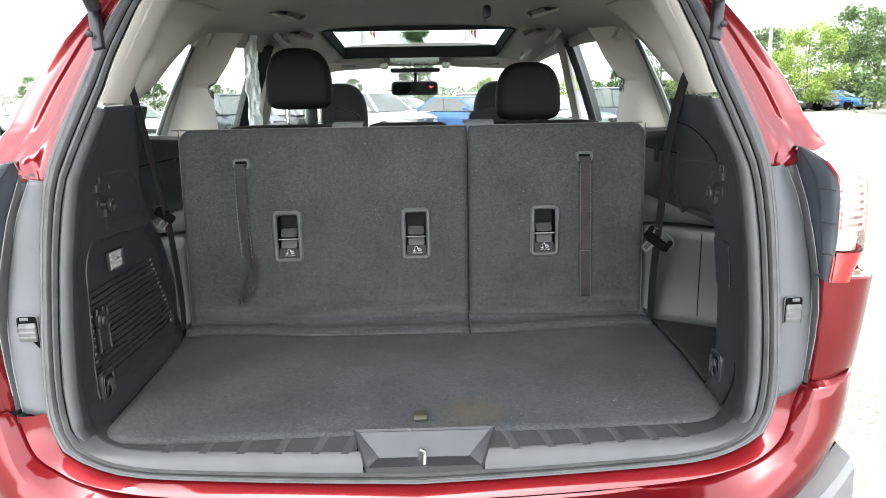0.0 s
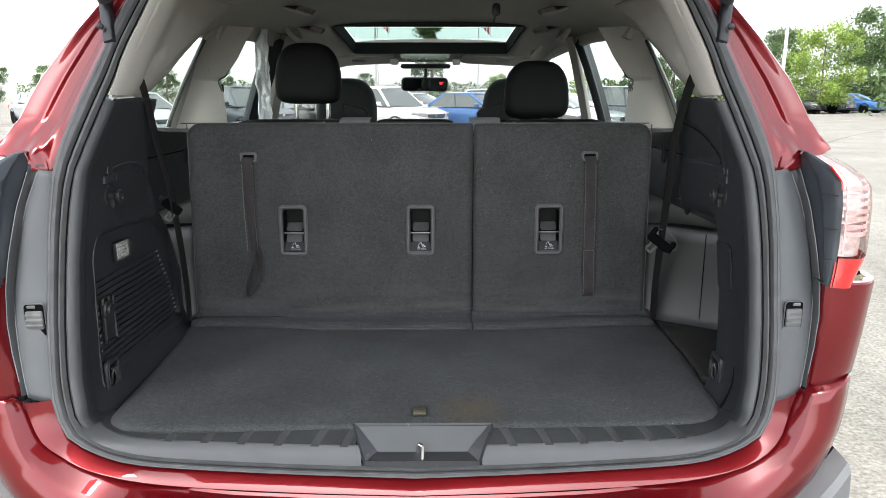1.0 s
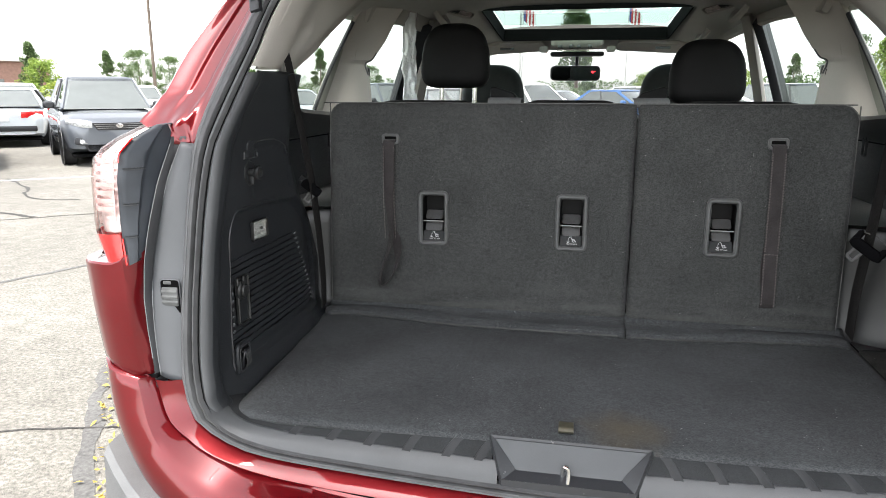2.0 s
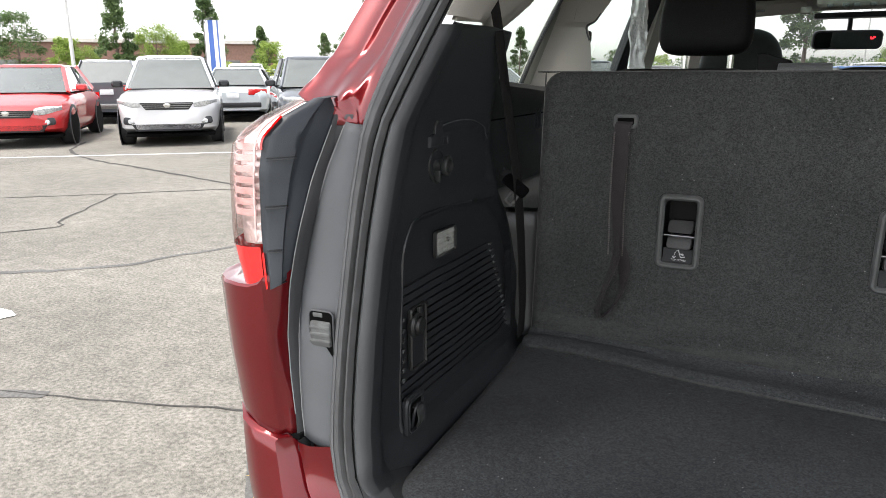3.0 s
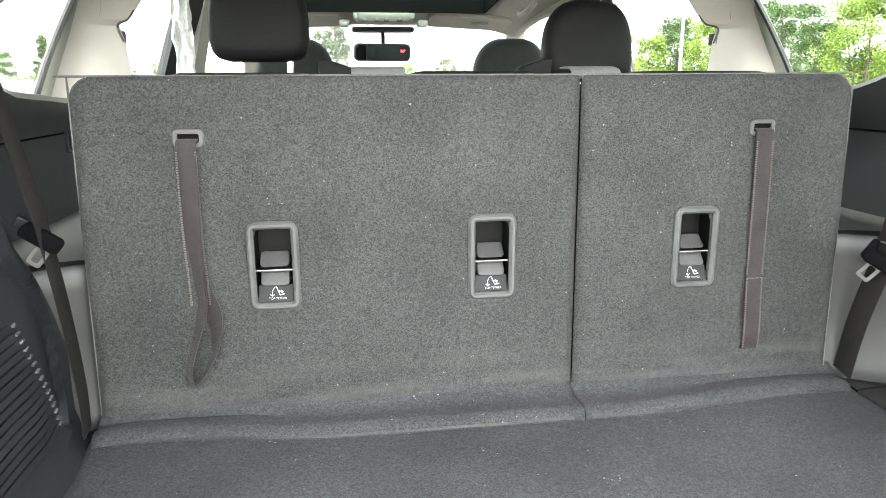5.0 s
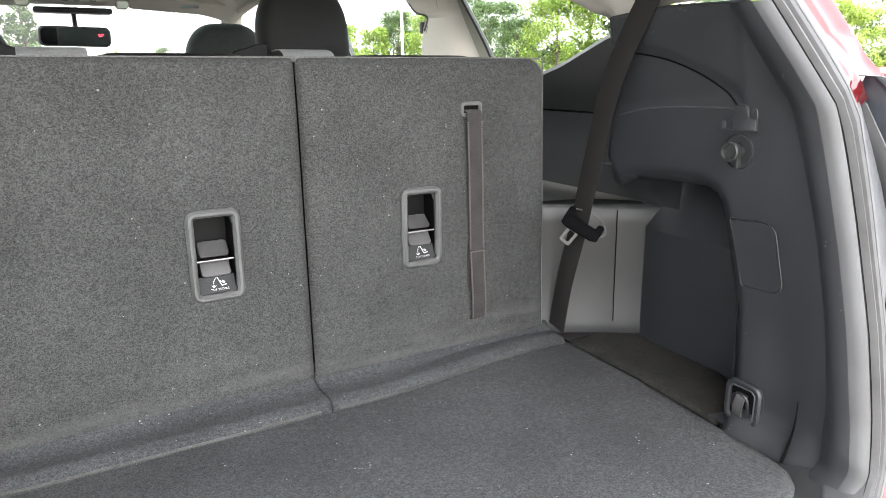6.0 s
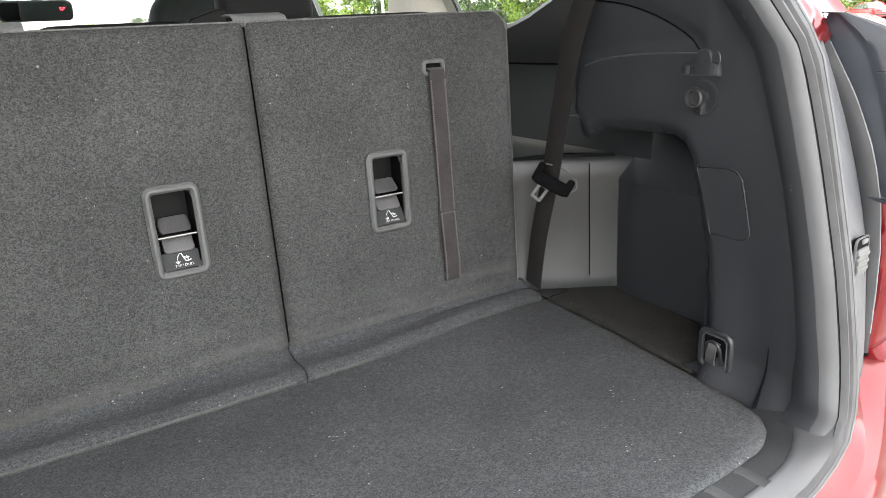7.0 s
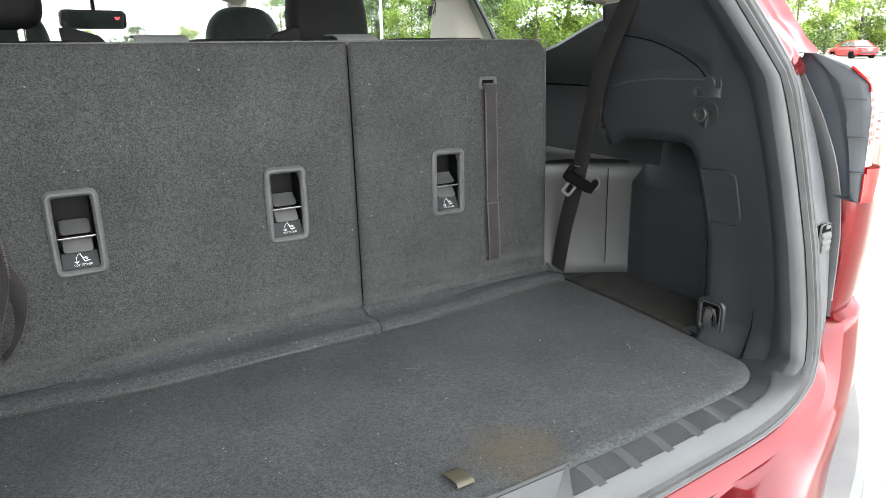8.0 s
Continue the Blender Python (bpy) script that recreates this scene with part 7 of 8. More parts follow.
# ---- parked cars ----
def parked_car(kind, paint, label, light_lower=False):
    """A parked car whose nose points to -y: shell, glasshouse, lamps, grille, wheels."""
    car = thing("parked_car", label, "car", "parked cars")
    L, W, H, cowl, roof0, roof1, deck = {"suv": (4.45, 1.80, 1.64, -0.98, -0.35, 1.75, 1.02), "hatch": (4.4, 1.78, 1.47, -1.02, -0.25, 1.2, 0.96), "sedan": (4.7, 1.82, 1.44, -0.95, -0.15, 0.95, 0.98)}[kind]
    h = L / 2
    nose, tail = 0.74 if kind != "suv" else 0.86, 0.92 if kind != "suv" else 1.04
    top = [(-h, nose - 0.08), (-h + 0.10, nose), (-h + 0.5, nose + 0.10), (cowl, deck - 0.02), (cowl + 0.3, deck), (0.6, deck + 0.02), (roof1 + 0.5, tail + 0.02), (h - 0.1, tail), (h, tail - 0.12)]
    wid = [(-h, 0.62), (-h + 0.06, 0.78), (-h + 0.25, 0.92), (-h + 0.7, 0.99), (0, 1.0), (h - 0.7, 0.99), (h - 0.2, 0.93), (h, 0.76)]
    bm = bmesh.new()
    rings = []
    for k in range(45):
        y = -h + L * k / 44
        w, t = W / 2 * lerp_table(y, wid), lerp_table(y, top)
        low = 0.22 + 0.10 * ease(h - 0.7, h, abs(y))
        flare = 0.018 * (math.exp(-((y + 1.33) / 0.42) ** 2) + math.exp(-((y - 1.30) / 0.42) ** 2))
        half = [(0, t), (w * 0.45, t - 0.004), (w * 0.80, t - 0.020), (w * 0.93, t - 0.06), (w + flare * 0.5, t - 0.16), (w * 1.0 + flare, t - 0.30), (w * 0.985 + flare, 0.48), (w * 0.97, 0.34), (w * 0.88, low), (0, low)]
        rings.append([(x, y, z) for x, z in half] + [(-x, y, z) for x, z in half[-2:0:-1]])
    stack(bm, rings)
    part("body", bm, paint, car)
    # glasshouse: lower rim to roof rim
    zb, zr = deck - 0.01, H - 0.05
    base = [(-0.80, cowl), (-0.74, cowl - 0.06), (0.74, cowl - 0.06), (0.80, cowl), (0.82, 0.3), (0.79, roof1 + (0.55 if kind == "sedan" else 0.36)), (-0.79, roof1 + (0.55 if kind == "sedan" else 0.36)), (-0.82, 0.3)]
    roof = [(-0.60, roof0 + 0.03), (-0.52, roof0 - 0.03), (0.52, roof0 - 0.03), (0.60, roof0 + 0.03), (0.62, 0.5), (0.57, roof1), (-0.57, roof1), (-0.62, 0.5)]
    sc = W / 1.8

    def level(f):
        return [((a + (c - a) * f) * sc, b + (d - b) * f, zb + (zr - zb) * f) for (a, b), (c, d) in zip(base, roof)]

    bm = bmesh.new()
    grid(bm, [level(f) for f in (0, 0.3, 0.6, 0.9, 1.0)], True)
    part("window", bm, CARGLASS, car, "dark reflecting window glass", angle=25)
    bm = bmesh.new()
    crown = [level(0.93), level(1.0), [(x * 0.96, y + (0.03 if y < 0.4 else -0.03), z + 0.03) for x, y, z in level(1.0)], [(x * 0.7, y * 0.8 + 0.1, z + 0.05) for x, y, z in level(1.0)]]
    vs = grid(bm, crown, True)
    cap(bm, vs[-1])
    part("roof", bm, paint, car)
    lv0, lv1 = level(0), level(1.0)
    for s_ in (1, -1):
        for i, w in ((0, 0.075), (7, 0.05), (6, 0.12)):
            j = i if s_ < 0 else {0: 3, 7: 4, 6: 5}[i]
            bm = bmesh.new()
            band(bm, [Vector(lv0[j]) * 1.0, (Vector(lv0[j]) + Vector(lv1[j])) / 2, Vector(lv1[j])], (0.35 * s_, 1, 0), w, 0.03, 6)
            part("pillar", bm, paint if i != 7 else BLACK, car)
        # door mirror
        bm = bmesh.new()
        rings = [[(s_ * (W / 2 + 0.09 + u * q), cowl + 0.28 + dy, deck + 0.07 + v * q) for u, v in rrect(0.21, 0.13, 0.05, 3)] for dy, q in ((-0.07, 0.6), (-0.03, 0.95), (0.03, 1.0), (0.04, 0.9))]
        stack(bm, rings)
        box(bm, s_ * (W / 2 - 0.03), cowl + 0.28, deck + 0.02, 0.12, 0.05, 0.03, 0.01)
        part("mirror", bm, paint if not light_lower else BLACK, car)
        # head lamp: a slanted almond that wraps the corner, and fog lamp
        bm = bmesh.new()
        rows = []
        for t in np.linspace(0, 1, 7):
            x = s_ * W / 2 * (0.50 + 0.44 * t)
            y = -h + 0.005 - 0.012 + 0.30 * t ** 2.4
            mid, hh = nose - 0.10 + 0.055 * t, 0.040 + 0.030 * math.sin(math.pi * min(t + 0.15, 1))
            rows.append([(x, y - 0.01, mid - hh), (x, y - 0.035, mid - hh * 0.4), (x, y - 0.035, mid + hh * 0.4), (x, y + 0.01, mid + hh)])
        grid(bm, rows)
        part("head_lamp", bm, HEADLAMP, car, "clear head lamp")
        bm = bmesh.new()
        slab(bm, rrect(0.26, 0.13, 0.04), back_frame(s_ * 0.62 * sc, 0.46, -h + 0.10) @ pose(0, 0, 0, 0, 0, s_ * 8), 0.06, 0.01)
        fog = part("fog_surround", bm, BLACK, car)
        bm = bmesh.new()
        lathe(bm, [(0.001, 0), (0.045, 0), (0.042, 0.02), (0.001, 0.024)], back_frame(s_ * 0.63 * sc, 0.46, -h + 0.035), 12)
        part("fog_lamp", bm, HEADLAMP, fog)
        bm = bmesh.new()
        rows = []
        for t in np.linspace(0, 1, 6):
            x = s_ * W / 2 * (0.45 + 0.50 * t)
            y = h - 0.01 - 0.30 * t ** 2.5
            rows.append([(x, y + 0.03, tail - 0.20), (x, y + 0.045, tail - 0.14), (x, y + 0.03, tail - 0.05)])
        grid(bm, rows)
        part("tail_lamp", bm, LENS_RED, car, "red tail lamp")
        for wy in (-1.33, 1.30):
            wheel = new("wheel")
            wheel.parent = car
            m = pose(s_ * (W / 2 - 0.145), wy, 0.33, 0, s_ * 90, 0)
            bm = bmesh.new()
            lathe(bm, [(0.20, 0.0), (0.31, 0.0), (0.33, 0.03), (0.33, 0.17), (0.315, 0.20), (0.245, 0.205), (0.235, 0.16)], m @ pose(0, 0, -0.07), 28, (True, True))
            part("tyre", bm, TYRE, wheel)
            bm = bmesh.new()
            lathe(bm, [(0.001, 0.155), (0.05, 0.155), (0.06, 0.145), (0.07, 0.13), (0.001, 0.128)], m @ pose(0, 0, -0.04), 16)
            lathe(bm, [(0.22, 0.12), (0.238, 0.165), (0.225, 0.165), (0.21, 0.12), (0.22, 0.12)], m @ pose(0, 0, -0.035), 28, (False, False))
            for k in range(5):
                a = 2 * math.pi * k / 5
                for da in (-0.12, 0.12):
                    p0, p1 = Vector((0.045 * math.cos(a), 0.045 * math.sin(a), 0.108)), Vector((0.225 * math.cos(a + da), 0.225 * math.sin(a + da), 0.120))
                    tube(bm, [m @ p0, m @ p1], 0.014, 5)
            part("rim", bm, STEEL, wheel)
            bm = bmesh.new()
            lathe(bm, [(0.34, 0.0), (0.405, 0.0), (0.40, 0.012), (0.35, 0.016), (0.34, 0.0)], pose(s_ * (W / 2 - 0.002), wy, 0.335, 0, s_ * 90, 0), 30, (False, False))
            part("arch", bm, BLACK, car)
            bm = bmesh.new()
            lathe(bm, [(0.001, 0), (0.385, 0), (0.385, 0.004), (0.001, 0.005)], pose(s_ * (W / 2 + 0.0), wy, 0.33, 0, s_ * 90, 0), 28)
            part("wheel_well", bm, DARK, car)
    bm = bmesh.new()
    slab(bm, [(-0.46, 0.06), (0.46, 0.06), (0.36, -0.07), (-0.36, -0.07)], back_frame(0, nose - 0.13, -h + 0.07), 0.085, 0.012)
    g = part("grille", bm, GRILLE, car, "dark slatted grille")
    for k in range(3):
        bm = bmesh.new()
        box(bm, 0, -h - 0.018, nose - 0.165 + 0.035 * k, 0.74 + 0.05 * k, 0.012, 0.010, 0.003)
        part("slat", bm, STEEL, g)
    bm = bmesh.new()
    lathe(bm, [(0.001, 0), (0.055, 0), (0.05, 0.012), (0.001, 0.014)], back_frame(0, nose - 0.12, -h - 0.015) @ Matrix.Diagonal((1.2, 0.8, 1, 1)), 16)
    part("badge", bm, CHROME, g, "plain bright badge")
    bm = bmesh.new()
    slab(bm, [(-0.62, 0.05), (0.62, 0.05), (0.54, -0.07), (-0.54, -0.07)], back_frame(0, 0.36, -h + 0.09), 0.09, 0.015)
    part("lower_grille", bm, BLACK, car)
    bm = bmesh.new()
    box(bm, 0, -h + 0.035, 0.435, 1.25 * sc, 0.06, 0.028, 0.012)
    part("front_trim", bm, STEEL if light_lower else paint, car)
    bm = bmesh.new()
    box(bm, 0, h - 0.02, 0.46, 1.45, 0.08, 0.14, 0.03)
    part("rear_bumper", bm, STEEL if light_lower else BLACK, car)
    bm = bmesh.new()
    box(bm, 0, h + 0.012, tail - 0.22, 0.32, 0.01, 0.13, 0.003)
    part("plate", bm, PLATE, car, "plain pale plate")
    bm = bmesh.new()
    box(bm, 0, 0, 0.20, W * 0.86, L * 0.9, 0.06, 0.02)
    part("underbody", bm, DARK, car)
    return car


def park(car, x, y, front):
    """Sets a car down with its nose towards the heading (x, y)."""
    a = math.degrees(math.atan2(front[0], -front[1]))
    return pose(x, y, 0, 0, 0, a)


FACE, AHEAD = (0.70, -0.71), (0.77, -0.64)
spots = [
    ("suv", PAINT_SILVER, "silver-white compact SUV facing the lane", [(-11.8, 9.65, FACE)]),
    ("hatch", PAINT_REDCAR, "bright red hatchback facing the lane", [(-13.95, 8.05, FACE)]),
    ("suv", PAINT_GREY, "dark grey crossover in the car park", [(-9.8, 11.75, FACE), (-17.6, 12.8, (-0.70, 0.71)), (-6.4, 21.4, AHEAD), (28.6, 50.5, (0.5, -0.8)), (7.0, 22.3, AHEAD)]),
    ("sedan", PAINT_PALE, "pale silver sedan in the car park", [(-15.0, 15.0, (-0.60, 0.80)), (4.2, 22.4, AHEAD), (-28.5, 16.5, FACE), (-1.0, 31.0, AHEAD), (-9.4, 20.6, FACE), (-24.8, 27.5, FACE), (-18.8, 31.8, FACE)]),
    ("suv", PAINT_WHITE, "white SUV in a row of parked cars", [(-1.75, 21.6, AHEAD), (-20.0, 20.5, FACE), (40.5, 16.2, (-0.9, -0.3)), (-12.2, 22.0, FACE), (-32, 22, FACE), (-21.5, 30.0, FACE), (-16.0, 33.5, FACE), (3.2, 33.0, AHEAD), (-7.5, 31.0, AHEAD)]),
    ("sedan", PAINT_BLUE, "blue sedan in a row of parked cars", [(1.35, 22.0, AHEAD), (31.5, 51.5, (0.5, -0.8))]),
    ("sedan", PAINT_REDCAR, "red sedan parked by the trees", [(60.5, 31.8, (0.5, 0.85))]),
    ("hatch", PAINT_BLACK, "black hatchback parked in a row", [(26.0, 49.8, (0.5, -0.8)), (-4.2, 21.5, AHEAD), (-4.5, 31.5, AHEAD)]),
]
for kind, paint, label, where in spots:
    first = parked_car(kind, paint, label, paint in (PAINT_SILVER, PAINT_GREY))
    for n_, (x, y, f) in enumerate(where):
        if n_:
            copy_thing(first, park(first, x, y, f))
    first.matrix_basis = park(first, *where[0])


# ---- trees, hedge, building, poles ----
def tree(height, spread, mat, shape, label, seed, leaves=2600, leaf=0.26):
    """A tapered trunk with limbs, and a crown of many small leaves gathered in clumps."""
    rng = random.Random(seed)
    t = thing("tree", label, "tree", "trees")
    bm = bmesh.new()
    tube(bm, [(0, 0, 0), (0.05, 0.02, height * 0.3), (-0.03, 0.05, height * 0.62), (0.02, 0, height * 0.9)], (0.035 * height * 0.55, 0.02), 8)
    clumps = []
    for k in range(64):
        f = rng.random() ** 0.8
        z = height * (0.12 + 0.86 * f)
        if shape == "cone":
            r = spread * (1.05 - f) * rng.uniform(0.45, 1.0)
        else:
            r = spread * math.sin(math.pi * min(0.12 + 0.80 * f, 1)) ** 0.7 * rng.uniform(0.35, 1.0)
        a = rng.uniform(0, 2 * math.pi)
        c = Vector((r * math.cos(a), r * math.sin(a), z))
        clumps.append((c, spread * rng.uniform(0.16, 0.34) * (0.75 if shape == "cone" else 1)))
        if k % 4 == 0:
            tube(bm, [(0, 0, z * 0.72), (c.x * 0.5, c.y * 0.5, z * 0.86), (c.x * 0.9, c.y * 0.9, c.z)], (0.03, 0.008), 5, 6)
    part("trunk", bm, BARK, t)
    verts, faces = [], []
    for k in range(leaves):
        c, r = clumps[rng.randrange(len(clumps))]
        d = Vector((rng.gauss(0, 1), rng.gauss(0, 1), rng.gauss(0, 0.8)))
        p = c + d.normalized() * r * rng.random() ** 0.45
        m = Matrix.Translation(p) @ pose(0, 0, 0, rng.uniform(-70, 70), rng.uniform(-70, 70), rng.uniform(0, 360))
        s = leaf * rng.uniform(0.55, 1.25)
        i = len(verts)
        verts += [m @ Vector(q) for q in ((-s * 0.6, 0, 0), (0, -s * 0.36, 0.05 * s), (s * 0.6, 0, 0), (0, s * 0.36, 0.05 * s))]
        faces.append((i, i + 1, i + 2, i + 3))
    me = bpy.data.meshes.new("crown")
    me.from_pydata(verts, [], faces)
    me.materials.append(mat)
    ob = new("crown", me)
    ob.parent = t
    return t


kinds = [
    tree(8.6, 3.6, LEAF_LIGHT, "round", "light green broad tree at the edge of the car park", 1, 11000, 0.20),
    tree(9.5, 3.4, LEAF_DARK, "round", "dark green broad tree at the edge of the car park", 2, 11000, 0.20),
    tree(9.0, 2.4, LEAF_DARK, "cone", "dark green upright tree beside the low building", 3, 9000, 0.19),
    tree(4.6, 1.7, LEAF_LIGHT, "round", "small light green tree behind parked cars", 4, 6000, 0.16),
]
plan = []


def polar(az, d):
    return d * math.sin(radians(az)), d * math.cos(radians(az))


for az, d, k, s in ((-59.2, 52, 1, 0.52), (-56.2, 55, 3, 0.78), (-55.0, 58, 0, 0.36), (-52.9, 50, 2, 0.72), (-50.2, 52, 0, 0.50), (-48.6, 55, 3, 0.75), (-46.6, 50, 2, 0.74), (-42.5, 52, 2, 0.50), (-42.0, 48, 3, 0.7), (-37.5, 60, 2, 0.5), (-35.2, 85, 1, 0.62), (-33, 95, 1, 0.6), (-29.5, 110, 1, 0.55), (-27, 110, 1, 0.5), (-24, 100, 1, 0.55), (-21.5, 90, 2, 0.75), (-17.5, 80, 1, 0.45), (-14, 90, 1, 0.4), (-10.5, 85, 0, 0.36), (-6, 90, 1, 0.42), (-0.6, 58, 2, 1.05), (5, 75, 0, 0.4), (8.5, 80, 1, 0.42), (12, 70, 0, 0.42), (15.5, 72, 2, 0.55), (19, 62, 1, 0.6), (22, 46, 3, 0.95), (24.6, 62, 3, 1.1), (26.6, 64, 1, 0.70), (29.4, 56, 0, 0.72), (32.2, 66, 1, 0.85), (33.8, 62, 1, 0.75), (36.2, 48, 1, 0.5), (39.5, 44, 0, 0.72), (42, 48, 1, 1.1), (45, 44, 0, 0.9), (48, 48, 1, 1.1), (51.5, 52, 0, 1.1), (55, 62, 1, 1.2), (58.5, 74, 0, 0.95), (60.5, 76, 0, 0.85), (62.5, 80, 1, 0.95), (64.8, 78, 0, 0.9), (67, 76, 1, 1.0), (70, 74, 0, 1.0), (26.2, 72, 1, 0.7), (30.8, 74, 1, 0.75), (35.2, 72, 1, 0.85)):
    plan.append((kinds[k], az, d, s))
seen = set()
for t, az, d, s in plan:
    x, y = polar(az, d)
    m = pose(x, y, 0, 0, 0, (az * 73) % 360)
    if t in seen:
        c = copy_thing(t, m)
    else:
        seen.add(t)
        c = t
        c.matrix_basis = m
    c.scale = (s * 1.05, s * 1.05, s)


def leafy_mass(name, boxes, mat, label, category, count, leaf, seed):
    rng = random.Random(seed)
    verts, faces = [], []
    total = sum(b[3] * b[4] for b in boxes)
    for cx, cy, turn, sx, sz, sy in boxes:
        for k in range(int(count * sx * sz / total)):
            u, v, w = rng.uniform(-0.5, 0.5), rng.uniform(-0.5, 0.5), rng.random() ** 0.7
            hgt = sz * (0.82 + 0.25 * noise.noise((u * sx * 0.7, cx, 3)))
            p = Matrix.Translation((cx, cy, 0)) @ pose(0, 0, 0, 0, 0, turn) @ Vector((u * sx, v * sy, w * hgt))
            m = Matrix.Translation(p) @ pose(0, 0, 0, rng.uniform(-70, 70), rng.uniform(-70, 70), rng.uniform(0, 360))
            s = leaf * rng.uniform(0.6, 1.2)
            i = len(verts)
            verts += [m @ Vector(q) for q in ((-s * 0.6, 0, 0), (0, -s * 0.4, 0), (s * 0.6, 0, 0), (0, s * 0.4, 0))]
            faces.append((i, i + 1, i + 2, i + 3))
    me = bpy.data.meshes.new(name)
    me.from_pydata(verts, [], faces)
    me.materials.append(mat)
    return tagged(new(name, me), label, category, kind="stuff")


hx, hy = polar(-44.5, 37)
leafy_mass("hedge", [(hx, hy, 44, 6.5, 1.9, 1.6)], LEAF_YELLOW, "yellow-green clipped hedge along the car park", "hedge", 5000, 0.16, 8)
under = []
for az, d in ((20, 66), (25, 70), (30, 76), (35, 78), (40, 52), (45, 52), (50, 58), (56, 72), (61, 84), (66, 84), (71, 80), (12, 84), (4, 92), (-4, 96), (-12, 98), (-20, 104), (-28, 118)):
    x, y = polar(az, d)
    under.append((x, y, -az, 14, 3.4, 3.0))
leafy_mass("undergrowth", under, LEAF_DARK, "dark green bushes under the trees", "bushes", 34000, 0.26, 9)

# long low brick building with a pale coping
bx, by = polar(-50, 74)
building = thing("brick_building", "long low brown brick building with pale roof edge", "building", at=(bx, by, 0))
building.rotation_euler = (0, 0, radians(50))
bm = bmesh.new()
box(bm, -12, 0, 1.9, 45, 12, 3.8)
part("wall", bm, BRICK, building, smooth=False)
bm = bmesh.new()
box(bm, -12, 0, 3.98, 45.6, 12.6, 0.36, 0.05)
part("coping", bm, COPING, building, "pale flat roof edge", smooth=False)
for k in range(7):
    bm = bmesh.new()
    box(bm, -30 + 6 * k, -6.02, 1.7, 2.2, 0.12, 1.3, 0.02)
    w_ = part("window", bm, CARGLASS, building, "dark window", smooth=False)
    bm = bmesh.new()
    box(bm, -30 + 6 * k, -6.06, 1.0, 2.4, 0.2, 0.1, 0.02)
    part("sill", bm, COPING, w_, smooth=False)


def light_pole(label, height):
    p = thing("light_pole", label, "lamp post", "light poles")
    bm = bmesh.new()
    tube(bm, [(0, 0, 0), (0, 0, height)], (0.11, 0.07), 10)
    part("pole", bm, POLE, p)
    bm = bmesh.new()
    lathe(bm, [(0.3, 0), (0.3, 0.6), (0.26, 0.65)], Matrix.Identity(4), 14)
    part("footing", bm, COPING, p)
    for s_ in (1, -1):
        bm = bmesh.new()
        tube(bm, [(0, 0, height - 0.15), (s_ * 0.5, 0, height - 0.1)], 0.04, 6)
        part("arm", bm, POLE, p)
        bm = bmesh.new()
        box(bm, s_ * 0.8, 0, height - 0.1, 0.65, 0.35, 0.12, 0.03)
        part("lamp_head", bm, POLE, p)
    return p


pole = light_pole("tall pale metal light pole in the car park", 9.0)
for n_, (az, d) in enumerate(((26.9, 44), (-56.0, 44), (-5.2, 62), (9.5, 66))):
    x, y = polar(az, d)
    m = pose(x, y, 0, 0, 0, az * 3)
    if n_:
        copy_thing(pole, m)
first_x, first_y = polar(26.9, 44)
pole.matrix_basis = pose(first_x, first_y, 0, 0, 0, 80)
ux, uy = polar(-34.2, 70)
post = thing("utility_pole", "weathered wooden utility pole with cross arms", "utility pole", at=(ux, uy, 0))
bm = bmesh.new()
tube(bm, [(0, 0, 0), (0, 0, 12)], (0.16, 0.11), 8)
part("post", bm, BARK, post)
for z in (11.2, 10.2):
    bm = bmesh.new()
    box(bm, 0, 0, z, 2.4, 0.12, 0.14)
    part("cross_arm", bm, BARK, post)
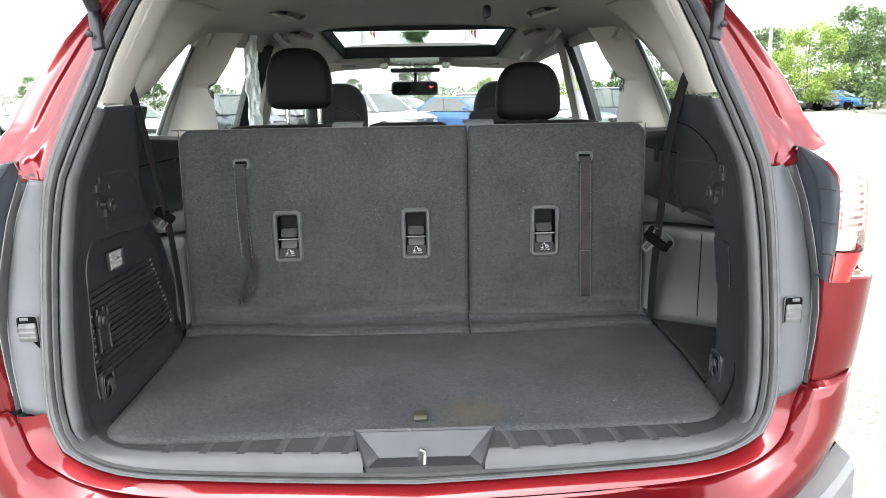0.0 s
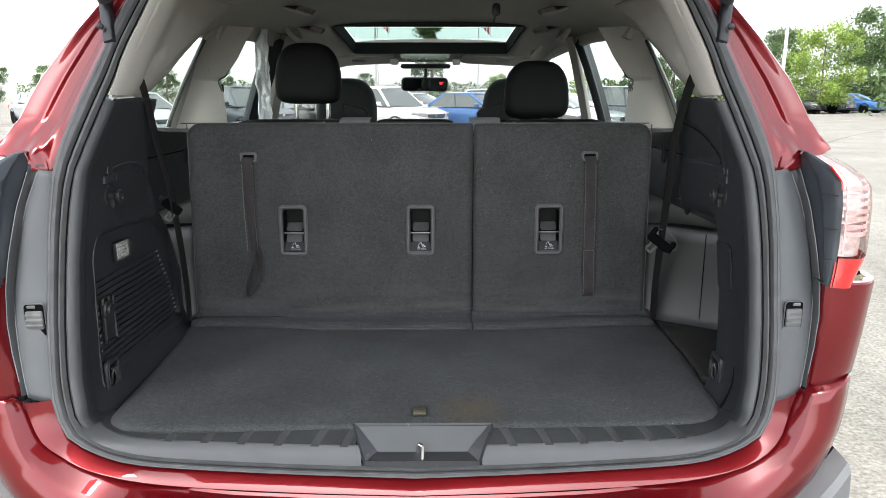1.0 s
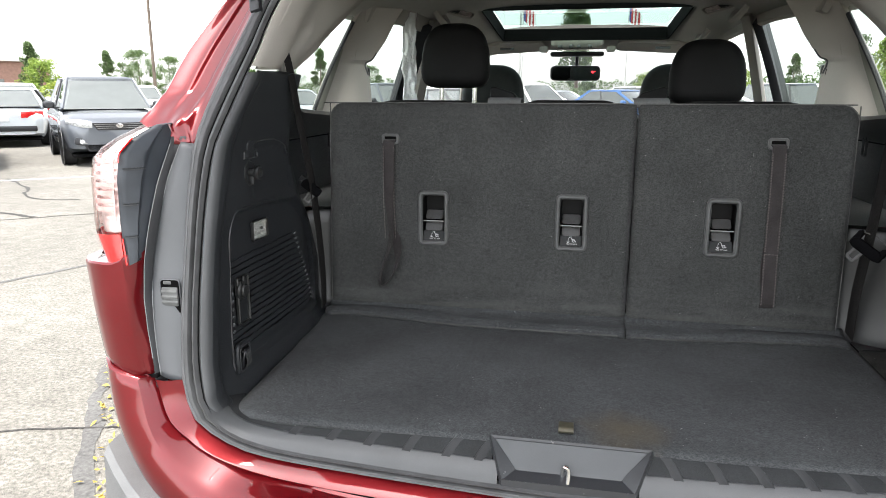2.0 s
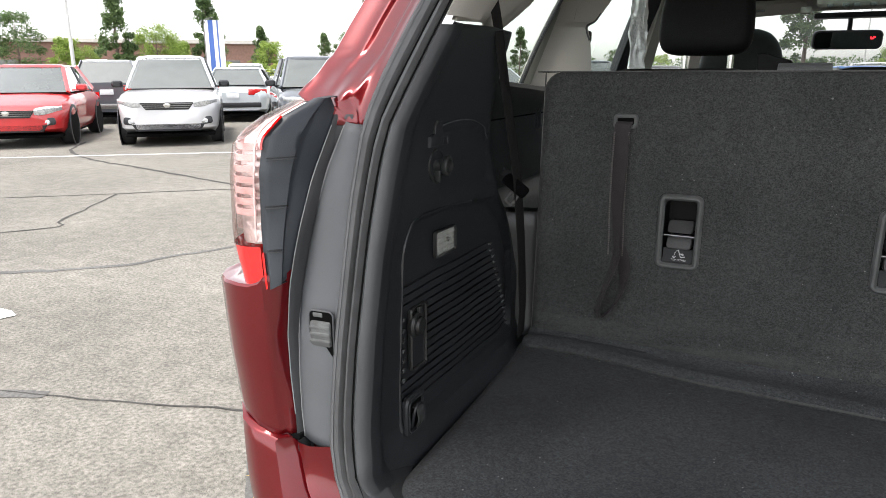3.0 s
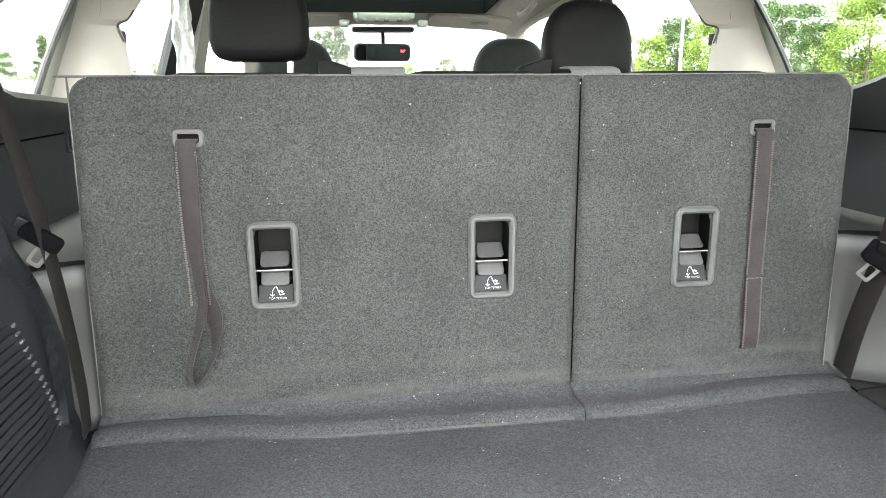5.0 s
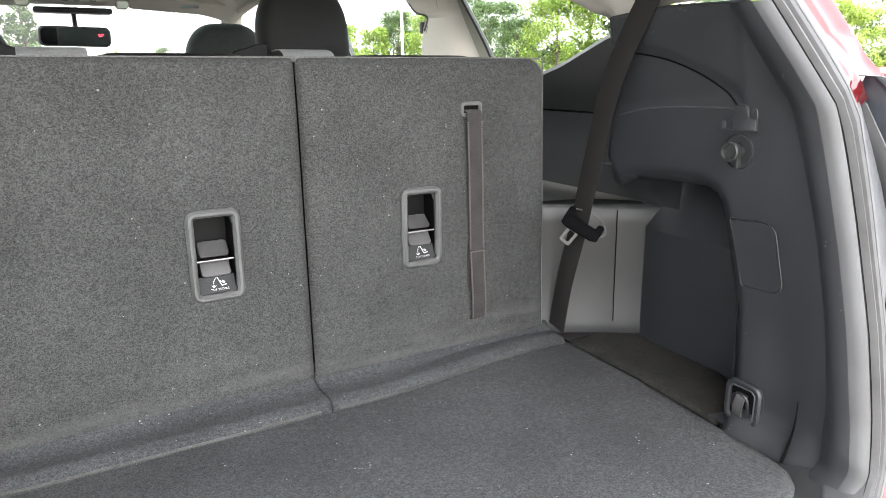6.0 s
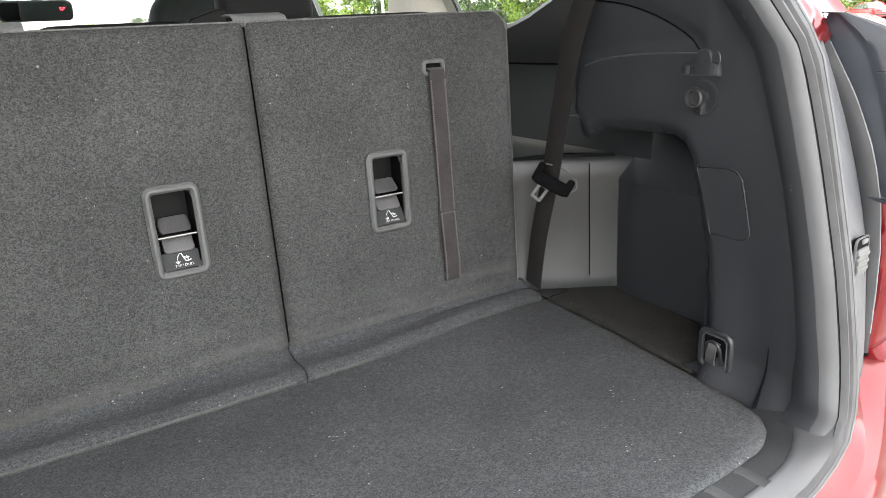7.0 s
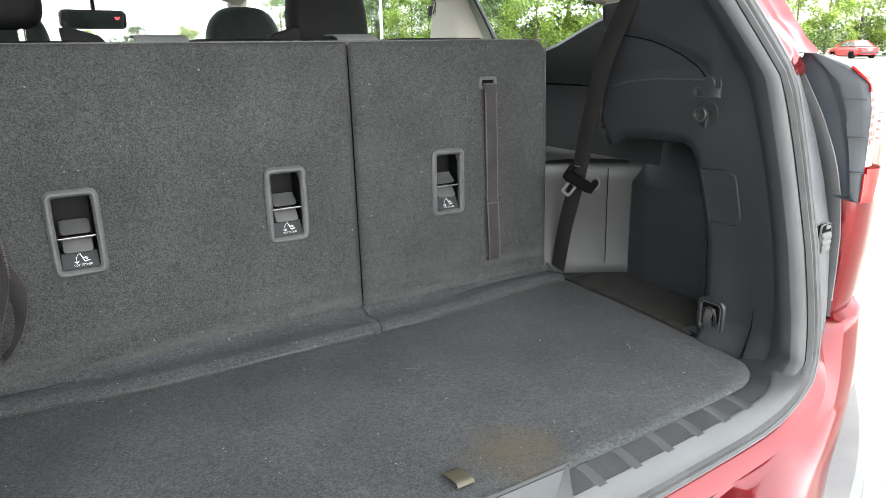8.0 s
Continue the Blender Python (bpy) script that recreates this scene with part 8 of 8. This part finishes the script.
# overhead wires across the view of the glass roof
for z0 in (11.3, 10.3):
    bm = bmesh.new()
    tube(bm, [(ux, uy, z0), (ux * 0.5 + 8, uy * 0.7 + 12, z0 - 0.9), (40, 64, z0)], 0.035, 5, 20)
    tagged(part("overhead_wire", bm, BLACK), "thin dark overhead wire between poles", "wire", "overhead wires")
# striped feather banner
fx, fy = polar(-46.6, 25.5)
banner = thing("feather_banner", "tall white feather banner with blue stripes on a pole", "banner", at=(fx, fy, 0))
banner.rotation_euler = (0, 0, radians(47))
bm = bmesh.new()
tube(bm, [(-0.32, 0, 0), (-0.32, 0, 2.6), (-0.26, 0, 3.05), (0.0, 0, 3.12)], 0.014, 6)
part("pole", bm, STEEL, banner)
for a, b, mat, nm in ((-0.30, -0.18, BANNERWHITE, "cloth"), (-0.18, -0.02, BANNERBLUE, "blue_stripe"), (-0.02, 0.10, BANNERWHITE, "cloth"), (0.10, 0.15, BANNERBLUE, "blue_stripe"), (0.15, 0.32, BANNERWHITE, "cloth")):
    bm = bmesh.new()
    rows = []
    for k in range(14):
        z = 0.9 + 2.15 * k / 13
        rows.append([(a + (b - a) * s, 0.05 * math.sin(z * 3 + 6 * (a + (b - a) * s)), z - 0.12 * max(0, a + (b - a) * s) * (k == 13)) for s in (0, 0.5, 1)])
    grid(bm, rows)
    part(nm, bm, mat, banner)


# flags on tall poles beyond the car park
FLAGRED = shade("flag_red", (0.45, 0.05, 0.06), 0.8, grain=(20, 0.1))
FLAGBLUE = shade("flag_blue", (0.05, 0.07, 0.25), 0.8, grain=(20, 0.1))
for az, dist in ((-5.0, 66), (3.3, 68)):
    gx, gy = polar(az, dist)
    flag = thing("flag_pole", "tall flag pole with a striped flag hanging", "flag pole", "flag poles", at=(gx, gy, 0))
    bm = bmesh.new()
    tube(bm, [(0, 0, 0), (0, 0, 9.6)], (0.07, 0.04), 8)
    part("pole", bm, POLE, flag)
    for k in range(7):
        bm = bmesh.new()
        grid(bm, [[(0.06 + 0.16 * k, 0.05 * math.sin(2 * z + k), z - 0.15 * k), (0.22 + 0.16 * k, 0.05 * math.sin(2 * z + k + 1), z - 0.15 * (k + 1))] for z in np.linspace(7.9, 9.5, 9)])
        part("flag_stripe", bm, FLAGBLUE if k == 0 else (FLAGRED if k % 2 else BANNERWHITE), flag)
